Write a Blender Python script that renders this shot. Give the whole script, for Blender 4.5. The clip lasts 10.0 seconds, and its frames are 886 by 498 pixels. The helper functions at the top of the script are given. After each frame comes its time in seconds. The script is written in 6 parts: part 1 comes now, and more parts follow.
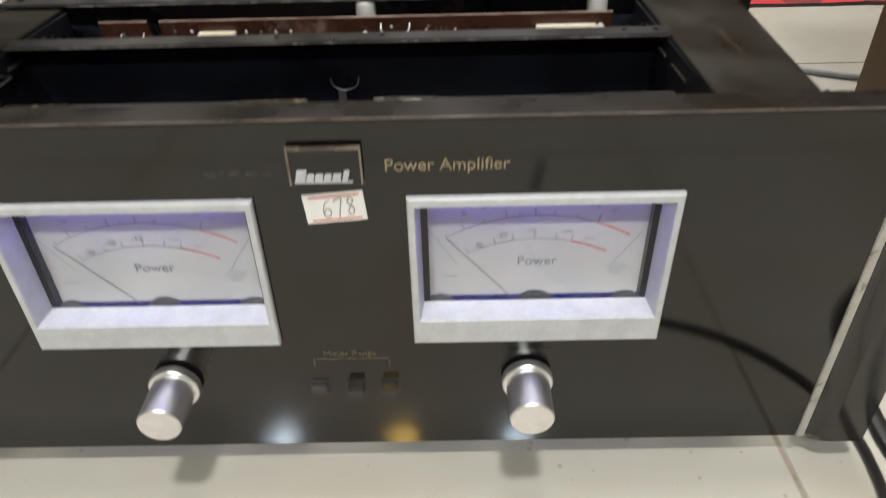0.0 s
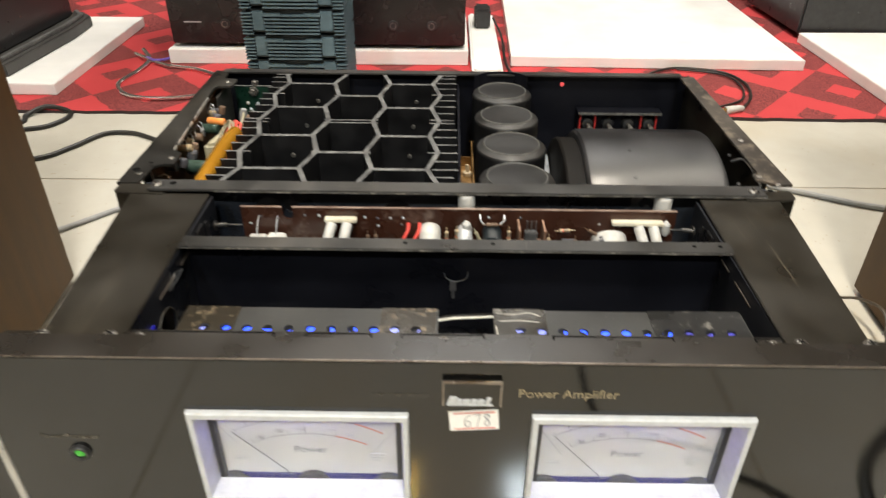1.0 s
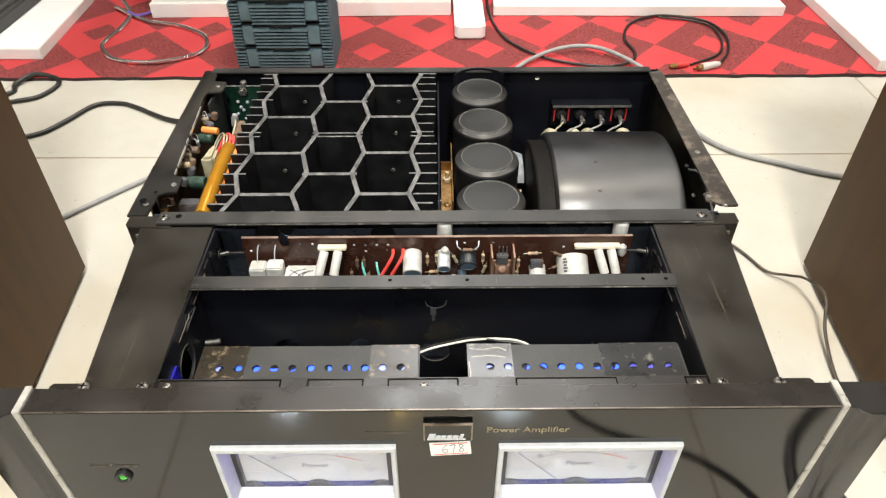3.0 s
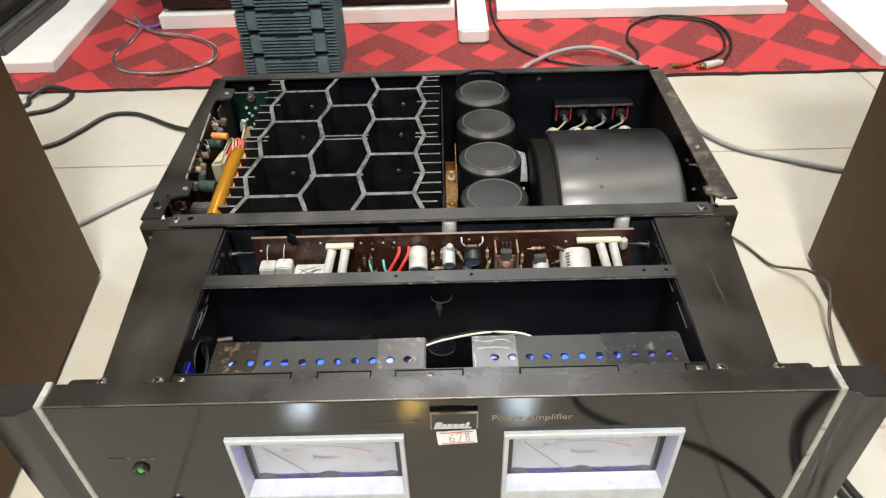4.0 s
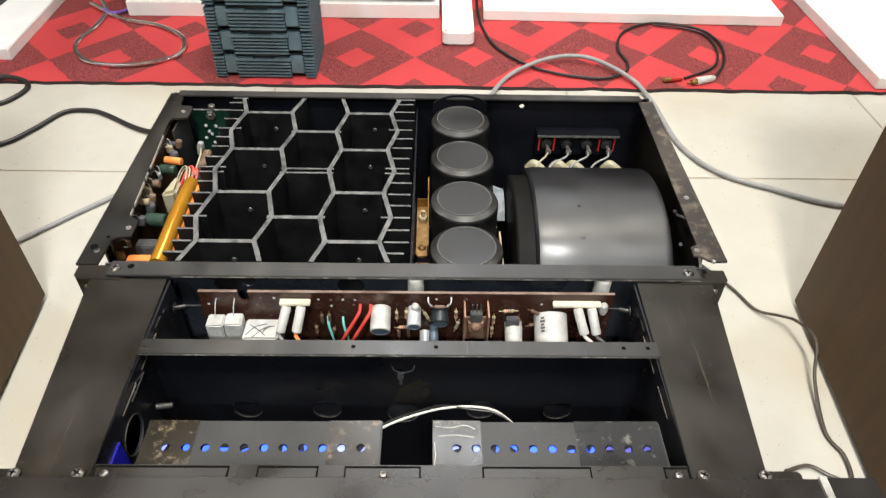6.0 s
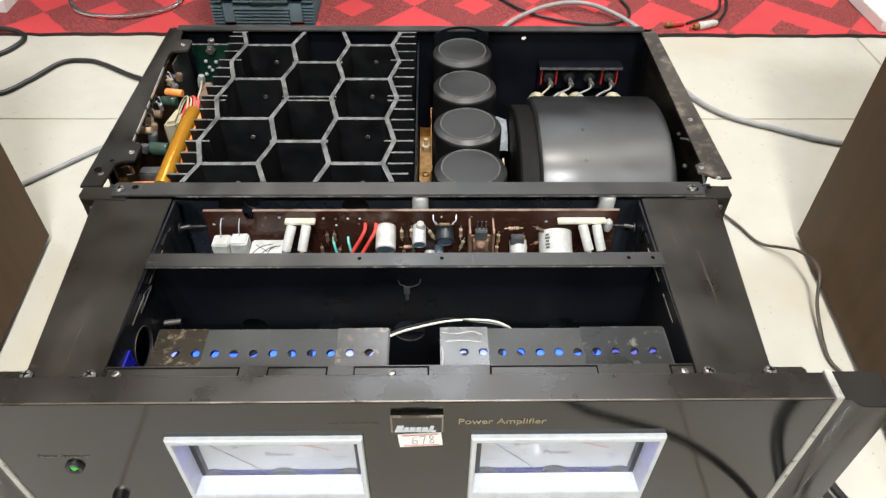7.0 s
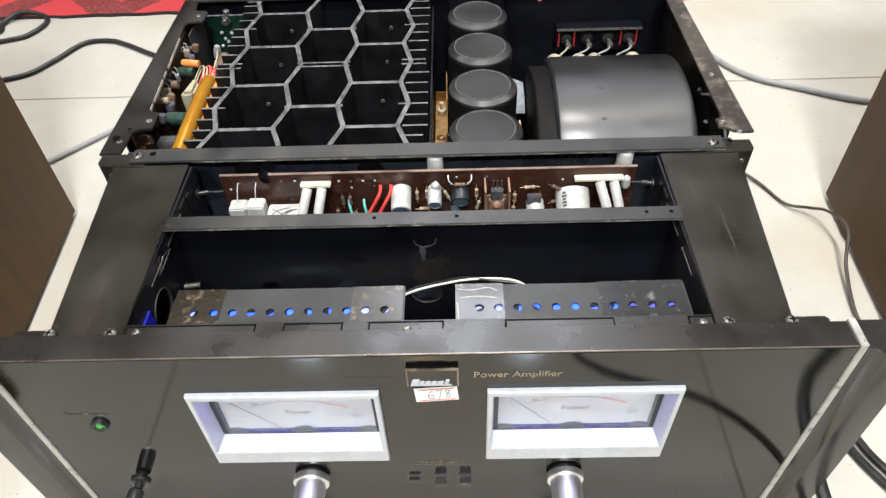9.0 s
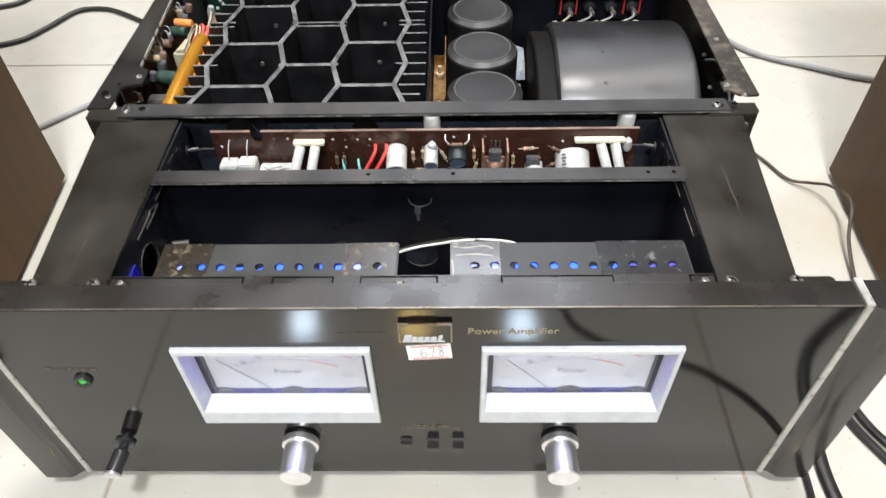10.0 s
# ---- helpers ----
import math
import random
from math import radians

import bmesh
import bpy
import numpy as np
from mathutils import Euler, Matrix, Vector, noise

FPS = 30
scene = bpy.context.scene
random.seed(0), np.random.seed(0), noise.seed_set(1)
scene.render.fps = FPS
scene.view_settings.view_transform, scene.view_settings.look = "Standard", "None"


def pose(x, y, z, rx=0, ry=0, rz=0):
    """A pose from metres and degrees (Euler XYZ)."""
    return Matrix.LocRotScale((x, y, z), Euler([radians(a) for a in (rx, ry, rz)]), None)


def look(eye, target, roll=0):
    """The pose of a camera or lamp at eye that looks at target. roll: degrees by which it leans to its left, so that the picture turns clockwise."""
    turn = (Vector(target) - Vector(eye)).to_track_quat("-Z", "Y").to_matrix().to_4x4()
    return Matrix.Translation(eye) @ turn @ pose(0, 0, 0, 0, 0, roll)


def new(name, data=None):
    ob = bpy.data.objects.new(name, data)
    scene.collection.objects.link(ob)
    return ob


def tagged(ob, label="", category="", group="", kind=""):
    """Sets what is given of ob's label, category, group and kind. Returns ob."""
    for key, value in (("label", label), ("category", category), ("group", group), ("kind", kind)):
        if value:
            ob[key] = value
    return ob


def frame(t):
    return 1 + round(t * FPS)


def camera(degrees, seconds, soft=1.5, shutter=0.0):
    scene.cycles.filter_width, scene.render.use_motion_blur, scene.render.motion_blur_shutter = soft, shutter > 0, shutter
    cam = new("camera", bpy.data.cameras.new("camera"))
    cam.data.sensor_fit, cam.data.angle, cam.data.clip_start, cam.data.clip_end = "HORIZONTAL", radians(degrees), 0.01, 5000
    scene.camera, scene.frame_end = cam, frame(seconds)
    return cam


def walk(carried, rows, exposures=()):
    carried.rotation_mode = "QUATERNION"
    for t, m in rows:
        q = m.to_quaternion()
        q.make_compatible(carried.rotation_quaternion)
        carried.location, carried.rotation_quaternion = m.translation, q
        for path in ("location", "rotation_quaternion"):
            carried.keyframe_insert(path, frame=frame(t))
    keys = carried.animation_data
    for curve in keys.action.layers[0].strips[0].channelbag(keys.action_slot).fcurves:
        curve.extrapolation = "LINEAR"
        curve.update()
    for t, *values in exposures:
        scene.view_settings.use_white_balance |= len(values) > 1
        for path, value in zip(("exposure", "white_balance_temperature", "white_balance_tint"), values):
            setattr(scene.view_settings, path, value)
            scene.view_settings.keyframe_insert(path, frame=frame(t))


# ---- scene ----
cam = camera(65.6, 10.0, 1.25, 0.5)
PATH = [
    (0, (0.051, -0.215, 0.268), (0.031, 1.42, -0.883), -1.5),
    (0.3, (0.052, -0.219, 0.297), (0.047, 1.418, -0.851), -1.8),
    (0.5, (0.046, -0.227, 0.321), (0.049, 1.435, -0.791), -1.0),
    (0.7, (0.031, -0.222, 0.343), (0.008, 1.451, -0.753), -1.5),
    (0.9, (0.005, -0.220, 0.359), (-0.001, 1.470, -0.710), -0.1),
    (1, (-0.004, -0.222, 0.37), (-0.016, 1.464, -0.706), 0.5),
    (1.2, (-0.019, -0.210, 0.382), (-0.018, 1.465, -0.712), 1.2),
    (1.3, (-0.023, -0.211, 0.387), (-0.020, 1.464, -0.706), 1.0),
    (1.5, (-0.031, -0.202, 0.387), (-0.014, 1.457, -0.729), 2.9),
    (1.7, (-0.024, -0.193, 0.397), (0.017, 1.422, -0.781), 0.9),
    (1.8, (-0.020, -0.197, 0.404), (0.047, 1.416, -0.778), 2.4),
    (2, (-0.015, -0.198, 0.411), (0.074, 1.348, -0.855), 1.6),
    (2.5, (-0.006, -0.209, 0.441), (0.05, 1.3, -0.871), 2.2),
    (3, (0.003, -0.216, 0.465), (0.018, 1.304, -0.835), 0.0),
    (4.3, (0.007, -0.232, 0.468), (-0.009, 1.301, -0.817), -1.8),
    (4.5, (0.007, -0.233, 0.474), (-0.008, 1.288, -0.824), -0.6),
    (5, (0.01, -0.2, 0.487), (0.04, 1.338, -0.791), 1.1),
    (5.2, (0.005, -0.179, 0.493), (0.029, 1.356, -0.789), 2.2),
    (6.3, (0.021, -0.161, 0.479), (0.056, 1.312, -0.874), 1.1),
    (6.5, (0.02, -0.167, 0.476), (0.053, 1.302, -0.88), 1.0),
    (7, (0.015, -0.188, 0.455), (0.05, 1.25, -0.934), 0.8),
    (7.5, (0.01, -0.184, 0.458), (0.025, 1.231, -0.956), 0.3),
    (8, (0.017, -0.179, 0.462), (0.005, 1.239, -0.948), -1.2),
    (8.5, (0.02, -0.194, 0.453), (-0.01, 1.228, -0.953), -2.0),
    (9, (0.022, -0.197, 0.443), (-0.022, 1.207, -0.981), -2.5),
    (9.5, (0.021, -0.194, 0.432), (-0.044, 1.204, -0.996), -2.9),
    (10, (0.023, -0.203, 0.422), (-0.015, 1.182, -1.019), -1.5),
]
EXPOSURES = [(0.0, -0.47, 6400, 10), (0.5, -0.42, 7150, 11), (1.0, -0.06, 6850, 9), (2.0, 0.04, 6650, 9), (2.5, 0.04, 6650, 9), (3.0, 0.12, 6600, 9), (4.5, -0.18, 6420, 9), (5.0, 0.06, 6400, 9), (6.5, -0.04, 6320, 9), (7.5, 0.10, 6080, 9), (8.5, 0.10, 6090, 10), (10.0, 0.15, 6020, 11)]
walk(cam, [(t, look(eye, target, roll)) for t, eye, target, roll in PATH], EXPOSURES)

# ---- world, lamps, exposure ----
FLOOR = -0.008
world = bpy.data.worlds.new("room_air")
scene.world = world
world.use_nodes = True
world.node_tree.nodes["Background"].inputs[0].default_value = (0.9, 0.85, 0.8, 1)
world.node_tree.nodes["Background"].inputs[1].default_value = 0.02


def lamp(name, kind, m, energy, color, size=0.1):
    data = bpy.data.lights.new(name, kind)
    data.energy, data.color = energy, color
    if kind == "AREA":
        data.shape, data.size = "DISK", size
    ob = new(name, data)
    ob.matrix_world = m
    return ob


DOWN = [(-0.80, -2.06, (0.80, 0.92, 1.0), 42), (-0.20, -2.06, (1.0, 0.62, 0.12), 18), (0.37, -2.05, (0.78, 0.92, 1.0), 42)]
for lx, ly, col, watts in DOWN:
    lamp("downlight", "AREA", pose(lx, ly, 2.485), watts, col, 0.075)
# Out-of-view lamps: first inferred from highlights, rest added to brighten deck, rug, front floor.
UNSEEN_LAMPS = [(0.15, 0.30, (1.0, 0.93, 0.82), 33, 0.3), (-1.35, 1.00, (1.0, 0.97, 0.91), 23, 0.3), (1.50, 1.00, (1.0, 0.96, 0.88), 24, 0.3), (0.10, 1.95, (0.97, 0.98, 1.0), 34, 1.2), (0.12, -0.72, (1.0, 0.97, 0.93), 58, 0.25)]
for lx, ly, col, watts, wide in UNSEEN_LAMPS:
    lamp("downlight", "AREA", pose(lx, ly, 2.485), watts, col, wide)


# ---- materials ----
def material(name, low, high, scale=60.0, rough=0.5, spread=0.12, metal=0.0, bump=0.0, fine=600.0, glow=None, coat=0.0, stretch=(1, 1, 1), spec=0.5):
    """Two colours mixed by noise at two scales, with uneven gloss and a fine relief."""
    m = bpy.data.materials.new(name)
    m.use_nodes = True
    nt = m.node_tree
    b = nt.nodes["Principled BSDF"]
    geo = nt.nodes.new("ShaderNodeNewGeometry")
    mp = nt.nodes.new("ShaderNodeMapping")
    mp.inputs["Scale"].default_value = stretch
    nt.links.new(geo.outputs["Position"], mp.inputs["Vector"])
    big = nt.nodes.new("ShaderNodeTexNoise")
    big.inputs["Scale"].default_value, big.inputs["Detail"].default_value = scale, 6
    small = nt.nodes.new("ShaderNodeTexNoise")
    small.inputs["Scale"].default_value, small.inputs["Detail"].default_value = fine, 3
    for n in (big, small):
        nt.links.new(mp.outputs[0], n.inputs["Vector"])
    add = nt.nodes.new("ShaderNodeMath")
    add.operation = "MULTIPLY_ADD"
    nt.links.new(small.outputs["Fac"], add.inputs[0])
    add.inputs[1].default_value = 0.35
    nt.links.new(big.outputs["Fac"], add.inputs[2])
    ramp = nt.nodes.new("ShaderNodeValToRGB")
    ramp.color_ramp.elements[0].position, ramp.color_ramp.elements[1].position = 0.48, 0.86
    ramp.color_ramp.elements[0].color, ramp.color_ramp.elements[1].color = (*low, 1), (*high, 1)
    nt.links.new(add.outputs[0], ramp.inputs[0])
    nt.links.new(ramp.outputs[0], b.inputs["Base Color"])
    rr = nt.nodes.new("ShaderNodeMapRange")
    rr.inputs["From Min"].default_value, rr.inputs["From Max"].default_value = 0.3, 0.7
    rr.inputs["To Min"].default_value, rr.inputs["To Max"].default_value = max(0.02, rough - spread), min(1, rough + spread)
    nt.links.new(big.outputs["Fac"], rr.inputs["Value"])
    nt.links.new(rr.outputs[0], b.inputs["Roughness"])
    b.inputs["Metallic"].default_value = metal
    b.inputs["Coat Weight"].default_value = coat
    b.inputs["Specular IOR Level"].default_value = spec
    if bump:
        bp = nt.nodes.new("ShaderNodeBump")
        bp.inputs["Strength"].default_value, bp.inputs["Distance"].default_value = bump, 0.0005
        nt.links.new(small.outputs["Fac"], bp.inputs["Height"])
        nt.links.new(bp.outputs[0], b.inputs["Normal"])
    if glow:
        b.inputs["Emission Color"].default_value = (*glow[:3], 1)
        b.inputs["Emission Strength"].default_value = glow[3]
    return m


def dusty(name, base, dust, rough, amount=0.62, scratch=True, spec=0.4, grit=55):
    """Black-painted sheet steel with dust patches, fine specks, rubbed smears and pale scratches."""
    m = material(name, base, tuple(c * 1.7 for c in base), 25, rough, 0.14, 0.0, 0.10, 900, spec=spec)
    nt = m.node_tree
    b = nt.nodes["Principled BSDF"]
    geo = nt.nodes.new("ShaderNodeNewGeometry")
    n = nt.nodes.new("ShaderNodeTexNoise")
    n.inputs["Scale"].default_value, n.inputs["Detail"].default_value, n.inputs["Roughness"].default_value = grit, 9, 0.7
    nt.links.new(geo.outputs["Position"], n.inputs["Vector"])
    r = nt.nodes.new("ShaderNodeValToRGB")
    r.color_ramp.elements[0].position, r.color_ramp.elements[1].position = amount, amount + 0.16
    nt.links.new(n.outputs["Fac"], r.inputs[0])
    mask = r.outputs[0]

    def mask_noise(scale, stretch, turn, low, high, strength):
        """A noise drawn out along one way, cut to its peaks."""
        mp = nt.nodes.new("ShaderNodeMapping")
        mp.inputs["Scale"].default_value, mp.inputs["Rotation"].default_value = stretch, turn
        nt.links.new(geo.outputs["Position"], mp.inputs[0])
        k = nt.nodes.new("ShaderNodeTexNoise")
        k.inputs["Scale"].default_value, k.inputs["Detail"].default_value = scale, 4
        nt.links.new(mp.outputs[0], k.inputs["Vector"])
        c = nt.nodes.new("ShaderNodeMapRange")
        c.inputs["From Min"].default_value, c.inputs["From Max"].default_value = low, high
        c.inputs["To Max"].default_value = strength
        nt.links.new(k.outputs["Fac"], c.inputs["Value"])
        return c.outputs[0]

    masks = [mask_noise(1100, (1, 1, 1), (0, 0, 0), 0.69, 0.74, 0.55)]
    if scratch:
        masks += [mask_noise(420, (1, 0.035, 1), (0, 0, 0.75), 0.69, 0.74, 0.42),
                  mask_noise(380, (0.03, 1, 1), (0, 0, 0.35), 0.70, 0.75, 0.32),
                  mask_noise(26, (1, 0.35, 1), (0, 0, -0.3), 0.48, 0.80, 0.32)]
    for other in masks:
        mx = nt.nodes.new("ShaderNodeMath")
        mx.operation = "MAXIMUM"
        nt.links.new(mask, mx.inputs[0])
        nt.links.new(other, mx.inputs[1])
        mask = mx.outputs[0]
    mix = nt.nodes.new("ShaderNodeMix")
    mix.data_type = "RGBA"
    old = b.inputs["Base Color"].links[0].from_socket
    nt.links.new(mask, mix.inputs["Factor"])
    nt.links.new(old, mix.inputs["A"])
    mix.inputs["B"].default_value = (*dust, 1)
    nt.links.new(mix.outputs["Result"], b.inputs["Base Color"])
    return m


M = {}
M["panel"] = material("gloss_black_panel", (0.0046, 0.0044, 0.0040), (0.0072, 0.0068, 0.0062), 30, 0.045, 0.02, 0, 0.02, 1500, spec=0.62, coat=0.0)
M["cheek"] = material("satin_black_cheek", (0.016, 0.015, 0.014), (0.024, 0.022, 0.020), 40, 0.18, 0.06, 0, 0.04, 900, spec=0.7)
M["paneltop"] = dusty("panel_top_paint", (0.0125, 0.0108, 0.0092), (0.06, 0.045, 0.033), 0.33, 0.66, False, 0.6)
M["deck"] = dusty("black_painted_steel", (0.0105, 0.0090, 0.0066), (0.095, 0.080, 0.058), 0.38, 0.63, True, 0.5, 70)
M["flange"] = dusty("dark_flange_paint", (0.0075, 0.0070, 0.0062), (0.10, 0.088, 0.072), 0.40, 0.66, True, 0.4, 80)
M["rail"] = dusty("worn_black_rail", (0.017, 0.0165, 0.016), (0.15, 0.135, 0.118), 0.40, 0.64, True, 0.6)
M["inner"] = dusty("inner_black_steel", (0.0042, 0.0045, 0.0066), (0.024, 0.025, 0.032), 0.36, 0.78, False, 0.17)
M["trim"] = material("pale_aluminium_trim", (0.40, 0.385, 0.35), (0.56, 0.545, 0.51), 120, 0.35, 0.1, 0.4, 0.05)
# Inner walls' black, raised and blued for the light they catch.
M["sidewall"] = dusty("blue_lit_wall_steel", (0.0085, 0.0092, 0.0118), (0.06, 0.058, 0.055), 0.34, 0.70, True, 0.42, 80)
# Middle wall's black with its bluish lighting mixed into the colour.
M["bayplate"] = dusty("blue_lit_bay_steel", (0.017, 0.020, 0.027), (0.075, 0.078, 0.085), 0.30, 0.66, True, 0.75, 80)
M["rubbedrim"] = material("pale_hole_rim", (0.05, 0.046, 0.04), (0.12, 0.11, 0.095), 300, 0.45, 0.1, 0.4)
M["sheet"] = material("milky_plastic_sheet", (0.13, 0.15, 0.17), (0.30, 0.32, 0.34), 120, 0.22, 0.08, spec=0.7)
M["edge"] = material("bright_edge", (0.13, 0.10, 0.08), (0.36, 0.32, 0.28), 40, 0.32, 0.1, 0.8)
M["bezel"] = material("silver_white_bezel", (0.46, 0.475, 0.49), (0.55, 0.565, 0.58), 150, 0.42, 0.08, 0.0, 0.05)
M["dial"] = material("aged_white_dial", (0.58, 0.575, 0.58), (0.67, 0.665, 0.66), 40, 0.6, 0.05)
M["ink"] = material("dial_ink", (0.05, 0.05, 0.06), (0.09, 0.09, 0.10), 100, 0.6)
# Dial print and needle are paled to imitate glare on the meter window.
M["dialink"] = material("glare_paled_ink", (0.20, 0.20, 0.22), (0.32, 0.32, 0.34), 300, 0.6)
M["faint"] = material("pale_ink", (0.44, 0.44, 0.46), (0.54, 0.54, 0.56), 100, 0.6)
M["redink"] = material("red_ink", (0.55, 0.06, 0.04), (0.68, 0.10, 0.06), 100, 0.6)
M["dialred"] = material("glare_paled_red", (0.56, 0.16, 0.12), (0.66, 0.26, 0.20), 300, 0.6)
M["hole"] = material("dark_hole", (0.002, 0.002, 0.002), (0.003, 0.003, 0.003), 100, 0.9, spec=0.1)
M["needle"] = material("needle_grey", (0.17, 0.17, 0.17), (0.24, 0.24, 0.24), 100, 0.5)
M["alu"] = material("brushed_aluminium", (0.80, 0.80, 0.81), (0.90, 0.90, 0.91), 200, 0.34, 0.06, 0.95, 0.08, 1500, stretch=(1, 0.1, 1))
M["screw"] = material("plated_screw", (0.10, 0.095, 0.088), (0.33, 0.31, 0.285), 600, 0.42, 0.1, 0.8)
M["gold"] = material("gold_print", (0.28, 0.23, 0.145), (0.38, 0.32, 0.21), 200, 0.4, 0.1, 0.4)
M["goldtube"] = material("amber_sleeve", (0.50, 0.22, 0.018), (0.60, 0.29, 0.030), 40, 0.20, 0.05, 0.55, 0.0)
M["sink"] = material("black_anodised_fins", (0.0045, 0.0045, 0.005), (0.010, 0.010, 0.011), 60, 0.40, 0.1, 0.0, 0.05, spec=0.35)
M["sinktop"] = material("worn_fin_edge", (0.065, 0.065, 0.066), (0.195, 0.195, 0.19), 220, 0.45, 0.15, 0.35, 0.5, 1200, stretch=(1, 0.45, 1))
M["can"] = material("black_capacitor_sleeve", (0.005, 0.005, 0.0055), (0.010, 0.010, 0.0105), 60, 0.45, 0.08, 0, 0.05, spec=0.25)
M["canring"] = material("worn_lit_edge", (0.05, 0.05, 0.048), (0.13, 0.128, 0.12), 400, 0.4)
M["cantop"] = dusty("dusty_capacitor_top", (0.0115, 0.0113, 0.0112), (0.080, 0.077, 0.072), 0.40, 0.68, False, 0.5, 220)
M["copper"] = material("brass_bus", (0.13, 0.070, 0.022), (0.34, 0.20, 0.075), 140, 0.40, 0.12, 0.7)
M["trafo"] = dusty("transformer_black_paint", (0.0062, 0.0062, 0.0070), (0.050, 0.043, 0.036), 0.44, 0.68, False, 0.85, 90)
tn = M["trafo"].node_tree
tan_node = tn.nodes.new("ShaderNodeTangent")
tan_node.direction_type, tan_node.axis = "RADIAL", "X"
tn.links.new(tan_node.outputs[0], tn.nodes["Principled BSDF"].inputs["Tangent"])
tn.nodes["Principled BSDF"].inputs["Anisotropic"].default_value = 0.5
tn.nodes["Principled BSDF"].inputs["Anisotropic Rotation"].default_value = 0.25
M["bell"] = dusty("rusty_black_bell", (0.0035, 0.003, 0.0026), (0.035, 0.024, 0.015), 0.6, 0.62, False, 0.12)
M["pcb"] = dusty("brown_phenolic_board", (0.029, 0.011, 0.0068), (0.15, 0.105, 0.085), 0.28, 0.585, False, 0.5, 48)
M["pcbedge"] = material("worn_board_edge", (0.12, 0.075, 0.058), (0.26, 0.19, 0.155), 60, 0.5)
M["flankpcb"] = material("dark_brown_board", (0.028, 0.015, 0.008), (0.060, 0.034, 0.018), 70, 0.4)
M["greenpcb"] = material("green_board", (0.004, 0.020, 0.013), (0.008, 0.036, 0.023), 60, 0.35)
M["ivory"] = material("ivory_nylon", (0.52, 0.47, 0.36), (0.64, 0.60, 0.49), 80, 0.45)
M["rust"] = dusty("dusty_rusty_rail", (0.022, 0.018, 0.015), (0.12, 0.098, 0.075), 0.6, 0.50, True, 0.4, 90)
M["white"] = material("ivory_ceramic", (0.36, 0.355, 0.335), (0.51, 0.505, 0.485), 130, 0.5, 0.1, 0, 0.1)
M["cream"] = material("cream_nylon", (0.27, 0.24, 0.155), (0.39, 0.355, 0.25), 80, 0.45)
M["greycap"] = material("grey_blue_sleeve", (0.10, 0.14, 0.19), (0.17, 0.22, 0.28), 80, 0.4)
M["silvercap"] = material("silver_sleeve", (0.40, 0.42, 0.44), (0.58, 0.59, 0.60), 80, 0.35, 0.1, 0.3)
M["tan"] = material("tan_resistor", (0.33, 0.25, 0.15), (0.50, 0.40, 0.27), 120, 0.45)
M["brownres"] = material("dark_resistor", (0.10, 0.06, 0.04), (0.18, 0.12, 0.08), 120, 0.45)
M["orange"] = material("orange_component", (0.66, 0.20, 0.04), (0.80, 0.32, 0.10), 100, 0.4)
M["green"] = material("green_component", (0.020, 0.040, 0.030), (0.036, 0.066, 0.050), 100, 0.35)
M["redwire"] = material("red_wire", (0.55, 0.045, 0.04), (0.70, 0.09, 0.07), 100, 0.4)
M["tealwire"] = material("teal_wire", (0.08, 0.38, 0.36), (0.14, 0.50, 0.46), 100, 0.4)
M["whitewire"] = material("white_wire", (0.62, 0.60, 0.54), (0.76, 0.74, 0.68), 100, 0.45)
M["tape"] = dusty("black_tape", (0.021, 0.021, 0.020), (0.20, 0.18, 0.14), 0.40, 0.70, False)
M["tapegloss"] = dusty("worn_glossy_tape", (0.018, 0.015, 0.011), (0.26, 0.20, 0.13), 0.20, 0.54, False, 0.5, 100)
M["tapeclear"] = dusty("clear_wrinkled_tape", (0.018, 0.0165, 0.014), (0.26, 0.24, 0.20), 0.16, 0.60, False, 0.6, 90)
M["tapedark"] = dusty("thick_black_tape", (0.008, 0.008, 0.008), (0.20, 0.19, 0.17), 0.30, 0.60, False, 0.4, 120)
M["crease"] = material("white_tape_crease", (0.22, 0.21, 0.18), (0.40, 0.38, 0.34), 120, 0.3)
M["led"] = material("blue_led", (0.02, 0.05, 0.6), (0.03, 0.10, 0.8), 50, 0.4, glow=(0.012, 0.065, 1.0, 2.4))
M["leddim"] = material("dim_violet_led", (0.05, 0.05, 0.3), (0.08, 0.08, 0.4), 50, 0.4, glow=(0.08, 0.07, 0.7, 0.22))
M["ledpale"] = material("pale_blue_led", (0.2, 0.25, 0.7), (0.3, 0.35, 0.8), 50, 0.4, glow=(0.14, 0.16, 0.9, 0.55))
M["meterled"] = material("violet_meter_lamp", (0.1, 0.08, 0.6), (0.2, 0.1, 0.8), 50, 0.4, glow=(0.17, 0.14, 1.0, 24.0))
M["endled"] = material("deep_blue_glow", (0.01, 0.01, 0.2), (0.02, 0.02, 0.3), 50, 0.3, glow=(0.008, 0.008, 0.9, 0.05))
# Faint emission stands in for blue light in the gap below the dial.
M["lowled"] = material("dim_blue_glow", (0.006, 0.006, 0.03), (0.01, 0.01, 0.05), 50, 0.3, glow=(0.02, 0.02, 0.8, 0.13))
M["greenled"] = material("green_indicator", (0.03, 0.22, 0.03), (0.05, 0.32, 0.05), 50, 0.3, glow=(0.10, 0.80, 0.06, 0.22))
M["plastic"] = material("black_plastic", (0.014, 0.014, 0.015), (0.026, 0.026, 0.027), 90, 0.35, 0.08, 0, 0.05)
M["cable"] = material("black_cable", (0.0096, 0.0090, 0.0084), (0.0192, 0.0180, 0.0168), 90, 0.42, 0.08, 0, 0.08)
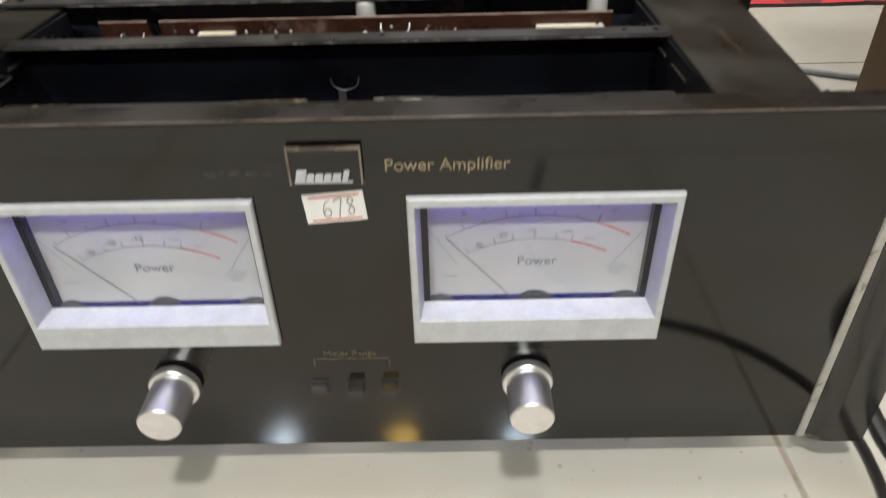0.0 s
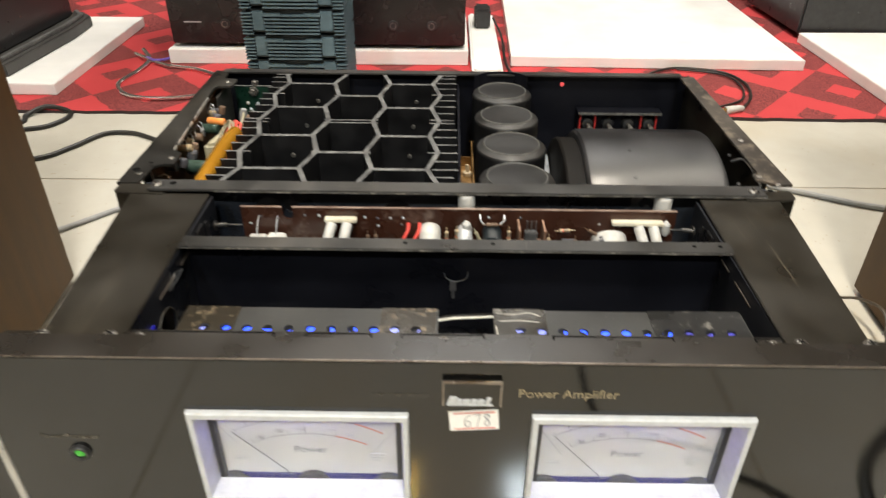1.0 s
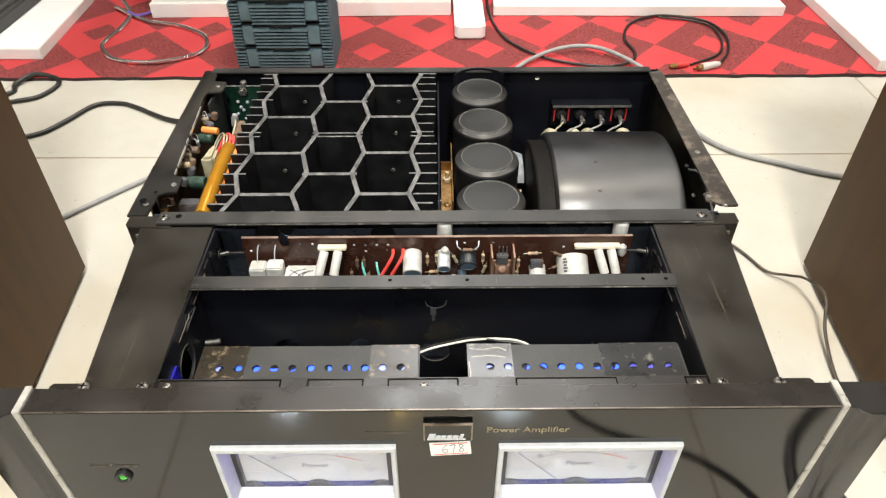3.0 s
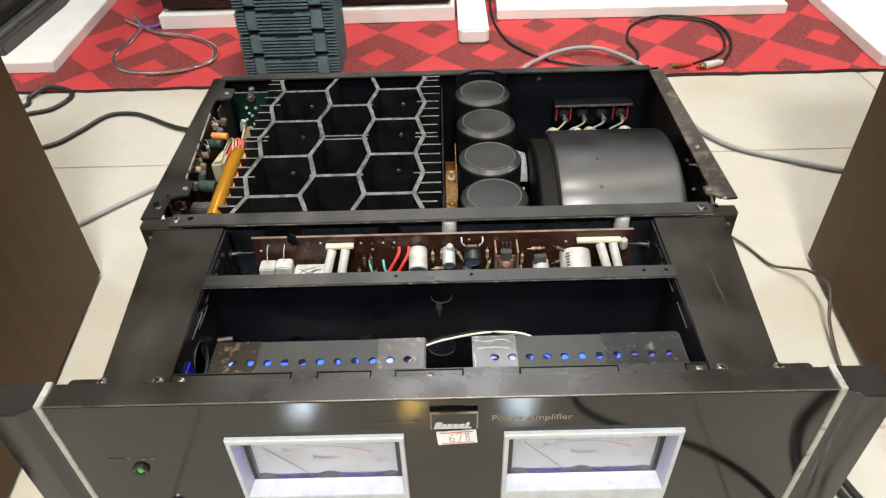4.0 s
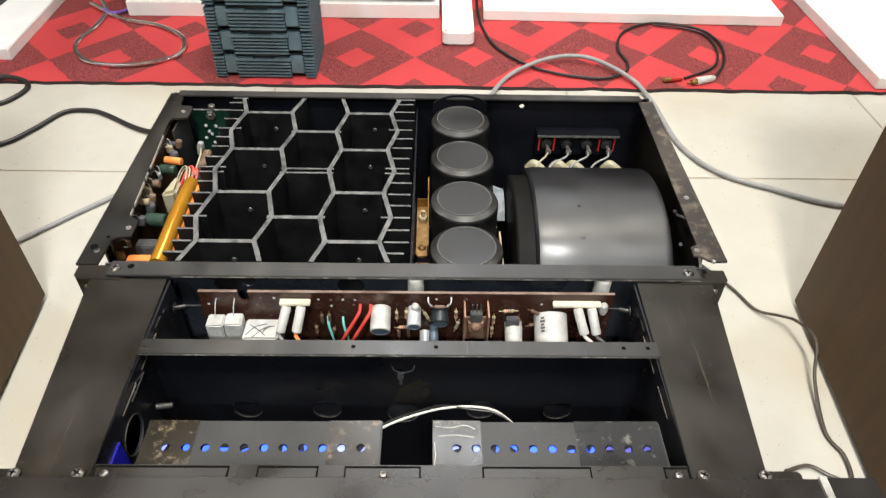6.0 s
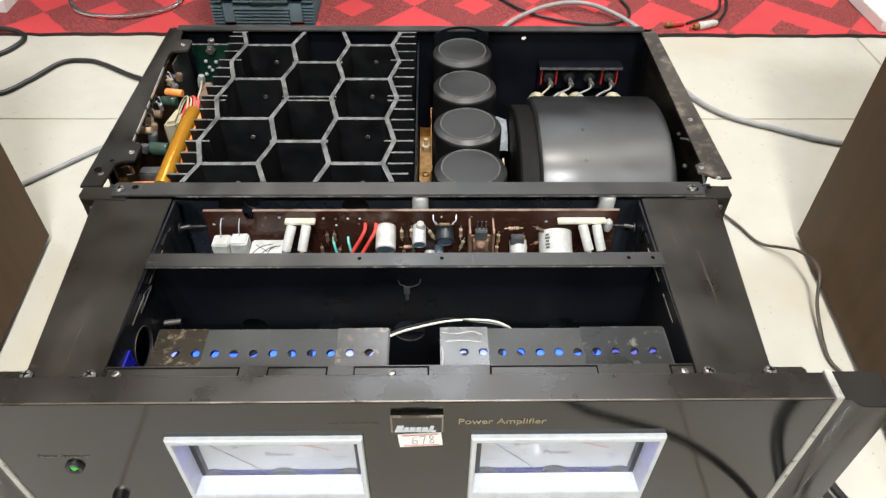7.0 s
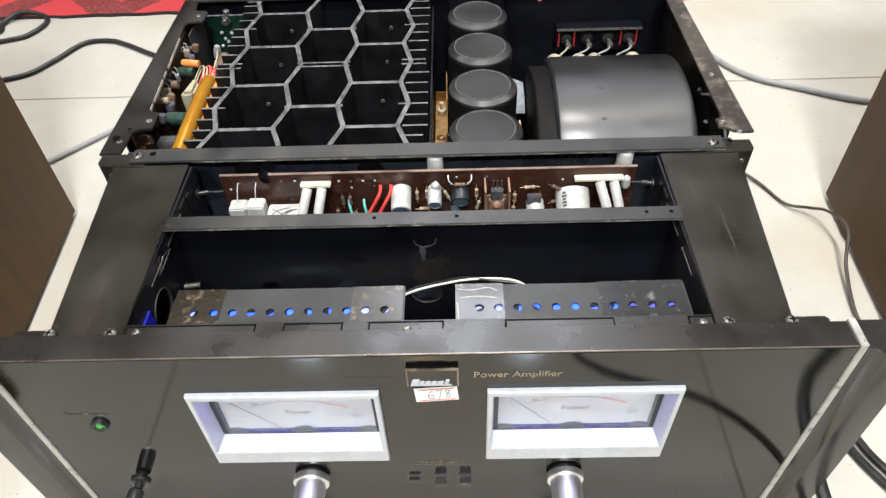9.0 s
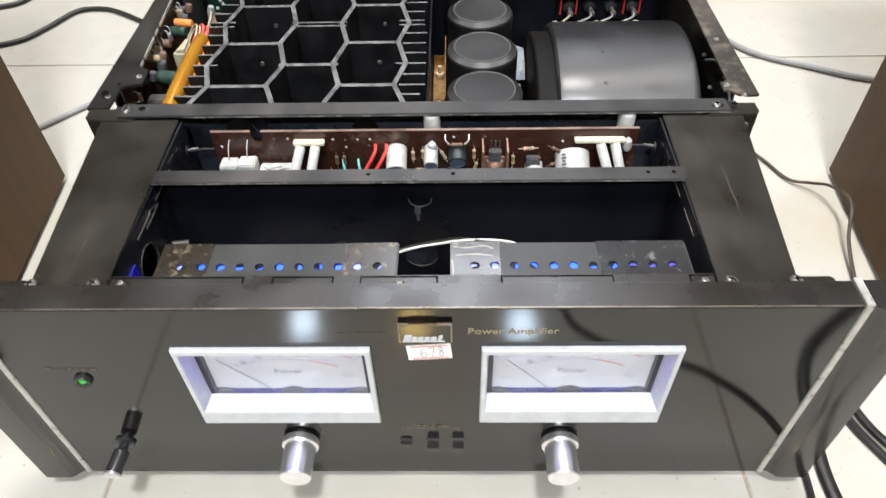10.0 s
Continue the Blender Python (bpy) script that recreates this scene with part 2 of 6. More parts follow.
M["browncord"] = material("brown_black_cord", (0.030, 0.022, 0.015), (0.060, 0.046, 0.032), 90, 0.4)
M["greycable"] = material("grey_cable", (0.20, 0.20, 0.20), (0.28, 0.28, 0.275), 90, 0.45)
M["paper"] = material("white_sticker", (0.76, 0.75, 0.73), (0.84, 0.83, 0.81), 80, 0.6)
M["pencil"] = material("grey_pencil", (0.16, 0.16, 0.18), (0.30, 0.30, 0.32), 300, 0.6)
M["walnut"] = material("dark_walnut_veneer", (0.054, 0.0275, 0.0088), (0.078, 0.041, 0.0145), 16, 0.40, 0.05, 0, 0.10, 260, stretch=(5, 5, 0.5), spec=0.14)
M["board"] = material("white_melamine", (0.74, 0.73, 0.71), (0.82, 0.81, 0.79), 20, 0.35, 0.06, 0, 0.02)
M["unit"] = material("black_hifi_case", (0.012, 0.009, 0.009), (0.020, 0.015, 0.015), 30, 0.25, 0.06)
M["teal"] = material("slate_blue_plastic", (0.060, 0.094, 0.114), (0.092, 0.140, 0.166), 60, 0.42, 0.08, 0, 0.05)
M["tealdark"] = material("dark_slate_plastic", (0.008, 0.012, 0.015), (0.014, 0.020, 0.024), 60, 0.42)
# Unseen north wall, given a dark colour so the deck reflects little light.
M["farwall"] = material("darkened_unseen_wall", (0.050, 0.042, 0.034), (0.070, 0.060, 0.050), 8, 0.8, 0.05, 0, 0.1, 200)
M["wall"] = material("cream_wall_paint", (0.30, 0.26, 0.22), (0.36, 0.32, 0.27), 8, 0.8, 0.05, 0, 0.1, 200)
M["ceil"] = material("white_ceiling_paint", (0.70, 0.68, 0.64), (0.76, 0.74, 0.70), 8, 0.85, 0.05)
M["grout"] = material("tile_grout", (0.24, 0.20, 0.15), (0.36, 0.31, 0.24), 60, 0.8)
M["purple"] = material("purple_wire", (0.12, 0.07, 0.34), (0.18, 0.11, 0.45), 80, 0.35)
M["redplug"] = material("red_plastic", (0.34, 0.02, 0.022), (0.48, 0.04, 0.035), 80, 0.4)


def floor_tile():
    m = material("cream_porcelain_tile", (0.435, 0.415, 0.364), (0.490, 0.470, 0.418), 4.0, 0.075, 0.03, 0, 0.0, 40, spec=0.5)
    nt = m.node_tree
    b = nt.nodes["Principled BSDF"]
    geo = nt.nodes.new("ShaderNodeNewGeometry")
    v = nt.nodes.new("ShaderNodeTexVoronoi")
    v.inputs["Scale"].default_value = 150
    nt.links.new(geo.outputs["Position"], v.inputs["Vector"])
    n = nt.nodes.new("ShaderNodeTexNoise")
    n.inputs["Scale"].default_value = 60
    nt.links.new(geo.outputs["Position"], n.inputs["Vector"])
    sub = nt.nodes.new("ShaderNodeMath")
    sub.operation = "MULTIPLY_ADD"
    nt.links.new(n.outputs["Fac"], sub.inputs[0])
    sub.inputs[1].default_value = -0.62
    nt.links.new(v.outputs["Distance"], sub.inputs[2])
    lt = nt.nodes.new("ShaderNodeMapRange")
    lt.inputs["From Min"].default_value, lt.inputs["From Max"].default_value = -0.29, -0.24
    lt.inputs["To Min"].default_value, lt.inputs["To Max"].default_value = 1.0, 0.0
    nt.links.new(sub.outputs[0], lt.inputs["Value"])
    mix = nt.nodes.new("ShaderNodeMix")
    mix.data_type = "RGBA"
    old = b.inputs["Base Color"].links[0].from_socket
    nt.links.new(lt.outputs[0], mix.inputs["Factor"])
    nt.links.new(old, mix.inputs["A"])
    mix.inputs["B"].default_value = (0.36, 0.31, 0.24, 1)
    broad = nt.nodes.new("ShaderNodeTexNoise")
    broad.inputs["Scale"].default_value, broad.inputs["Detail"].default_value = 3.2, 5
    nt.links.new(geo.outputs["Position"], broad.inputs["Vector"])
    stain = nt.nodes.new("ShaderNodeMapRange")
    stain.inputs["From Min"].default_value, stain.inputs["From Max"].default_value = 0.50, 0.72
    stain.inputs["To Max"].default_value = 0.75
    nt.links.new(broad.outputs["Fac"], stain.inputs["Value"])
    tint = nt.nodes.new("ShaderNodeMix")
    tint.data_type = "RGBA"
    nt.links.new(stain.outputs[0], tint.inputs["Factor"])
    nt.links.new(mix.outputs["Result"], tint.inputs["A"])
    tint.inputs["B"].default_value = (0.43, 0.370, 0.265, 1)
    nt.links.new(tint.outputs["Result"], b.inputs["Base Color"])
    return m


M["tile"] = floor_tile()


def rug_material():
    """Red woven rug with a lattice of dark diamonds, each with a small diamond of the other colour in it."""
    m = bpy.data.materials.new("red_diamond_rug")
    m.use_nodes = True
    nt = m.node_tree
    b = nt.nodes["Principled BSDF"]
    geo = nt.nodes.new("ShaderNodeNewGeometry")
    wob = nt.nodes.new("ShaderNodeTexNoise")
    wob.inputs["Scale"].default_value = 160
    nt.links.new(geo.outputs["Position"], wob.inputs["Vector"])
    sep = nt.nodes.new("ShaderNodeSeparateXYZ")
    nt.links.new(geo.outputs["Position"], sep.inputs[0])

    def math(op, a, c, d=None):
        n = nt.nodes.new("ShaderNodeMath")
        n.operation = op
        for i, v in enumerate((a, c, d)):
            if v is None:
                continue
            if isinstance(v, (int, float)):
                n.inputs[i].default_value = v
            else:
                nt.links.new(v, n.inputs[i])
        return n.outputs[0]

    jx = math("MULTIPLY_ADD", wob.outputs["Fac"], 0.006, sep.outputs["X"])
    jy = math("MULTIPLY_ADD", wob.outputs["Fac"], 0.006, sep.outputs["Y"])
    skew = math("MULTIPLY_ADD", sep.outputs["X"], -0.046, jy)
    u = math("DIVIDE", math("SUBTRACT", jx, -0.097), 0.1815)
    v = math("DIVIDE", math("SUBTRACT", skew, 0.8195), 0.202)
    p, q = math("ADD", u, v), math("SUBTRACT", u, v)
    # a diamond checker: cells of p and q
    ip, iq = math("FLOOR", math("ADD", p, 0.5), 0), math("FLOOR", math("ADD", q, 0.5), 0)
    par = math("ABSOLUTE", math("MODULO", math("ADD", ip, iq), 2), 0)
    fp = math("ABSOLUTE", math("SUBTRACT", math("ADD", p, 0.5), math("ADD", ip, 0.5)), 0)
    fq = math("ABSOLUTE", math("SUBTRACT", math("ADD", q, 0.5), math("ADD", iq, 0.5)), 0)
    inner = math("LESS_THAN", math("MAXIMUM", fp, fq), 0.165)
    dark = math("ABSOLUTE", math("SUBTRACT", math("SUBTRACT", 1.0, par), inner), 0)
    weave = nt.nodes.new("ShaderNodeTexNoise")
    weave.inputs["Scale"].default_value, weave.inputs["Detail"].default_value = 640, 2
    mp = nt.nodes.new("ShaderNodeMapping")
    mp.inputs["Scale"].default_value = (1.0, 0.45, 1)
    nt.links.new(geo.outputs["Position"], mp.inputs[0])
    nt.links.new(mp.outputs[0], weave.inputs["Vector"])
    fleck = nt.nodes.new("ShaderNodeMapRange")
    fleck.inputs["From Min"].default_value, fleck.inputs["From Max"].default_value = 0.42, 0.62
    nt.links.new(weave.outputs["Fac"], fleck.inputs["Value"])
    broad = nt.nodes.new("ShaderNodeTexNoise")
    broad.inputs["Scale"].default_value = 9
    nt.links.new(geo.outputs["Position"], broad.inputs["Vector"])

    def mixc(f, a, c):
        n = nt.nodes.new("ShaderNodeMix")
        n.data_type = "RGBA"
        nt.links.new(f, n.inputs["Factor"])
        for key, val in (("A", a), ("B", c)):
            if isinstance(val, tuple):
                n.inputs[key].default_value = (*val, 1)
            else:
                nt.links.new(val, n.inputs[key])
        return n.outputs["Result"]

    red = mixc(broad.outputs["Fac"], (0.39, 0.040, 0.045), (0.50, 0.060, 0.064))
    brown = mixc(fleck.outputs[0], (0.125, 0.029, 0.029), (0.27, 0.057, 0.056))
    nt.links.new(mixc(dark, red, brown), b.inputs["Base Color"])
    b.inputs["Roughness"].default_value = 0.95
    b.inputs["Specular IOR Level"].default_value = 0.15
    bp = nt.nodes.new("ShaderNodeBump")
    bp.inputs["Strength"].default_value, bp.inputs["Distance"].default_value = 0.5, 0.001
    nt.links.new(weave.outputs["Fac"], bp.inputs["Height"])
    nt.links.new(bp.outputs[0], b.inputs["Normal"])
    return m


M["rug"] = rug_material()


def glass(name, rough=0.02):
    m = bpy.data.materials.new(name)
    m.use_nodes = True
    b = m.node_tree.nodes["Principled BSDF"]
    b.inputs["Transmission Weight"].default_value = 1.0
    b.inputs["Roughness"].default_value, b.inputs["IOR"].default_value = rough, 1.45
    return m


M["glass"] = glass("meter_glass")
M["clear"] = glass("clear_vinyl", 0.07)
M["clear"].node_tree.nodes["Principled BSDF"].inputs["Transmission Weight"].default_value = 0.94
M["clear"].node_tree.nodes["Principled BSDF"].inputs["Base Color"].default_value = (0.90, 0.74, 0.71, 1)


# ---- shape helpers ----
def thing(name, label, category, at=(0, 0, 0), group="", kind=""):
    ob = new(name)
    ob.location = at
    ob.empty_display_size = 0.02
    return tagged(ob, label, category, group, kind)


def finish(bm, name, mats, smooth=30):
    me = bpy.data.meshes.new(name)
    bm.to_mesh(me)
    bm.free()
    for k in mats if isinstance(mats, (list, tuple)) else [mats]:
        me.materials.append(M[k])
    if smooth:
        me.set_sharp_from_angle(angle=radians(smooth))
        for p in me.polygons:
            p.use_smooth = True
    return me


def part(name, bm, mats, parent, label="", smooth=30):
    """One mesh object under a thing or a part, built in world places."""
    ob = new(name, finish(bm, name, mats, smooth))
    if parent:
        ob.parent = parent
        top, off = parent, Vector((0, 0, 0))
        while top:
            off += top.location
            top = top.parent
        ob.data.transform(Matrix.Translation(-off))
    return tagged(ob, label) if label else ob


def single(name, bm, mats, label, category, group="", kind="", smooth=30):
    ob = new(name, finish(bm, name, mats, smooth))
    return tagged(ob, label, category, group, kind)


def box(bm, x0, x1, y0, y1, z0, z1, bev=0.0, m=None, mi=0, segs=2):
    made = bmesh.ops.create_cube(bm, size=1)["verts"]
    for v in made:
        v.co = Vector(((x0 + x1) / 2 + v.co.x * (x1 - x0), (y0 + y1) / 2 + v.co.y * (y1 - y0), (z0 + z1) / 2 + v.co.z * (z1 - z0)))
    faces = list({f for v in made for f in v.link_faces})
    if bev:
        edges = list({e for v in made for e in v.link_edges})
        out = bmesh.ops.bevel(bm, geom=edges, offset=bev, segments=segs, affect="EDGES")
        faces = list({f for f in faces if f.is_valid} | set(out["faces"]))
        made = list({v for f in faces for v in f.verts})
    for f in faces:
        if f.is_valid:
            f.material_index = mi
    if m is not None:
        bmesh.ops.transform(bm, matrix=m, verts=made)
    return made


def lathe(bm, profile, at=(0, 0, 0), axis=(0, 0, 1), n=24, mi=0):
    """Turns (radius, height) pairs about an axis."""
    q = Vector((0, 0, 1)).rotation_difference(Vector(axis))
    rings = []
    for r, h in profile:
        if r < 1e-6:
            rings.append([bm.verts.new(Vector(at) + q @ Vector((0, 0, h)))])
        else:
            rings.append([bm.verts.new(Vector(at) + q @ Vector((r * math.cos(2 * math.pi * i / n), r * math.sin(2 * math.pi * i / n), h))) for i in range(n)])
    for a, b in zip(rings, rings[1:]):
        for i in range(n):
            j = (i + 1) % n
            vs = [a[i % len(a)], a[j % len(a)], b[j % len(b)], b[i % len(b)]]
            vs = list(dict.fromkeys(vs))
            if len(vs) > 2:
                bm.faces.new(vs).material_index = mi
    bmesh.ops.recalc_face_normals(bm, faces=bm.faces[:])


def rod(bm, a, b, r, n=12, mi=0, cap=0.15):
    a, b = Vector(a), Vector(b)
    h = (b - a).length
    c = min(r * cap, h / 3)
    lathe(bm, [(0, 0), (r - c, 0), (r, c), (r, h - c), (r - c, h), (0, h)], a, (b - a) / h, n, mi)


def smoothed(pts, steps=8):
    pts = [Vector(p) for p in pts]
    full = [2 * pts[0] - pts[1], *pts, 2 * pts[-1] - pts[-2]]
    out = []
    for i in range(1, len(full) - 2):
        p0, p1, p2, p3 = full[i - 1:i + 3]
        for k in range(steps):
            t = k / steps
            out.append(0.5 * (2 * p1 + (p2 - p0) * t + (2 * p0 - 5 * p1 + 4 * p2 - p3) * t * t + (3 * p1 - p0 - 3 * p2 + p3) * t ** 3))
    return out + [pts[-1]]


def tube(bm, pts, r, n=8, steps=8, mi=0, flat=1.0):
    path = smoothed(pts, steps)
    rings = []
    up = Vector((0, 0, 1))
    for i, p in enumerate(path):
        d = (path[min(i + 1, len(path) - 1)] - path[max(i - 1, 0)]).normalized()
        s = d.cross(up)
        s = s.normalized() if s.length > 1e-4 else Vector((1, 0, 0))
        w = s.cross(d).normalized()
        rings.append([bm.verts.new(p + s * (r * flat * math.cos(2 * math.pi * k / n)) + w * (r * math.sin(2 * math.pi * k / n))) for k in range(n)])
    for a, b in zip(rings, rings[1:]):
        for k in range(n):
            bm.faces.new((a[k], a[(k + 1) % n], b[(k + 1) % n], b[k])).material_index = mi
    bm.faces.new(rings[0][::-1]).material_index = mi
    bm.faces.new(rings[-1]).material_index = mi


def slab(bm, outline, z0, z1, mi=0, bev=0.0):
    """An upright prism over an outline of (x, y), with a softened top edge."""
    low = [bm.verts.new((x, y, z0)) for x, y in outline]
    high = [bm.verts.new((x, y, z1)) for x, y in outline]
    n = len(outline)
    faces = [bm.faces.new(low[::-1]), bm.faces.new(high)]
    for i in range(n):
        faces.append(bm.faces.new((low[i], low[(i + 1) % n], high[(i + 1) % n], high[i])))
    for f in faces:
        f.material_index = mi
    bmesh.ops.recalc_face_normals(bm, faces=faces)
    if bev:
        edges = list({e for f in faces for e in f.edges})
        bmesh.ops.bevel(bm, geom=edges, offset=bev, segments=2, affect="EDGES")


def holed(bm, x0, x1, z0, z1, holes, to_world, thick, n=24, mi=0):
    """A sheet in a plane with round holes right through it; to_world turns (u, v, depth) into a place."""
    outer = [(x0, z0), (x1, z0), (x1, z1), (x0, z1)]
    for depth, flip in ((0.0, False), (thick, True)):
        edges = []
        vs = [bm.verts.new(to_world(u, v, depth)) for u, v in outer]
        edges += [bm.edges.new((vs[i], vs[(i + 1) % 4])) for i in range(4)]
        for cu, cv, r in holes:
            hv = [bm.verts.new(to_world(cu + r * math.cos(2 * math.pi * k / n), cv + r * math.sin(2 * math.pi * k / n), depth)) for k in range(n)]
            edges += [bm.edges.new((hv[k], hv[(k + 1) % n])) for k in range(n)]
        bmesh.ops.triangle_fill(bm, use_beauty=True, use_dissolve=False, edges=edges)
    bm.verts.ensure_lookup_table()
    total = len(bm.verts) // 2
    loops = [range(4)] + [range(4 + i * n, 4 + (i + 1) * n) for i in range(len(holes))]
    vs = bm.verts[:]
    for lp in loops:
        lp = list(lp)
        for i, k in enumerate(lp):
            j = lp[(i + 1) % len(lp)]
            bm.faces.new((vs[k], vs[j], vs[j + total], vs[k + total]))
    for f in bm.faces:
        f.material_index = mi
    bmesh.ops.recalc_face_normals(bm, faces=bm.faces[:])


def writing(name, body, size, m, mat, parent, label="", thick=0.0001):
    """Letters in Blender's own font, as a mesh."""
    cu = bpy.data.curves.new(name, "FONT")
    cu.body, cu.size, cu.extrude, cu.align_x = body, size, thick, "LEFT"
    tmp = bpy.data.objects.new(name, cu)
    scene.collection.objects.link(tmp)
    me = bpy.data.meshes.new_from_object(tmp.evaluated_get(bpy.context.evaluated_depsgraph_get()))
    bpy.data.objects.remove(tmp)
    me.materials.clear()
    me.materials.append(M[mat])
    off = Vector((0, 0, 0))
    top = parent
    while top:
        off += top.location
        top = top.parent
    me.transform(Matrix.Translation(-off) @ m)
    ob = new(name, me)
    ob.parent = parent
    return tagged(ob, label) if label else ob


def bm_new():
    return bmesh.new()


def screw_head(bm, at, r=0.0032, axis=(0, 0, 1)):
    lathe(bm, [(0, 0.0004), (r * 0.25, 0.0006), (r * 0.3, 0.0016), (r * 0.75, 0.0013), (r, 0.0004), (r, -0.0004)], at, axis, 14)


# ---- the room ----
RX0, RX1, RY0, RY1, RZ = -2.2, 2.4, -3.4, 3.6, 2.5
bm = bm_new()
box(bm, RX0 - 0.1, RX1 + 0.1, RY0 - 0.1, RY1 + 0.1, FLOOR - 0.06, FLOOR - 0.0009)
floor = single("floor", bm, "grout", "cream glossy porcelain tiled floor with thin joints", "floor", kind="structure", smooth=0)
bm = bm_new()
box(bm, RX0 - 0.1, RX1 + 0.1, RY0 - 0.1, RY1 + 0.1, RZ, RZ + 0.1)
single("ceiling", bm, "ceil", "plain white painted ceiling with round downlights", "ceiling", kind="structure", smooth=0)
for nm, a in (("wall_north", (RX0, RX1, RY1, RY1 + 0.1)), ("wall_south", (RX0, RX1, RY0 - 0.1, RY0)), ("wall_west", (RX0 - 0.1, RX0, RY0, RY1)), ("wall_east", (RX1, RX1 + 0.1, RY0, RY1))):
    bm = bm_new()
    box(bm, *a, FLOOR - 0.002, RZ)
    single(nm, bm, "farwall" if nm == "wall_north" else "wall", "plain cream painted wall closing the room" if nm != "wall_north" else "unseen wall closing the room, coloured dark for the deck reflections", "wall", kind="structure", smooth=0)

# rug
bm = bm_new()
nx, ny = 120, 50
X0, X1, Y0, Y1 = -0.95, 1.05, 0.728, 2.2
grid = []
for j in range(ny + 1):
    row = []
    for i in range(nx + 1):
        x = X0 + (X1 - X0) * i / nx
        y = Y0 + (Y1 - Y0) * j / ny
        if j == 0:
            y += 0.004 * noise.noise(Vector((x * 14, 0, 3))) + 0.003 * noise.noise(Vector((x * 50, 0, 8)))
        row.append((x, y))
    grid.append(row)
top = [[bm.verts.new((x, y, FLOOR + 0.0045 + 0.0012 * noise.noise(Vector((x * 9, y * 9, 1))))) for x, y in row] for row in grid]
for j in range(ny):
    for i in range(nx):
        bm.faces.new((top[j][i], top[j][i + 1], top[j + 1][i + 1], top[j + 1][i]))
front = [bm.verts.new((v.co.x, v.co.y - 0.0015, FLOOR)) for v in top[0]]
for i in range(nx):
    f = bm.faces.new((front[i], front[i + 1], top[0][i + 1], top[0][i]))
    f.material_index = 1
M["rugedge"] = material("dark_rug_binding", (0.012, 0.008, 0.008), (0.03, 0.015, 0.014), 90, 0.9)
single("rug", bm, ["rug", "rugedge"], "thin red woven rug with dark brown diamonds lying on tiles", "rug")
RUG = FLOOR + 0.005

# ---- the amplifier ----
amp = thing("power_amplifier", "vintage gloss-black power amplifier with lid off standing on tiled floor", "amplifier", (0, 0.2, FLOOR))
PT, PB = 0.1716, 0.005

# front panel with two rectangular meter openings
MET = [(-0.1215, -0.0205), (0.0355, 0.1365)]
MZ0, MZ1 = 0.0705, 0.1405
bm = bm_new()
xs = [-0.2125, MET[0][0], MET[0][1], MET[1][0], MET[1][1], 0.2125]
box(bm, xs[0], xs[5], 0, 0.004, PB, MZ0)
box(bm, xs[0], xs[5], 0, 0.004, MZ1, PT - 0.0018)
for a, b in ((0, 1), (2, 3), (4, 5)):
    box(bm, xs[a], xs[b], 0, 0.004, MZ0, MZ1)
bmesh.ops.remove_doubles(bm, verts=bm.verts[:], dist=1e-6)
panel = part("front_panel", bm, "panel", amp, "gloss black front panel", smooth=0)
bm = bm_new()
slab_yz = [(0.0002, 0.16985), (0.0042, 0.16985), (0.0042, 0.1640), (0.0158, 0.1640), (0.0158, 0.1706), (0.0155, 0.1709), (0.0004, 0.1709), (0.0002, 0.1707)]
ends = [[bm.verts.new((x, y, z)) for y, z in slab_yz] for x in (-0.2125, 0.2125)]
bm.faces.new(ends[0])
bm.faces.new(ends[1][::-1])
for i in range(8):
    j = (i + 1) % 8
    bm.faces.new((ends[0][i], ends[1][i], ends[1][j], ends[0][j]))
bmesh.ops.recalc_face_normals(bm, faces=bm.faces[:])
part("panel_top_rail", bm, "paneltop", amp, "dull black top of the front panel", smooth=0)
bm = bm_new()
box(bm, -0.2125, 0.2125, -0.0003, 0.0005, 0.1708, 0.1714, 0.0002)
part("edge_strip", bm, "edge", amp, "worn bright top edge")
for sx in (-1, 1):
    bm = bm_new()
    a, b = sorted((sx * 0.2127, sx * 0.2165))
    box(bm, a, b, -0.0008, 0.006, PB, 0.1726, 0.0004)
    box(bm, a, b, 0.006, 0.0165, 0.160, 0.1726, 0.0004)
    part("trim_strip", bm, "trim", amp, "pale aluminium inlay strip")
    # cheek: a grooved outer block
    bm = bm_new()
    o = [(0.2166, 0.0002), (0.2195, -0.0002), (0.2240, -0.0040), (0.2260, -0.0045), (0.2415, -0.0045), (0.2425, -0.0035), (0.2425, 0.017), (0.2166, 0.017)]
    slab(bm, [(sx * x, y) for x, y in o], PB, 0.1704, bev=0.0006)
    part("side_cheek", bm, "cheek", amp, "satin black end cheek with a groove")

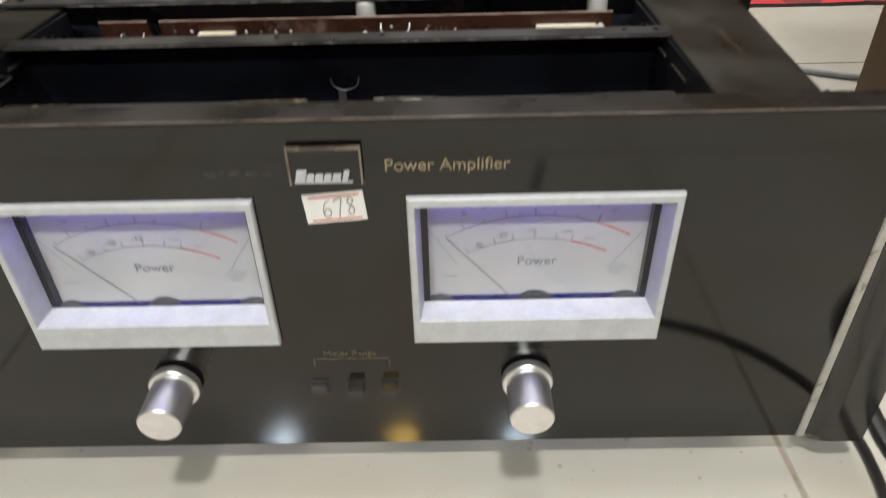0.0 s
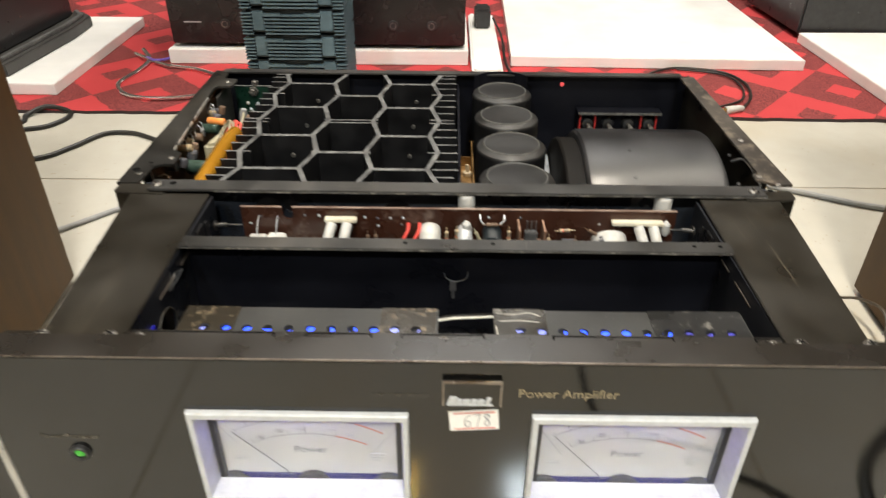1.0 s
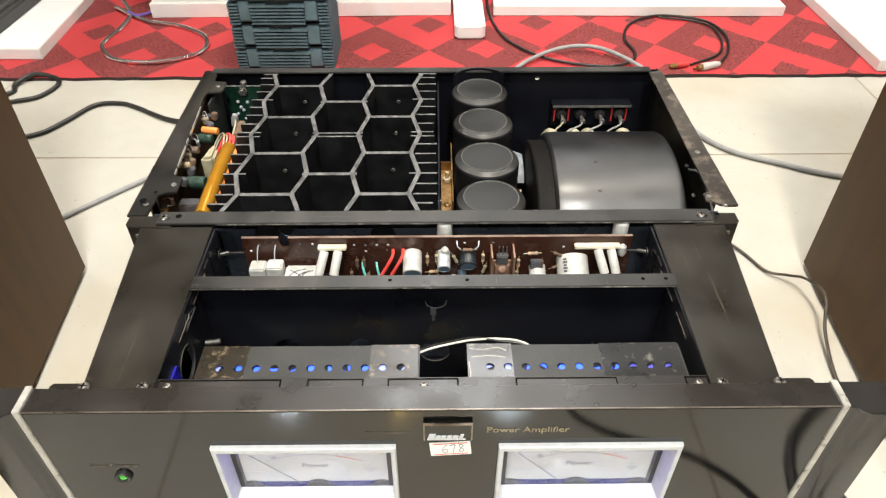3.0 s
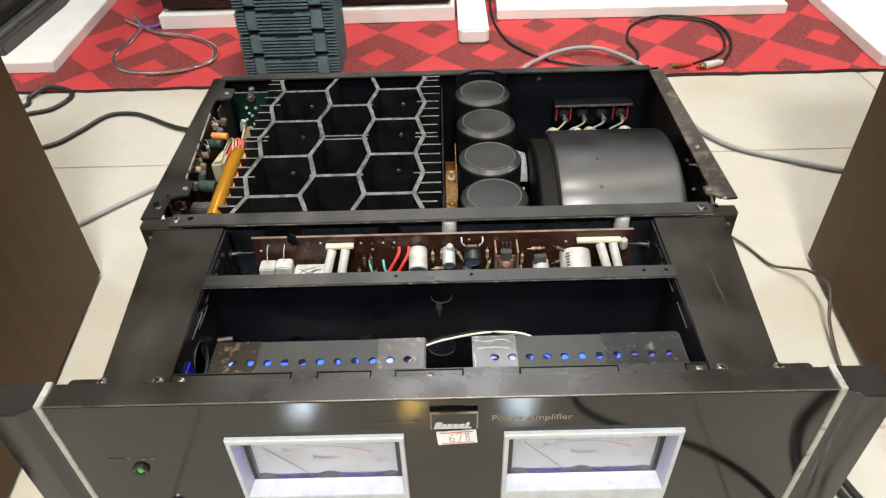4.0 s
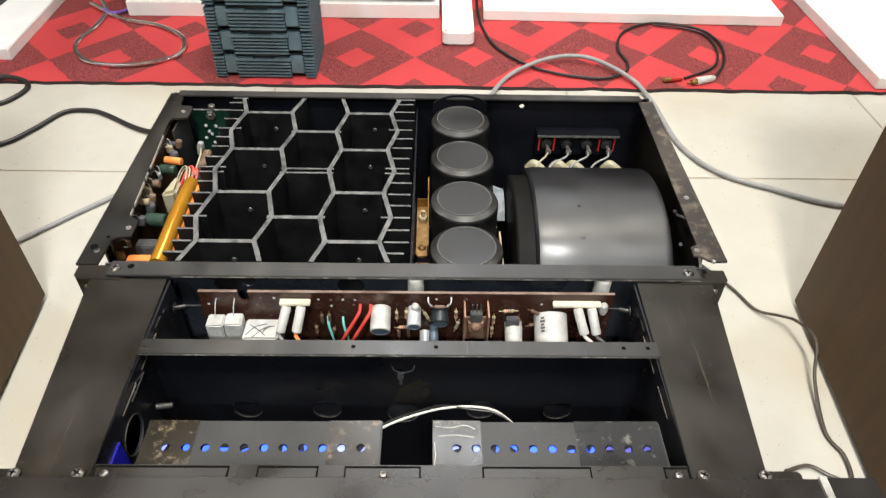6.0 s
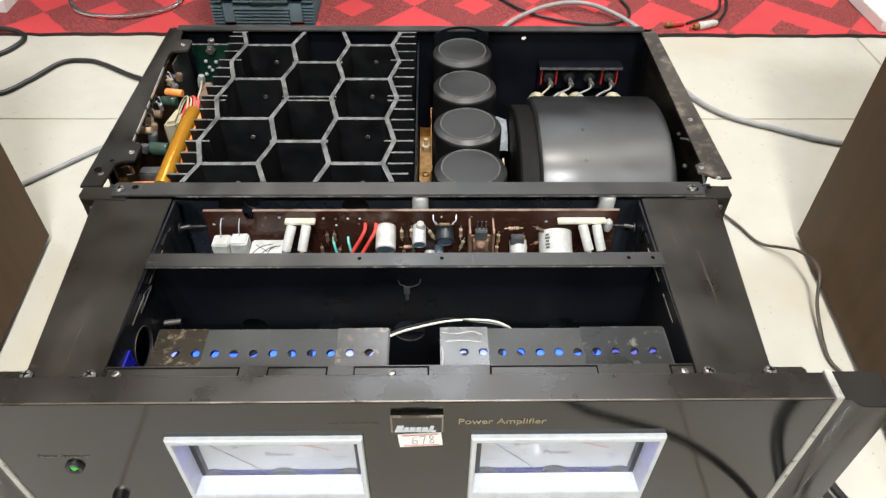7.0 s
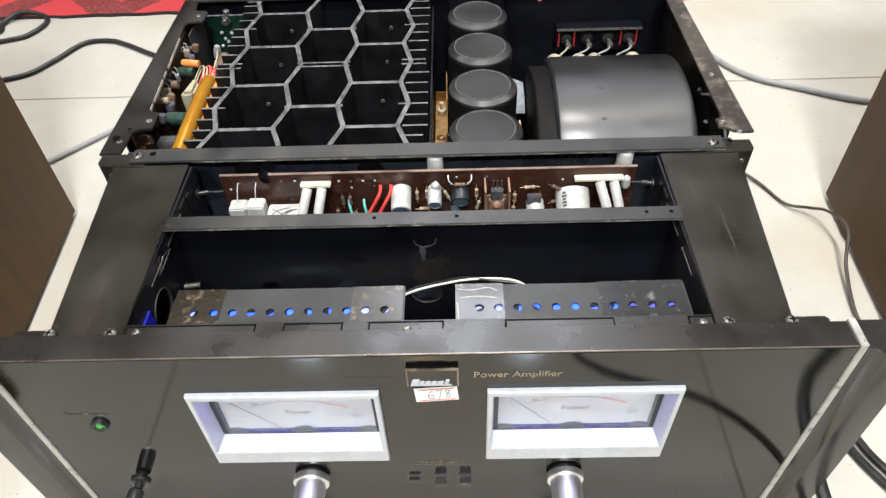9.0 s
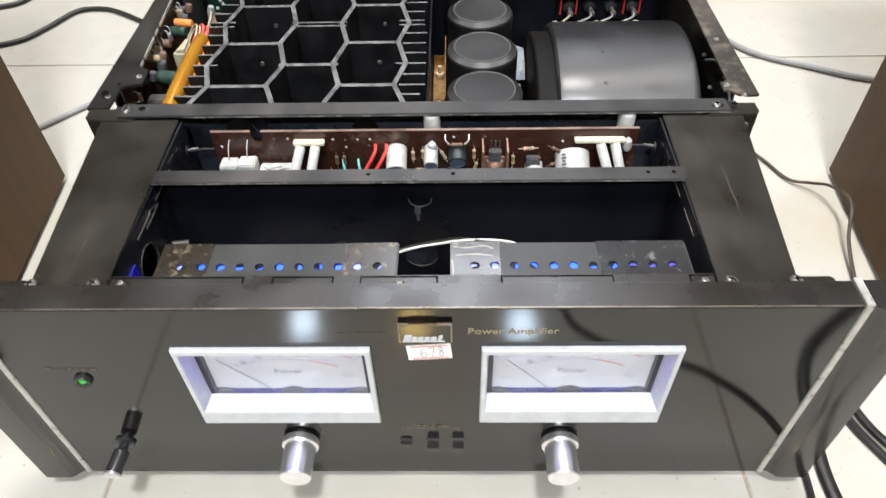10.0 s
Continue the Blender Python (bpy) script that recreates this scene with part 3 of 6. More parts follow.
# meters
for mx0, mx1 in MET:
    meter = part("meter", bm_new(), "bezel", amp)
    meter.data.materials.clear()
    cx = (mx0 + mx1) / 2
    # recess frame: outer rim, inner rim, bottom of the recess
    bm = bm_new()
    def ring(x0, x1, z0, z1, y):
        return [bm.verts.new(p) for p in ((x0, y, z0), (x1, y, z0), (x1, y, z1), (x0, y, z1))]
    a = ring(mx0, mx1, MZ0, MZ1, 0.004)
    b = ring(mx0, mx1, MZ0, MZ1, -0.0022)
    b2 = ring(mx0 + 0.0006, mx1 - 0.0006, MZ0 + 0.0006, MZ1 - 0.0006, -0.0030)
    c = ring(mx0 + 0.0026, mx1 - 0.0026, MZ0 + 0.0120, MZ1 - 0.0034, -0.0030)
    c2 = ring(mx0 + 0.0030, mx1 - 0.0030, MZ0 + 0.0126, MZ1 - 0.0038, -0.0024)
    d = ring(mx0 + 0.0044, mx1 - 0.0044, MZ0 + 0.0136, MZ1 - 0.0040, 0.0084)
    for p, q in ((a, b), (b, b2), (b2, c), (c, c2), (c2, d)):
        for i in range(4):
            bm.faces.new((p[i], p[(i + 1) % 4], q[(i + 1) % 4], q[i]))
    bmesh.ops.recalc_face_normals(bm, faces=bm.faces[:])
    part("bezel", bm, "bezel", meter, "silver-white recessed meter frame", smooth=0)
    # black inner gasket round the dial
    bm = bm_new()
    gx0, gx1, gz0, gz1 = mx0 + 0.0048, mx1 - 0.0048, MZ0 + 0.0130, MZ1 - 0.003
    for q in ((gx0 - 0.001, gx0 + 0.0022, gz0, gz1), (gx1 - 0.0022, gx1 + 0.001, gz0, gz1)):
        bm.free()
        bm = bm_new()
        box(bm, q[0], q[1], 0.0084, 0.0125, q[2], q[3])
        part("gasket", bm, "plastic", meter, "black gasket", smooth=0)
        bm = bm_new()
    bm.free()
    bm = bm_new()
    box(bm, mx0 + 0.003, mx1 - 0.003, 0.0125, 0.0140, MZ0 + 0.0106, MZ1 - 0.0005)
    dial = part("dial", bm, "dial", meter, "aged white printed dial", smooth=0)
    bm = bm_new()
    box(bm, gx0, gx1, 0.0085, 0.0091, gz0, gz1)
    pane = part("window", bm, "glass", meter, "clear window pane", smooth=0)
    pane.visible_shadow = False
    # scale arcs, ticks
    yf = 0.0123
    def arc(bm, r, a0, a1, w, n=28, cz=0.052):
        prev = None
        for i in range(n + 1):
            t = radians(a0 + (a1 - a0) * i / n)
            s, k = math.sin(t), math.cos(t)
            pair = [bm.verts.new((cx + rr * s, yf, cz + rr * k)) for rr in (r - w / 2, r + w / 2)]
            if prev:
                bm.faces.new((prev[0], pair[0], pair[1], prev[1]))
            prev = pair
    def tick(bm, ang, r0, r1, w, cz=0.052):
        t = radians(ang)
        s, k = math.sin(t), math.cos(t)
        n = Vector((k, 0, -s)) * w / 2
        p, q = Vector((cx + r0 * s, yf, cz + r0 * k)), Vector((cx + r1 * s, yf, cz + r1 * k))
        bm.faces.new([bm.verts.new(v) for v in (p - n, p + n, q + n, q - n)])
    bm = bm_new()
    arc(bm, 0.0715, -30, 19, 0.0004)
    arc(bm, 0.0605, -27, 13, 0.0004)
    for k in (-30, -24, -17, -10, -6, -1, 5, 12, 19):
        tick(bm, k, 0.0715, 0.0752 if k in (-24, -10, -1, 19) else 0.0736, 0.0004)
    for k in (-27, -22, -16, -9, -1, 7, 13):
        tick(bm, k, 0.0605, 0.0635, 0.0004)
    tick(bm, -33.5, 0.058, 0.079, 0.00025)
    tick(bm, 33.5, 0.056, 0.079, 0.00025)
    part("scale", bm, "dialink", dial, "printed scale lines", smooth=0)
    bm = bm_new()
    arc(bm, 0.0715, 19, 31, 0.0009)
    arc(bm, 0.0605, 13, 28, 0.0009)
    part("red_zone", bm, "dialred", dial, "red overload zone", smooth=0)
    bm = bm_new()
    for k in (-22, -16, -8, -4, 1, 8, 13, 17, 22):
        t = radians(k)
        u, w = cx + 0.0785 * math.sin(t), 0.052 + 0.0785 * math.cos(t)
        box(bm, u - 0.0011, u + 0.0011, 0.0121, 0.0124, w - 0.0008, w + 0.0008)
    for u0, u1, w in ((-0.039, -0.032, 0.0925), (0.029, 0.038, 0.0965), (0.030, 0.037, 0.0945), (0.031, 0.035, 0.0925), (0.010, 0.014, 0.1135), (0.019, 0.023, 0.110)):
        box(bm, cx + u0, cx + u1, 0.0121, 0.0124, w + 0.0015, w + 0.0025)
    tagged(part("small_print", bm, "faint", dial, "small print, paled for the window glare", smooth=0), kind="stuff")
    turn = pose(0, 0, 0, 90, 0, 0)
    writing("lettering", "Power", 0.0062, Matrix.Translation((cx - 0.0078, yf - 0.0001, 0.0995)) @ turn, "dialink", dial)
    for s, u, w in (("-30", -0.0262, 0.1065), ("-20", -0.0165, 0.1112), ("-10", -0.0052, 0.1130)):
        writing("lettering", s, 0.0036, Matrix.Translation((cx + u, yf - 0.0001, w + 0.002)) @ turn, "dialink", dial)
    bm = bm_new()
    rod(bm, (cx - 0.0365, 0.0108, 0.1145), (cx - 0.0100, 0.0108, 0.0845), 0.00028, 6)
    part("needle", bm, "needle", meter, "thin needle, paled for the window glare")
    # pivot covers along the bottom, with a glowing plate painting in the blue-lit gap
    bm = bm_new()
    box(bm, mx0 + 0.0055, mx1 - 0.0055, 0.0122, 0.0138, MZ0 + 0.0030, MZ0 + 0.0105)
    part("gap_glow", bm, "lowled", meter, "dark plate glowing blue for the light in the gap", smooth=0)
    bm = bm_new()
    for u, r in ((-0.0395, 0.0085), (0.0005, 0.0095), (0.0385, 0.0085)):
        bm.free()
        bm = bm_new()
        lathe(bm, [(0, -0.0014), (r * 0.85, -0.0014), (r, -0.0004), (r, 0.0016)], (cx + u, 0.0108, 0.0768), (0, 1, 0), 24)
        part("pivot_cover", bm, "plastic", meter, "black pivot cover")
        bm = bm_new()
    bm.free()
    bm = bm_new()
    box(bm, mx0 + 0.006, mx1 - 0.006, 0.0094, 0.0122, MZ1 - 0.0032, MZ1 - 0.0018)
    part("meter_lamp", bm, "meterled", meter, "violet-blue meter lamp", smooth=0)
    # Second glowing strip for the same blue light at the foot of the dial.
    bm = bm_new()
    box(bm, mx0 + 0.0050, mx1 - 0.0050, 0.0112, 0.0121, MZ0 + 0.0100, MZ0 + 0.0139)
    part("gap_strip", bm, "lowled", meter, "dark strip glowing blue for the light under the dial", smooth=0)
    # meter housing behind the panel
    bm = bm_new()
    box(bm, mx0 - 0.004, mx1 + 0.006, 0.0145, 0.060, MZ0 - 0.002, 0.138, 0.001)
    part("housing", bm, "plastic", meter, "black meter housing")
    bm = bm_new()
    box(bm, mx0 + 0.001, mx1 - 0.001, 0.0042, 0.0142, MZ1 - 0.0012, MZ1 + 0.0015)
    part("housing_wall", bm, "plastic", meter, smooth=0)

# knobs
for kx in (-0.0700, 0.0835):
    knob = part("knob", bm_new(), "alu", amp)
    bm = bm_new()
    lathe(bm, [(0.0098, 0.0010), (0.0108, 0.0014), (0.0110, 0.0020), (0.0110, 0.0052), (0.0106, 0.0058), (0.0093, 0.0060), (0.0091, 0.0247), (0.0086, 0.0254), (0.0, 0.0255)], (kx, -0.0004, 0.0485), (0, -1, 0), 40)
    part("knob_body", bm, "alu", knob, "turned bright aluminium knob")
    # Black ring adds to the dark reflection of the knob in the panel.
    bm = bm_new()
    lathe(bm, [(0.0090, 0.0), (0.0090, 0.0012), (0.0, 0.0012)], (kx, 0.0001, 0.0485), (0, -1, 0), 32)
    part("reflection_ring", bm, "plastic", knob, "black ring for the dark reflection of the knob")

M["fadedgold"] = material("faded_gold_print", (0.07, 0.055, 0.03), (0.13, 0.105, 0.06), 300, 0.3, spec=0.6)
# range buttons
for i, bx in enumerate((-0.0075, 0.0085, 0.0235)):
    bm = bm_new()
    box(bm, bx - 0.0044, bx + 0.0044, -0.0006, 0.0010, 0.0398, 0.0478, 0.0004)
    frame_b = part("push_button", bm, "plastic", amp, "square black push button")
    bm = bm_new()
    out = -0.0030 if i == 0 else -0.0058
    box(bm, bx - 0.0034, bx + 0.0034, out, 0.0005, 0.0408, 0.0462, 0.0006)
    part("button_cap", bm, "cheek", frame_b, "satin black cap")
turn = pose(0, 0, 0, 90, 0, 0)
bm = bm_new()
box(bm, -0.0085, 0.0240, -0.0002, 0.0002, 0.0598, 0.0601)
for bx in (-0.0085, 0.0240):
    box(bm, bx - 0.00015, bx + 0.00015, -0.0002, 0.0002, 0.0545, 0.0601)
part("printed_bracket", bm, "fadedgold", amp, "fine gold printed bracket", smooth=0)
writing("lettering", "Meter Range", 0.0044, Matrix.Translation((-0.0040, -0.0002, 0.0618)) @ turn, "fadedgold", amp)
writing("lettering", "Power Amplifier", 0.0067, Matrix.Translation((0.0282, -0.0002, 0.1510)) @ turn, "gold", amp, "gold printed lettering")
M["dimprint"] = material("dim_print", (0.050, 0.044, 0.034), (0.095, 0.083, 0.064), 200, 0.2, spec=0.7)
writing("lettering", "Power/Protector", 0.0040, Matrix.Translation((-0.1930, -0.0002, 0.1208)) @ turn, "dimprint", amp)
M["dullcopper"] = material("dull_copper", (0.20, 0.11, 0.07), (0.34, 0.21, 0.15), 120, 0.5, 0.1, 0.3)
M["greyplate"] = material("grey_worn_steel", (0.06, 0.06, 0.065), (0.14, 0.14, 0.14), 120, 0.4, 0.1, 0.4)
M["wornprint"] = material("worn_print", (0.014, 0.013, 0.011), (0.026, 0.023, 0.019), 200, 0.10, 0.05, spec=0.6)
for u0, u1, z0, z1 in ((0.0750, 0.0815, 0.0624, 0.0640), (0.0830, 0.0935, 0.0624, 0.0640), (-0.0750, -0.0690, 0.0624, 0.0640), (-0.0365, -0.0315, 0.1497, 0.1522), (-0.0300, -0.0285, 0.1497, 0.1522), (-0.0270, -0.0225, 0.1497, 0.1522), (-0.0210, -0.0165, 0.1497, 0.1522), (-0.0150, -0.0115, 0.1497, 0.1522)):
    bm = bm_new()
    box(bm, u0, u1, -0.0002, 0.0002, z0, z1)
    part("worn_print", bm, "wornprint", amp, "worn illegible printing", smooth=0)

# maker's plate
bm = bm_new()
box(bm, -0.0052, 0.0208, -0.0022, 0.0, 0.1470, 0.1622, 0.0006)
plate = part("badge", bm, "panel", amp, "black plate with a pale metal mark")
bm = bm_new()
box(bm, -0.0052, 0.0208, -0.0028, -0.0018, 0.1606, 0.1622, 0.0003)
box(bm, -0.0053, -0.0045, -0.0026, -0.0018, 0.1470, 0.1622, 0.0002)
box(bm, 0.0201, 0.0209, -0.0026, -0.0018, 0.1470, 0.1622, 0.0002)
part("badge_edge", bm, "edge", plate, "bright plate edge")
bm = bm_new()
for i, (u, w, h) in enumerate(((-0.0033, 0.0036, 0.0048), (0.0006, 0.0026, 0.0032), (0.0036, 0.0028, 0.0032), (0.0068, 0.0026, 0.0032), (0.0098, 0.0030, 0.0032), (0.0134, 0.0020, 0.0044))):
    v = box(bm, u, u + w, -0.0030, -0.0020, 0.1484, 0.1484 + h, 0.0003)
    bmesh.ops.transform(bm, matrix=Matrix(((1, 0, 0.25, -0.25 * 0.1484), (0, 1, 0, 0), (0, 0, 1, 0), (0, 0, 0, 1))), verts=v)
box(bm, -0.0034, 0.0172, -0.0029, -0.0020, 0.1480, 0.1485)
part("emblem", bm, "bezel", plate, "slanted pale metal mark", smooth=0)
sticker = part("sticker", bm_new(), "paper", amp)
tilt = Matrix.Translation((0.0092, 0, 0.1365)) @ pose(0, 0, 0, 0, -4.5, 0)
bm = bm_new()
box(bm, -0.0112, 0.0112, -0.0005, -0.0002, -0.0062, 0.0062, m=tilt)
part("label_paper", bm, "paper", sticker, "white price sticker", smooth=0)
bm = bm_new()
for z in (-0.0050, 0.0048):
    box(bm, -0.0090, 0.0095, -0.0007, -0.0004, z - 0.00022, z + 0.00022, m=tilt)
part("red_rule", bm, "redink", sticker, smooth=0)
STROKES = {"6": [(0.75, 0.95), (0.3, 0.75), (0.05, 0.35), (0.2, 0.03), (0.6, 0.02), (0.75, 0.3), (0.45, 0.45), (0.1, 0.3)], "7": [(0.0, 0.88), (0.75, 0.98), (0.55, 0.5), (0.35, -0.05)], "8": [(0.75, 0.85), (0.35, 0.98), (0.2, 0.72), (0.7, 0.35), (0.5, 0.02), (0.15, 0.15), (0.4, 0.5), (0.75, 0.85)]}
for i, ch in enumerate("678"):
    bm = bm_new()
    tube(bm, [tilt @ Vector((-0.0046 + 0.0044 * i + 0.0040 * a, -0.00055, -0.0036 + 0.0074 * b)) for a, b in STROKES[ch]], 0.00022, 6, 6)
    part("digit", bm, "pencil", sticker, "handwritten grey digit")

# indicator lamp
bm = bm_new()
lathe(bm, [(0.0025, -0.001), (0.0027, 0.0018), (0.0042, 0.0024), (0.0047, 0.0018), (0.0049, 0.0)], (-0.1770, 0.0, 0.1115), (0, -1, 0), 28)
ring_l = part("indicator", bm, "plastic", amp, "black ringed indicator lamp")
bm = bm_new()
lathe(bm, [(0.0, 0.0022), (0.0013, 0.0020), (0.0023, 0.0012), (0.0025, 0.0)], (-0.1770, 0.0, 0.1115), (0, -1, 0), 20)
part("lens", bm, "greenled", ring_l, "glowing green lens")

# lever switch
switch = part("power_switch", bm_new(), "plastic", amp)
bm = bm_new()
lathe(bm, [(0.0060, 0.0), (0.0060, 0.0016), (0.0042, 0.0022), (0.0, 0.0022)], (-0.1780, 0.0, 0.0440), (0, -1, 0), 24)
part("bush", bm, "plastic", switch, "black bush")
bm = bm_new()
dv = Vector((-0.10, -1, -0.10)).normalized()
lathe(bm, [(0.0026, 0.0), (0.0028, 0.004), (0.0046, 0.0055), (0.0049, 0.0180), (0.0048, 0.0188)], (-0.1780, -0.001, 0.0440), dv, 24)
lever = part("lever", bm, "plastic", switch, "black lever")
bm = bm_new()
lathe(bm, [(0.0049, 0.0188), (0.0050, 0.0200), (0.0046, 0.0204), (0.0040, 0.0202), (0.0, 0.0201)], (-0.1780, -0.001, 0.0440), dv, 24)
part("lever_tip", bm, "alu", lever, "silver tip")

# ---- chassis ----
DECK = 0.1655
chassis = part("chassis", bm_new(), "deck", amp)
# side plates of the front bay
for sx in (-1, 1):
    bm = bm_new()
    o = [(0.1515, 0.0162), (0.1902, 0.0162), (0.2040, 0.1600), (0.1540, 0.1600)]
    slab(bm, [(sx * x, y) for x, y in o], DECK - 0.0016, DECK, bev=0.0004)
    part("side_plate", bm, "deck", chassis, "black painted top plate with scratches")
    bm = bm_new()
    o = [(0.1888, 0.0180), (0.1902, 0.0180), (0.2035, 0.1600), (0.2020, 0.1600)]
    slab(bm, [(sx * x, y) for x, y in o], 0.008, DECK - 0.0018)
    part("outer_wall", bm, "deck", chassis, smooth=0)
    bm = bm_new()
    def side(u, v, d, sx=sx):
        return Vector((sx * (0.1520 + d), u, v))
    holes = [(0.0623, 0.1352, 0.0120)] if sx < 0 else [(0.055, 0.085, 0.016)]
    holed(bm, 0.022, 0.1600, 0.010, DECK - 0.0020, holes, side, 0.0014)
    part("inner_wall", bm, "sidewall", chassis, "black inner wall with a round hole", smooth=0)
    # tabs on the front corners
    bm = bm_new()
    slab(bm, [(sx * x, y) for x, y in ((0.1890, 0.0164), (0.2075, 0.0164), (0.2075, 0.0205), (0.2060, 0.0222), (0.1900, 0.0222))], DECK + 0.0002, DECK + 0.0016, bev=0.0003)
    part("corner_tab", bm, "deck", chassis)
    for px, py in ((0.1570, 0.0192), (0.1885, 0.0192), (0.1885, 0.1660)):
        bm = bm_new()
        screw_head(bm, (sx * px, py, DECK + (0.0018 if py < 0.1 else 0.0030)))
        head = part("screw", bm, "screw", chassis, "plated cross-head screw")
        bm = bm_new()
        zt, turned = DECK + (0.0018 if py < 0.1 else 0.0030) + 0.0012, pose(0, 0, 0, 0, 0, 20 + 37 * px * 100)
        at = Matrix.Translation((sx * px, py, zt)) @ turned
        box(bm, -0.0019, 0.0019, -0.0003, 0.0003, 0, 0.0005, m=at)
        box(bm, -0.0003, 0.0003, -0.0019, 0.0019, 0.0001, 0.0006, m=at)
        part("cross_slot", bm, "hole", head, "dark cross slot", smooth=0)
for sx, hy, hz, hr in ((-1, 0.0623, 0.1352, 0.0120), (1, 0.055, 0.085, 0.016)):
    bm = bm_new()
    ringp = [(sx * 0.1517, hy + hr * math.cos(2 * math.pi * k / 28), hz + hr * math.sin(2 * math.pi * k / 28)) for k in range(29)]
    tube(bm, ringp, 0.0003, 6, 1)
    part("hole_rim", bm, "rubbedrim", chassis, "pale rim of the round hole")
for sx in (-1, 1):
    for pts in ([(0.122, 0.160), (0.132, 0.160), (0.132, 0.156), (0.122, 0.156)], [(0.136, 0.158), (0.140, 0.158), (0.140, 0.140), (0.136, 0.140)]):
        bm = bm_new()
        fa = [bm.verts.new((sx * 0.1510, y, z)) for y, z in pts]
        fb = [bm.verts.new((sx * 0.1519, y, z)) for y, z in pts]
        bm.faces.new(fa)
        bm.faces.new(fb[::-1])
        for i in range(4):
            bm.faces.new((fa[i], fa[(i + 1) % 4], fb[(i + 1) % 4], fb[i]))
        bmesh.ops.recalc_face_normals(bm, faces=bm.faces[:])
        part("wall_plate", bm, "sink", chassis, "small fixing plate", smooth=0)
    for y0, y1, zz in ((0.060, 0.082, 0.158), (0.092, 0.120, 0.158)):
        bm = bm_new()
        box(bm, *sorted((sx * 0.1508, sx * 0.1514)), y0, y1, zz - 0.0016, zz - 0.0006)
        part("pale_edge", bm, "edge", chassis, smooth=0)
bm = bm_new()
tube(bm, [(-0.1512, 0.0720, 0.1535), (-0.1512, 0.0825, 0.1580), (-0.1512, 0.0935, 0.1536), (-0.1512, 0.0720, 0.1533)], 0.0004, 6, 1)
part("cut_edge", bm, "greyplate", chassis, "pale edge of a cut-out")
bm = bm_new()
box(bm, -0.1680, -0.1660, 0.0400, 0.0850, 0.1100, 0.1600)
part("backing_card", bm, "pcbedge", chassis, "brown card behind the hole", smooth=0)
# Pale lower arcs put the lit lower rims of these holes into tubes.
for u, w, hr in ((-0.1020, 0.098, 0.0095), (-0.0500, 0.098, 0.0095), (0.0005, 0.0945, 0.0105), (0.0520, 0.098, 0.0095), (0.1030, 0.098, 0.0095)):
    bm = bm_new()
    tube(bm, [(u + hr * math.cos(radians(200 + 7 * k)), 0.1064, w + hr * math.sin(radians(200 + 7 * k))) for k in range(21)], 0.0004, 6, 1)
    part("hole_rim", bm, "rubbedrim", chassis, "pale rim of the round hole")
bm = bm_new()
rod(bm, (-0.1510, 0.0900, 0.1230), (-0.1410, 0.0920, 0.1225), 0.0020, 12)
part("pin", bm, "rail", chassis, "grey metal pin")
# slotted flange behind the panel
bm = bm_new()
box(bm, -0.1510, 0.1510, 0.0160, 0.0258, DECK - 0.0020, DECK - 0.0002)
part("front_flange", bm, "paneltop", chassis, smooth=0)
for u0, u1 in ((-0.1495, -0.0840), (-0.0680, -0.0390), (-0.0240, 0.0130), (0.0460, 0.1000), (0.1390, 0.1500)):
    bm = bm_new()
    box(bm, u0 - 0.0009, u1 + 0.0009, 0.0162, 0.0250, DECK - 0.0001, DECK + 0.0001)
    part("slot", bm, "hole", chassis, "dark slot round a tab", smooth=0)
    bm = bm_new()
    box(bm, u0, u1, 0.0164, 0.0236, DECK - 0.0002, DECK + 0.0004)
    part("flange_tab", bm, "paneltop", chassis)
bm = bm_new()
screw_head(bm, (-0.005, 0.0195, DECK + 0.0010), 0.0022)
part("screw", bm, "screw", chassis)
for u in (-0.1440, 0.1445):
    bm = bm_new()
    screw_head(bm, (u, 0.0195, DECK + 0.0010), 0.0024)
    part("screw", bm, "screw", chassis)
# divider wall with holes, and its folded bar
bm = bm_new()
def wallp(u, v, d):
    return Vector((u, 0.1066 + d, v))
holed(bm, -0.1518, 0.1518, 0.010, DECK - 0.0004, [(-0.1020, 0.098, 0.0095), (-0.0500, 0.098, 0.0095), (0.0005, 0.0945, 0.0105), (0.0520, 0.098, 0.0095), (0.1030, 0.098, 0.0095)], wallp, 0.0014)
part("divider", bm, "inner", chassis, "black divider with round holes", smooth=0)
bm = bm_new()
box(bm, -0.1530, 0.1545, 0.0970, 0.1082, DECK - 0.0012, DECK + 0.0006, 0.0003)
part("cross_bar", bm, "rail", chassis, "black cross bar with worn edge")
# Pale strips hold both edge wear and the highlight along the rails.
M["scuff"] = dusty("scuffed_highlight_edge", (0.05, 0.048, 0.045), (0.30, 0.28, 0.25), 0.35, 0.50, False, 0.6, 130)
bm = bm_new()
box(bm, -0.1528, 0.1543, 0.0966, 0.0972, DECK - 0.0008, DECK - 0.0001, 0.0001)
part("worn_highlight_edge", bm, "scuff", chassis, "worn edge of the cross bar with its highlight painted in", smooth=0)
bm = bm_new()
box(bm, -0.1510, 0.1960, 0.1596, 0.1602, DECK + 0.0010, DECK + 0.0018, 0.0001)
part("worn_highlight_edge", bm, "scuff", chassis, "worn edge of the middle rail with its highlight painted in", smooth=0)
for u in (-0.0275, 0.0215, 0.1335, 0.1480):
    bm = bm_new()
    lathe(bm, [(0.0, 0.0), (0.0013, 0.0)], (u, 0.1030, DECK + 0.0009), (0, 0, 1), 14)
    part("bolt_hole", bm, "hole", chassis, smooth=0)
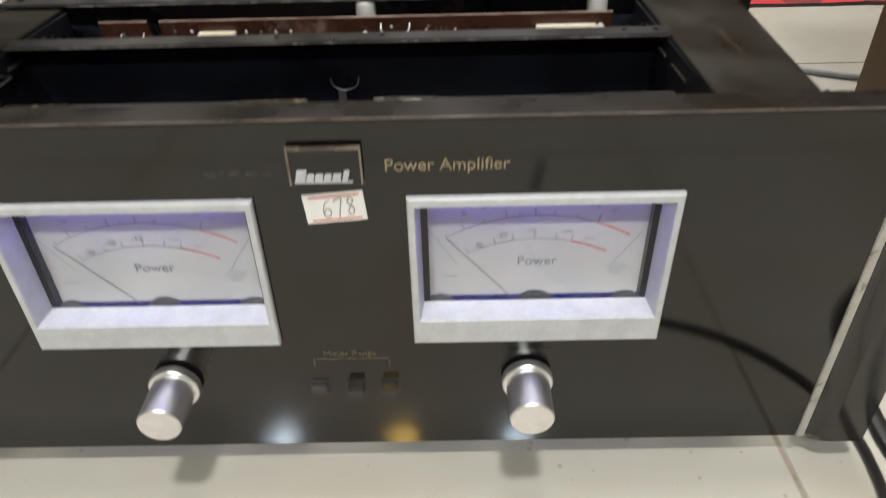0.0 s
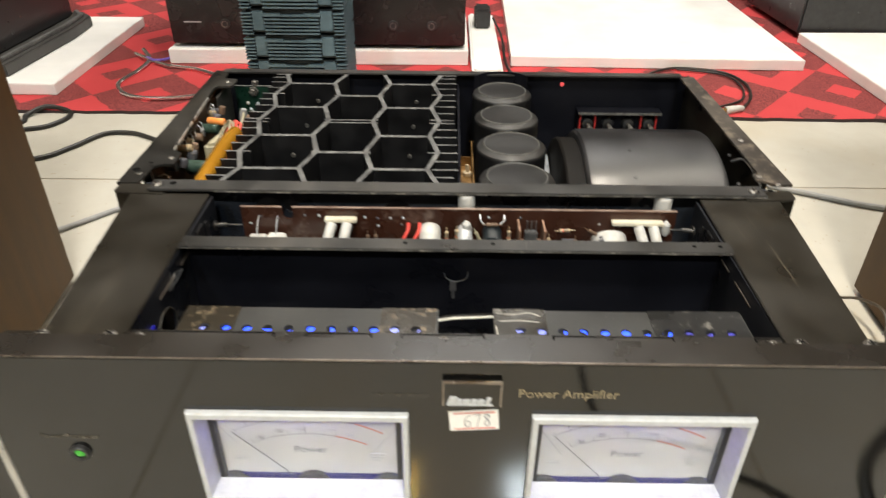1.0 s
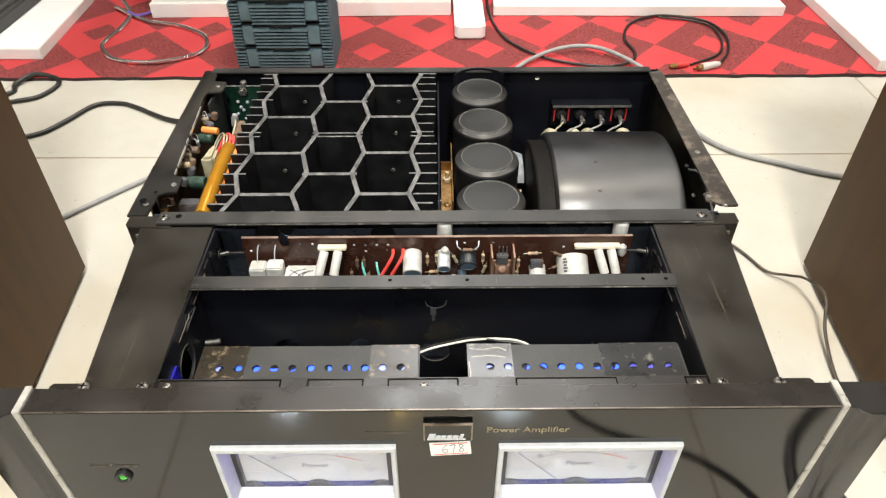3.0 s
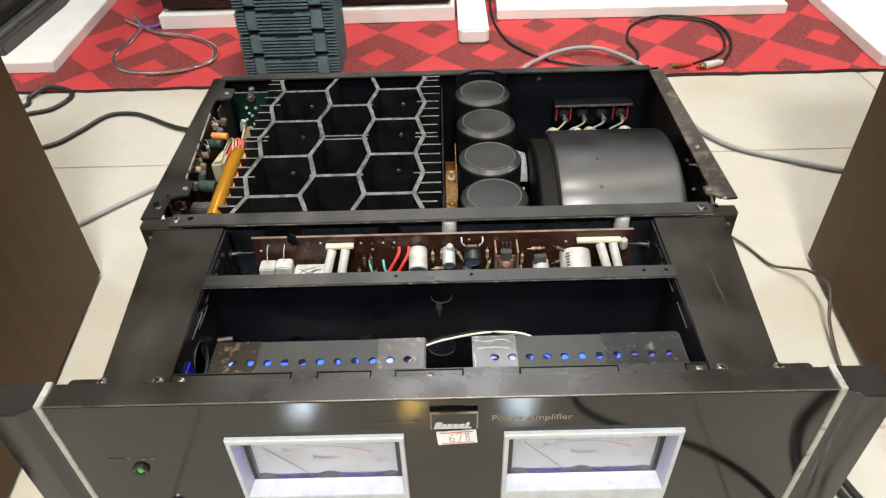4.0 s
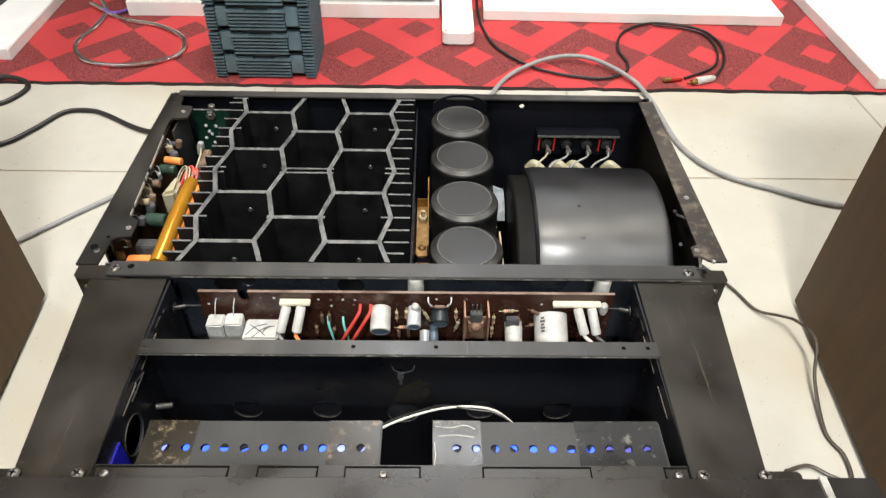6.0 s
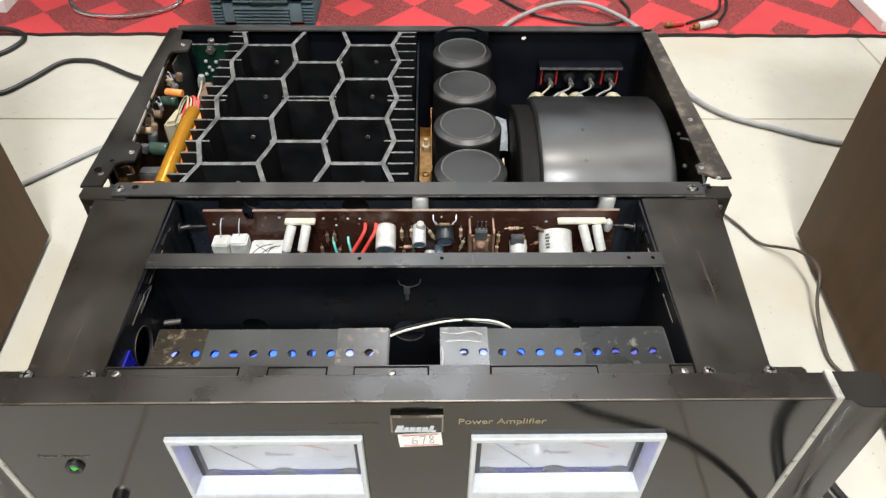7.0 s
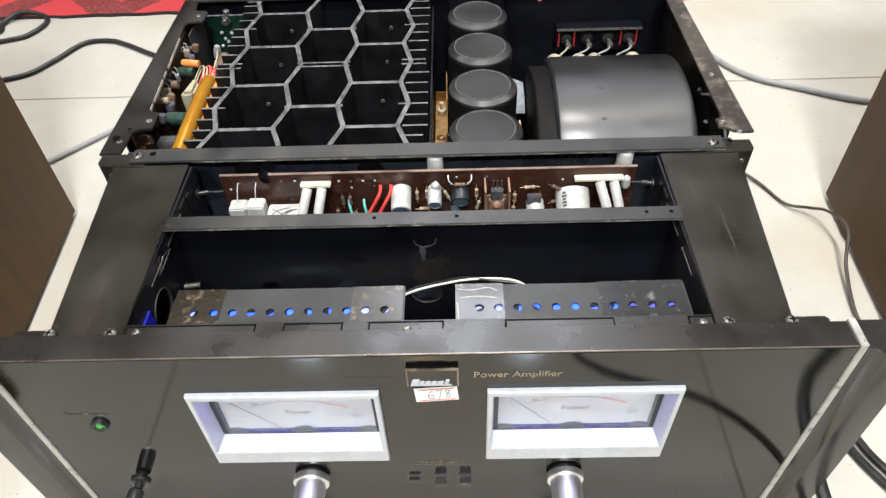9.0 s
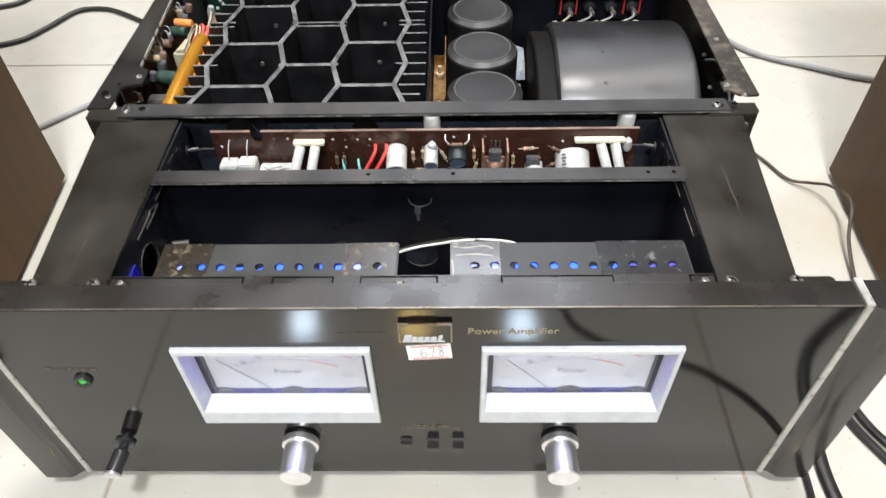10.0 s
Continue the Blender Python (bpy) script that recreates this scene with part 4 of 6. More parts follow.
# hooked clip on the divider
bm = bm_new()
tube(bm, [(-0.0055, 0.1058, 0.1445), (-0.0040, 0.1055, 0.1408), (0.0015, 0.1052, 0.1388), (0.0070, 0.1055, 0.1408), (0.0085, 0.1058, 0.1450)], 0.0004, 6)
box(bm, -0.0022, 0.0016, 0.1050, 0.1056, 0.1320, 0.1390, 0.0002)
box(bm, -0.0012, 0.0008, 0.1050, 0.1056, 0.1266, 0.1321, 0.0002)
part("clip", bm, "greyplate", chassis, "bent metal clip")
# junction rail and rear bay walls
bm = bm_new()
box(bm, -0.1930, 0.1960, 0.1600, 0.1735, DECK + 0.0010, DECK + 0.0028, 0.0004)
part("junction_rail", bm, "rail", chassis, "worn black rail across the middle")
bm = bm_new()
def jw(u, v, d):
    return Vector((u, 0.1735 + d, v))
holed(bm, -0.1990, 0.2040, 0.010, DECK - 0.0004, [(-0.1210, 0.1465, 0.0095), (-0.1070, 0.1500, 0.0050), (-0.0370, 0.1455, 0.0095)], jw, 0.0015)
part("middle_wall", bm, "bayplate", chassis, "black middle wall", smooth=0)
for sx in (-1, 1):
    # bracket plates beside the rail
    bm = bm_new()
    slab(bm, [(sx * x, y) for x, y in ((0.1830, 0.1575), (0.2120, 0.1590), (0.2150, 0.1620), (0.2150, 0.1715), (0.1830, 0.1715))], DECK - 0.0012, DECK + 0.0006, bev=0.0003)
    part("corner_bracket", bm, "deck", chassis)
    bm = bm_new()
    slab(bm, [(sx * x, y) for x, y in ((0.2040, 0.1600), (0.2150, 0.1625), (0.2150, 0.1640), (0.2040, 0.1640))], 0.128, DECK - 0.0014)
    part("corner_gusset", bm, "deck", chassis, smooth=0)
    for px, pz in ((0.2085, 0.1560), (0.2105, 0.1440)):
        bm = bm_new()
        screw_head(bm, (sx * px, 0.1606 + 0.227 * (px - 0.2040), pz), 0.0024, (0, -1, 0))
        part("screw", bm, "screw", chassis)
    bm = bm_new()
    a, b = sorted((sx * 0.2155, sx * 0.2170))
    box(bm, a, b, 0.1735, 0.2060, 0.008, 0.1360)
    box(bm, a, b, 0.2060, 0.4012, 0.008, DECK)
    part("rear_side_wall", bm, "deck", chassis, smooth=0)
    bm = bm_new()
    if sx < 0:
        o = [(0.2175, 0.1718), (0.2032, 0.1718), (0.2022, 0.1960), (0.1985, 0.1990), (0.1900, 0.2000), (0.1905, 0.2180), (0.1985, 0.2230), (0.2070, 0.3480), (0.2055, 0.3545), (0.1945, 0.3560), (0.1928, 0.3580), (0.1928, 0.3735), (0.1945, 0.3755), (0.2045, 0.3770), (0.2060, 0.3920), (0.2190, 0.3990)]
    else:
        o = [(0.2205, 0.1800), (0.2120, 0.1795), (0.2075, 0.1810), (0.2035, 0.1850), (0.1990, 0.1860), (0.1990, 0.1945), (0.2040, 0.1970), (0.2060, 0.3800), (0.2060, 0.3920), (0.2190, 0.3940)]
    slab(bm, [(sx * x, y) for x, y in o], DECK - 0.0010, DECK + 0.0010, bev=0.0003)
    part("side_flange", bm, "flange" if sx < 0 else "rust", chassis, "worn black side flange")
    for px, py in (((0.1945, 0.2090), (0.1990, 0.3660), (0.2080, 0.1850)) if sx < 0 else ((0.2020, 0.1905), (0.2110, 0.2500), (0.2100, 0.1790))):
        bm = bm_new()
        lathe(bm, [(0.0, 0.0004), (0.0010, 0.0004), (0.0018, 0.0007), (0.0022, 0.0002)], (sx * px, py, DECK + 0.0010), (0, 0, 1), 12)
        part("rivet", bm, "screw", chassis)
bm = bm_new()
holed(bm, -0.2155, 0.2155, 0.010, DECK - 0.001, [(0.1010, 0.1560, 0.0022), (-0.130, 0.060, 0.006)], lambda u, v, d: Vector((u, 0.4000 + d, v)), 0.0015)
part("rear_wall", bm, "inner", chassis, "black rear wall", smooth=0)
bm = bm_new()
box(bm, -0.2120, 0.2090, 0.3935, 0.4030, DECK - 0.0004, DECK + 0.0012, 0.0003)
part("rear_rail", bm, "rail", chassis, "worn black rear rail")
bm = bm_new()
box(bm, -0.2150, 0.2150, 0.0240, 0.4000, 0.006, 0.0085)
part("bottom_plate", bm, "inner", chassis, "black bottom plate", smooth=0)
for fx in (-0.17, 0.17):
    for fy in (0.05, 0.36):
        bm = bm_new()
        lathe(bm, [(0.0, FLOOR), (0.014, FLOOR), (0.016, FLOOR + 0.002), (0.016, 0.006)], (fx, fy, 0), (0, 0, 1), 20)
        part("foot", bm, "plastic", amp, "round black foot")

for hx, hy, hr in ((-0.2100, 0.1870, 0.0026), (-0.2040, 0.1970, 0.0014), (-0.1870, 0.1660, 0.0022), (-0.1790, 0.1680, 0.0022), (0.1905, 0.1655, 0.0022), (0.2000, 0.1670, 0.0018)):
    bm = bm_new()
    lathe(bm, [(0.0, 0.0), (hr, 0.0)], (hx, hy, DECK + 0.0031), (0, 0, 1), 16)
    part("bolt_hole", bm, "hole", chassis, smooth=0)

# ---- lamp strips over the meters ----
for x0, x1, hx, pale, half in ((-0.1365, -0.0080, [-0.124 + 0.0105 * i for i in range(11)], (0, 9, 10), {0: 250, 3: 0, 4: 30, 6: 90, 7: 100, 10: 60}), (0.0205, 0.1470, [0.0330 + 0.0104 * i for i in range(11)], (0, 1, 8, 9, 10), {0: 200, 2: 80, 3: 140, 6: 10, 7: 60, 8: 180, 9: 30, 10: 200})):
    strip = part("lamp_strip", bm_new(), "tape", amp)
    bm = bm_new()
    holed(bm, x0, x1, 0.0305, 0.0600, [(h, 0.0433, 0.0024) for h in hx], lambda u, v, d: Vector((u, v, 0.1530 - d)), 0.0008, 16)
    part("strip_cover", bm, "tape", strip, "black taped strip with a row of holes", smooth=0)
    for i, h in enumerate(hx):
        bm = bm_new()
        r = 0.0023
        lathe(bm, [(0.0, 0.0), (r, 0.0), (r, -0.001)], (h + (0.0007 if i % 3 else -0.0004), 0.0433 + (0.0006 if i % 2 else -0.0002), 0.1518), (0, 0, 1), 14)
        lit = part("blue_lamp", bm, "leddim" if x0 > 0 and i > 7 else "ledpale" if i in pale else "led", strip, smooth=0)
        # Half-lit lamps: the dark half is laid on as a half-disc.
        if i in half:
            bm = bm_new()
            a0 = half[i]
            hx0, hy0 = h + (0.0007 if i % 3 else -0.0004), 0.0433 + (0.0006 if i % 2 else -0.0002)
            rim = [(hx0 + r * math.cos(radians(a0 + 18 * k)), hy0 + r * math.sin(radians(a0 + 18 * k))) for k in range(11)]
            slab(bm, rim, 0.1519, 0.1523)
            part("dark_half", bm, "inner", lit, "dark half-disc that makes the lamp look half lit", smooth=0)
    for u0, u1, tp in ((x0 - 0.0006, x0 + (0.0270 if x0 < 0 else 0.0260), "tapegloss" if x0 < 0 else "tapeclear"), (x1 - (0.0290 if x0 < 0 else 0.0480), x1 - 0.0010, "tapegloss" if x0 < 0 else "tapedark")):
        bm = bm_new()
        inside = [(h, 0.0433, 0.0026) for h in hx if u0 + 0.003 < h < u1 - 0.003]
        holed(bm, u0, u1, 0.0300, 0.0604, inside, lambda u, v, d: Vector((u, v + 0.0003 * math.sin(u * 700), 0.1534 - d)), 0.0003, 16)
        part("clear_tape", bm, tp, strip, "glossy worn tape" if tp != "tapedark" else "thick black tape", smooth=0)
    if x0 > 0:
        for pts in ([(0.0212, 0.0570), (0.0290, 0.0560), (0.0380, 0.0575), (0.0435, 0.0550)], [(0.0225, 0.0505), (0.0330, 0.0512), (0.0430, 0.0500)], [(0.0208, 0.0330), (0.0214, 0.0390), (0.0209, 0.0470)]):
            bm = bm_new()
            tube(bm, [(x, y, 0.1533) for x, y in pts], 0.00025, 6, 6, flat=1.8)
            part("tape_crease", bm, "crease", strip, "white crease in the tape")
    # front board that carries the lamps
    bm = bm_new()
    box(bm, x0 + 0.004, x1 - 0.004, 0.0330, 0.0560, 0.1440, 0.1500)
    part("lamp_board", bm, "inner", strip, smooth=0)
# Emissive plate in place of the blue glow that falls on this wall.
bm = bm_new()
box(bm, -0.1519, -0.1508, 0.0260, 0.0480, 0.1120, 0.1500)
part("wall_glow", bm, "endled", amp, "glowing plate standing in for blue light on the wall", smooth=0)
for off, mt in ((0.0, "whitewire"), (0.0020, "cable")):
    bm = bm_new()
    tube(bm, [(-0.0120, 0.0590 + off, 0.1455), (-0.0010, 0.0690 + off, 0.1400), (0.0120, 0.0790 + off, 0.1330), (0.0260, 0.0865 + off, 0.1280), (0.0430, 0.0900 - off, 0.1250), (0.0580, 0.0880 - off, 0.1240), (0.0690, 0.0800, 0.1220), (0.0770, 0.0700, 0.1180)], 0.00075, 8)
    part("lead", bm, mt, amp, "thin wire across the bay")

# ---- heat sink ----
sink = part("heat_sink", bm_new(), "sink", amp)
YA, YB = (0.3680, 0.3110, 0.2535, 0.1975), (0.3380, 0.2815, 0.2240)
ZX = [(-0.1450, -0.1515), (-0.1045, -0.0975), (-0.0560, -0.0625), (-0.0180, -0.0115)]
ST, SB = 0.1660, 0.030
W = 0.0018


def fin(bm, p, q, w=W):
    p, q = Vector((*p, 0)), Vector((*q, 0))
    d = (q - p).normalized()
    n = Vector((-d.y, d.x, 0)) * w
    lows = [bm.verts.new((v.x, v.y, SB)) for v in (p - n, q - n, q + n, p + n)]
    tops = [bm.verts.new((v.x, v.y, ST - 0.0005)) for v in (p - n, q - n, q + n, p + n)]
    bm.faces.new(tops).material_index = 1
    for i in range(4):
        bm.faces.new((lows[i], lows[(i + 1) % 4], tops[(i + 1) % 4], tops[i]))


nodes = sorted([(y, 0) for y in YA] + [(y, 1) for y in YB] + [(0.3920, 1), (0.1765, 1)])
for za in ZX:
    bm = bm_new()
    line = []
    for (y0, k0), (y1, k1) in zip(nodes, nodes[1:]):
        line += [(za[k0], y0), (za[k0], y0 + 0.0010), (za[k1], y1 - 0.0010)]
    line.append((za[nodes[-1][1]], nodes[-1][0]))
    rows_ = [[bm.verts.new((x + s, y, z)) for s, z in ((-W, SB), (-W, ST), (W, ST), (W, SB))] for x, y in line]
    for p, q in zip(rows_, rows_[1:]):
        for i in range(3):
            bm.faces.new((p[i], p[i + 1], q[i + 1], q[i])).material_index = 1 if i == 1 else 0
    bm.faces.new(rows_[0])
    bm.faces.new(rows_[-1][::-1])
    bmesh.ops.recalc_face_normals(bm, faces=bm.faces[:])
    part("zigzag_wall", bm, ["sink", "sinktop"], sink, smooth=0)
for i, ys in ((0, YA), (1, YB), (2, YA)):
    for y in ys:
        bm = bm_new()
        k = 0 if i != 1 else 1
        xa, xb = ZX[i][k], ZX[i + 1][k]
        over = 0.0035 if i == 1 else 0.0
        if abs(y - 0.2815) < 1e-4:
            fin(bm, (xa - over, y - 0.0027), (xb + over, y - 0.0027), 0.0010)
            fin(bm, (xa - over, y + 0.0027), (xb + over, y + 0.0027), 0.0010)
        else:
            fin(bm, (xa - over, y), (xb + over, y))
        part("cross_fin", bm, ["sink", "sinktop"], sink, smooth=0)
        if i != 1:
            bm = bm_new()
            lathe(bm, [(0.0, 0.0014), (0.0016, 0.0012), (0.0020, 0.0)], ((xa + xb) / 2 + 0.004, y - 0.0014, 0.1500), (0, -1, 0), 12)
            part("screw", bm, "screw", sink)
ys = [0.3920, 0.3840, 0.3710, 0.3570, 0.3420, 0.3285, 0.3145, 0.2995, 0.2855, 0.2790, 0.2665, 0.2520, 0.2385, 0.2245, 0.2105, 0.1975, 0.1860]
for y in ys:
    for za, tip in ((ZX[0], -0.1630), (ZX[3], 0.0010)):
        tip += 0.0018 * math.sin(y * 900)
        bm = bm_new()
        s = 1 if tip > za[0] else -1
        base = (za[0] + za[1]) / 2 - (s * 0.004 if min(abs(y - b) for b in YB) < 0.006 else 0)
        fin(bm, (min(base, tip), y), (max(base, tip), y), 0.0009)
        part("comb_fin", bm, ["sink", "sinktop"], sink, smooth=0)
bm = bm_new()
box(bm, -0.165, 0.003, 0.1780, 0.3920, 0.0100, 0.0300)
part("sink_base", bm, "sink", sink, smooth=0)
bm = bm_new()
box(bm, 0.0035, 0.0050, 0.1780, 0.3960, 0.0100, 0.1560)
part("shield_plate", bm, "inner", amp, "black shield plate", smooth=0)

# ---- capacitors ----
for cy in (0.3700, 0.3125, 0.2550, 0.2000):
    can = part("capacitor", bm_new(), "can", amp)
    bm = bm_new()
    lathe(bm, [(0.0262, 0.012), (0.0262, 0.1545), (0.0262, 0.1560), (0.0259, 0.1566)], (0.0432, cy, 0), (0, 0, 1), 48)
    part("sleeve", bm, "can", can, "black shrink sleeve")
    bm = bm_new()
    lathe(bm, [(0.0259, 0.1566), (0.0254, 0.1576), (0.0214, 0.1596), (0.0204, 0.1601), (0.0100, 0.1602), (0.0, 0.1603)], (0.0432, cy, 0), (0, 0, 1), 48)
    lid = part("top", bm, "cantop", can, "dusty dark grey top", smooth=14)
    # The light caught by the ridge is put into a paler ring colour.
    bm = bm_new()
    lathe(bm, [(0.0201, 0.1600), (0.0204, 0.1607), (0.0209, 0.1607), (0.0213, 0.1596)], (0.0432, cy, 0), (0, 0, 1), 48)
    part("ridge", bm, "canring", lid, "raised ring, coloured pale as if catching light")
# curved clamp behind the far capacitor, standing over the rear rail
bm = bm_new()
arc_in = [(0.0432 + 0.0268 * math.cos(radians(a)), 0.3700 + 0.0268 * math.sin(radians(a))) for a in range(28, 153, 6)]
arc_out = [(0.0432 + 0.0278 * math.cos(radians(a)), 0.3700 + 0.0278 * math.sin(radians(a))) for a in range(152, 27, -6)]
slab(bm, arc_in + arc_out, 0.1000, 0.1685)
part("clamp_band", bm, "inner", amp, "curved black clamp band")
# brass angle beside the capacitors: two plates, an upright lip, stud and screw
bm = bm_new()
slab(bm, [(0.0062, 0.2300), (0.0080, 0.2272), (0.0140, 0.2272), (0.0160, 0.2300), (0.0160, 0.2890), (0.0062, 0.2890)], 0.1235, 0.1250, bev=0.0003)
bus = part("bus_bar", bm, "copper", amp, "dull brass angle plate")
bm = bm_new()
box(bm, 0.0150, 0.0160, 0.2290, 0.3180, 0.1250, 0.1345, 0.0002)
part("lip", bm, "copper", bus, "upright brass lip")
bm = bm_new()
box(bm, 0.0062, 0.0160, 0.2885, 0.2896, 0.1180, 0.1330, 0.0002)
part("end_fold", bm, "copper", bus)
bm = bm_new()
box(bm, 0.0060, 0.0160, 0.1780, 0.2255, 0.1190, 0.1205, 0.0003)
part("lower_plate", bm, "copper", bus, "dull brass lower plate")
bm = bm_new()
lathe(bm, [(0.0036, 0.1250), (0.0036, 0.1278), (0.0030, 0.1282), (0.0016, 0.1282), (0.0016, 0.1340), (0.0, 0.1344)], (0.0112, 0.2720, 0), (0, 0, 1), 6)
part("stud", bm, "tan", bus, "pale stud with a nut")
bm = bm_new()
screw_head(bm, (0.0110, 0.2370, 0.1254), 0.0030)
part("screw", bm, "copper", bus)

# ---- transformer ----
def drum_loft(bm, profile, at, power=2.1, n=96):
    """Lofts (half width, x) pairs with a rounded-square section along x."""
    rings = []
    for r, h in profile:
        ring = []
        for i in range(n):
            c, d = math.cos(2 * math.pi * i / n), math.sin(2 * math.pi * i / n)
            k = r / (abs(c) ** power + abs(d) ** power) ** (1 / power)
            ring.append(bm.verts.new((at[0] + h, at[1] + k * c, at[2] + k * d)))
        rings.append(ring)
    for a, b in zip(rings, rings[1:]):
        for i in range(n):
            bm.faces.new((a[i], a[(i + 1) % n], b[(i + 1) % n], b[i]))
    bm.faces.new(rings[0])
    bm.faces.new(rings[-1][::-1])
    bmesh.ops.recalc_face_normals(bm, faces=bm.faces[:])


tr = part("transformer", bm_new(), "trafo", amp)
bm = bm_new()
drum_loft(bm, [(0.080, 0.0), (0.0872, 0.0008), (0.0892, 0.0025), (0.0900, 0.0060), (0.0900, 0.030), (0.0900, 0.0960), (0.0898, 0.0990), (0.0889, 0.1008), (0.087, 0.1022), (0.080, 0.1029)], (0.0962, 0.2680, 0.0690))
part("drum", bm, "trafo", tr, "black drum housing with worn highlights")
bm = bm_new()
drum_loft(bm, [(0.0815, 0.0), (0.0838, 0.0006), (0.0848, 0.0020), (0.0848, 0.0150)], (0.0822, 0.2680, 0.0670))
part("end_bell", bm, "bell", tr, "dull rusty end bell")
for u, ang in ((0.131, 101), (0.131, 119), (0.204, 104), (0.204, 122), (0.150, 84)):
    bm = bm_new()
    a = radians(ang)
    n_ = Vector((0, math.cos(a), math.sin(a)))
    lathe(bm, [(0.0, 0.0005), (0.0014, 0.0004), (0.0019, -0.0004)], Vector((u, 0.2680, 0.0690)) + n_ * (0.0900 / (abs(n_.y) ** 2.1 + abs(n_.z) ** 2.1) ** (1 / 2.1)), n_, 12)
    part("rivet", bm, "plastic", tr)
bm = bm_new()
box(bm, 0.098, 0.202, 0.190, 0.346, 0.0085, 0.020, 0.002)
part("cradle", bm, "inner", tr, "black mounting cradle")

# terminal block behind the transformer
tb = part("terminal_block", bm_new(), "plastic", amp)
bm = bm_new()
box(bm, 0.1160, 0.1940, 0.3845, 0.3995, 0.1322, 0.1350, 0.0006)
box(bm, 0.1170, 0.1930, 0.3920, 0.3995, 0.1080, 0.1320, 0.0006)
part("hood", bm, "inner", tb, "black hood")
# One pale strip for the rubbed lip and the highlight on it.
bm = bm_new()
box(bm, 0.1165, 0.1935, 0.3841, 0.3846, 0.1326, 0.1349, 0.0001)
part("worn_highlight_edge", bm, "canring", tb, "rubbed front edge with a painted highlight line")
for i in range(4):
    u = 0.1265 + 0.0190 * i
    bm = bm_new()
    lathe(bm, [(0.0025, 0.0), (0.0062, 0.0), (0.0054, 0.004), (0.0050, 0.0055), (0.0030, 0.0060), (0.0, 0.0060)], (u, 0.3925, 0.1225), (0, -1, 0), 20)
    post = part("binding_post", bm, "plastic", tb)
    if i in (0, 3):
        bm = bm_new()
        box(bm, u - 0.0078, u - 0.0064, 0.3880, 0.3922, 0.1150, 0.1315, 0.0003)
        box(bm, u + 0.0064, u + 0.0078, 0.3880, 0.3922, 0.1150, 0.1315, 0.0003)
        part("red_surround", bm, "redplug", post, "red surround", smooth=0)
    bm = bm_new()
    rod(bm, (u, 0.386, 0.1225), (u + 0.001, 0.376, 0.1215), 0.0018, 10)
    box(bm, u - 0.0022, u + 0.0028, 0.3750, 0.3790, 0.1195, 0.1235, 0.0006)
    part("lug", bm, "screw", post, "soldered lug")
    bm = bm_new()
    ex = u - 0.012 if i else u - 0.006
    tube(bm, [(u, 0.376, 0.1215), (u - 0.004, 0.366, 0.1235), (ex - 0.006, 0.356, 0.1215), (ex - 0.012, 0.345, 0.112)], 0.0009, 8)
    part("lead", bm, "cream" if i == 0 else "greycable", tb)
for u in (0.1120, 0.1340, 0.1480, 0.1820):
    bm = bm_new()
    tube(bm, [(u - 0.005, 0.3620, 0.1130), (u, 0.3605, 0.1195), (u + 0.008, 0.3570, 0.1150)], 0.0040, 10)
    part("sleeve_end", bm, "cream", tb, "yellowed sleeve")
bm = bm_new()
tops = [(0.0722, 0.288, 0.1110), (0.0806, 0.290, 0.1095), (0.0809, 0.300, 0.1175), (0.0800, 0.315, 0.1240), (0.0712, 0.317, 0.1265), (0.0708, 0.301, 0.1190)]
upper = [bm.verts.new(p) for p in tops]
lower = [bm.verts.new((x, y + 0.0004, z - 0.0009)) for x, y, z in tops]
for ring in (upper, lower[::-1]):
    bm.faces.new((ring[0], ring[1], ring[2], ring[5]) if ring is upper else (ring[3], ring[4], ring[5], ring[0]))
    bm.faces.new((ring[5], ring[2], ring[3], ring[4]) if ring is upper else (ring[1], ring[2], ring[3], ring[0]))
for k in range(6):
    bm.faces.new((upper[k], lower[k], lower[(k + 1) % 6], upper[(k + 1) % 6]))
bmesh.ops.recalc_face_normals(bm, faces=bm.faces[:])
part("clear_sheet", bm, "sheet", amp, "milky plastic sheet beside the drum", smooth=0)
bm = bm_new()
box(bm, 0.0715, 0.0728, 0.205, 0.252, 0.070, 0.130, 0.0003)
part("card_strip", bm, "tan", amp, "tan card strip")
bm = bm_new()
tube(bm, [(0.2075, 0.1830, 0.150), (0.2080, 0.2000, 0.158), (0.2085, 0.2300, 0.160), (0.2080, 0.2500, 0.150)], 0.0009, 6)
part("lead", bm, "silvercap", amp)

# ---- driver board in the middle bay ----
board = part("driver_board", bm_new(), "pcb", amp)
BY = 0.1540


def upright(bm, outline, y0, y1):
    """A plate in the plane of the front, from an outline of (x, z)."""
    fr = [bm.verts.new((x, y0, z)) for x, z in outline]
    bk = [bm.verts.new((x, y1, z)) for x, z in outline]
    n = len(outline)
    bm.faces.new(fr)
    bm.faces.new(bk[::-1])
    for i in range(n):
        bm.faces.new((fr[i], bk[i], bk[(i + 1) % n], fr[(i + 1) % n]))
    bmesh.ops.recalc_face_normals(bm, faces=bm.faces[:])


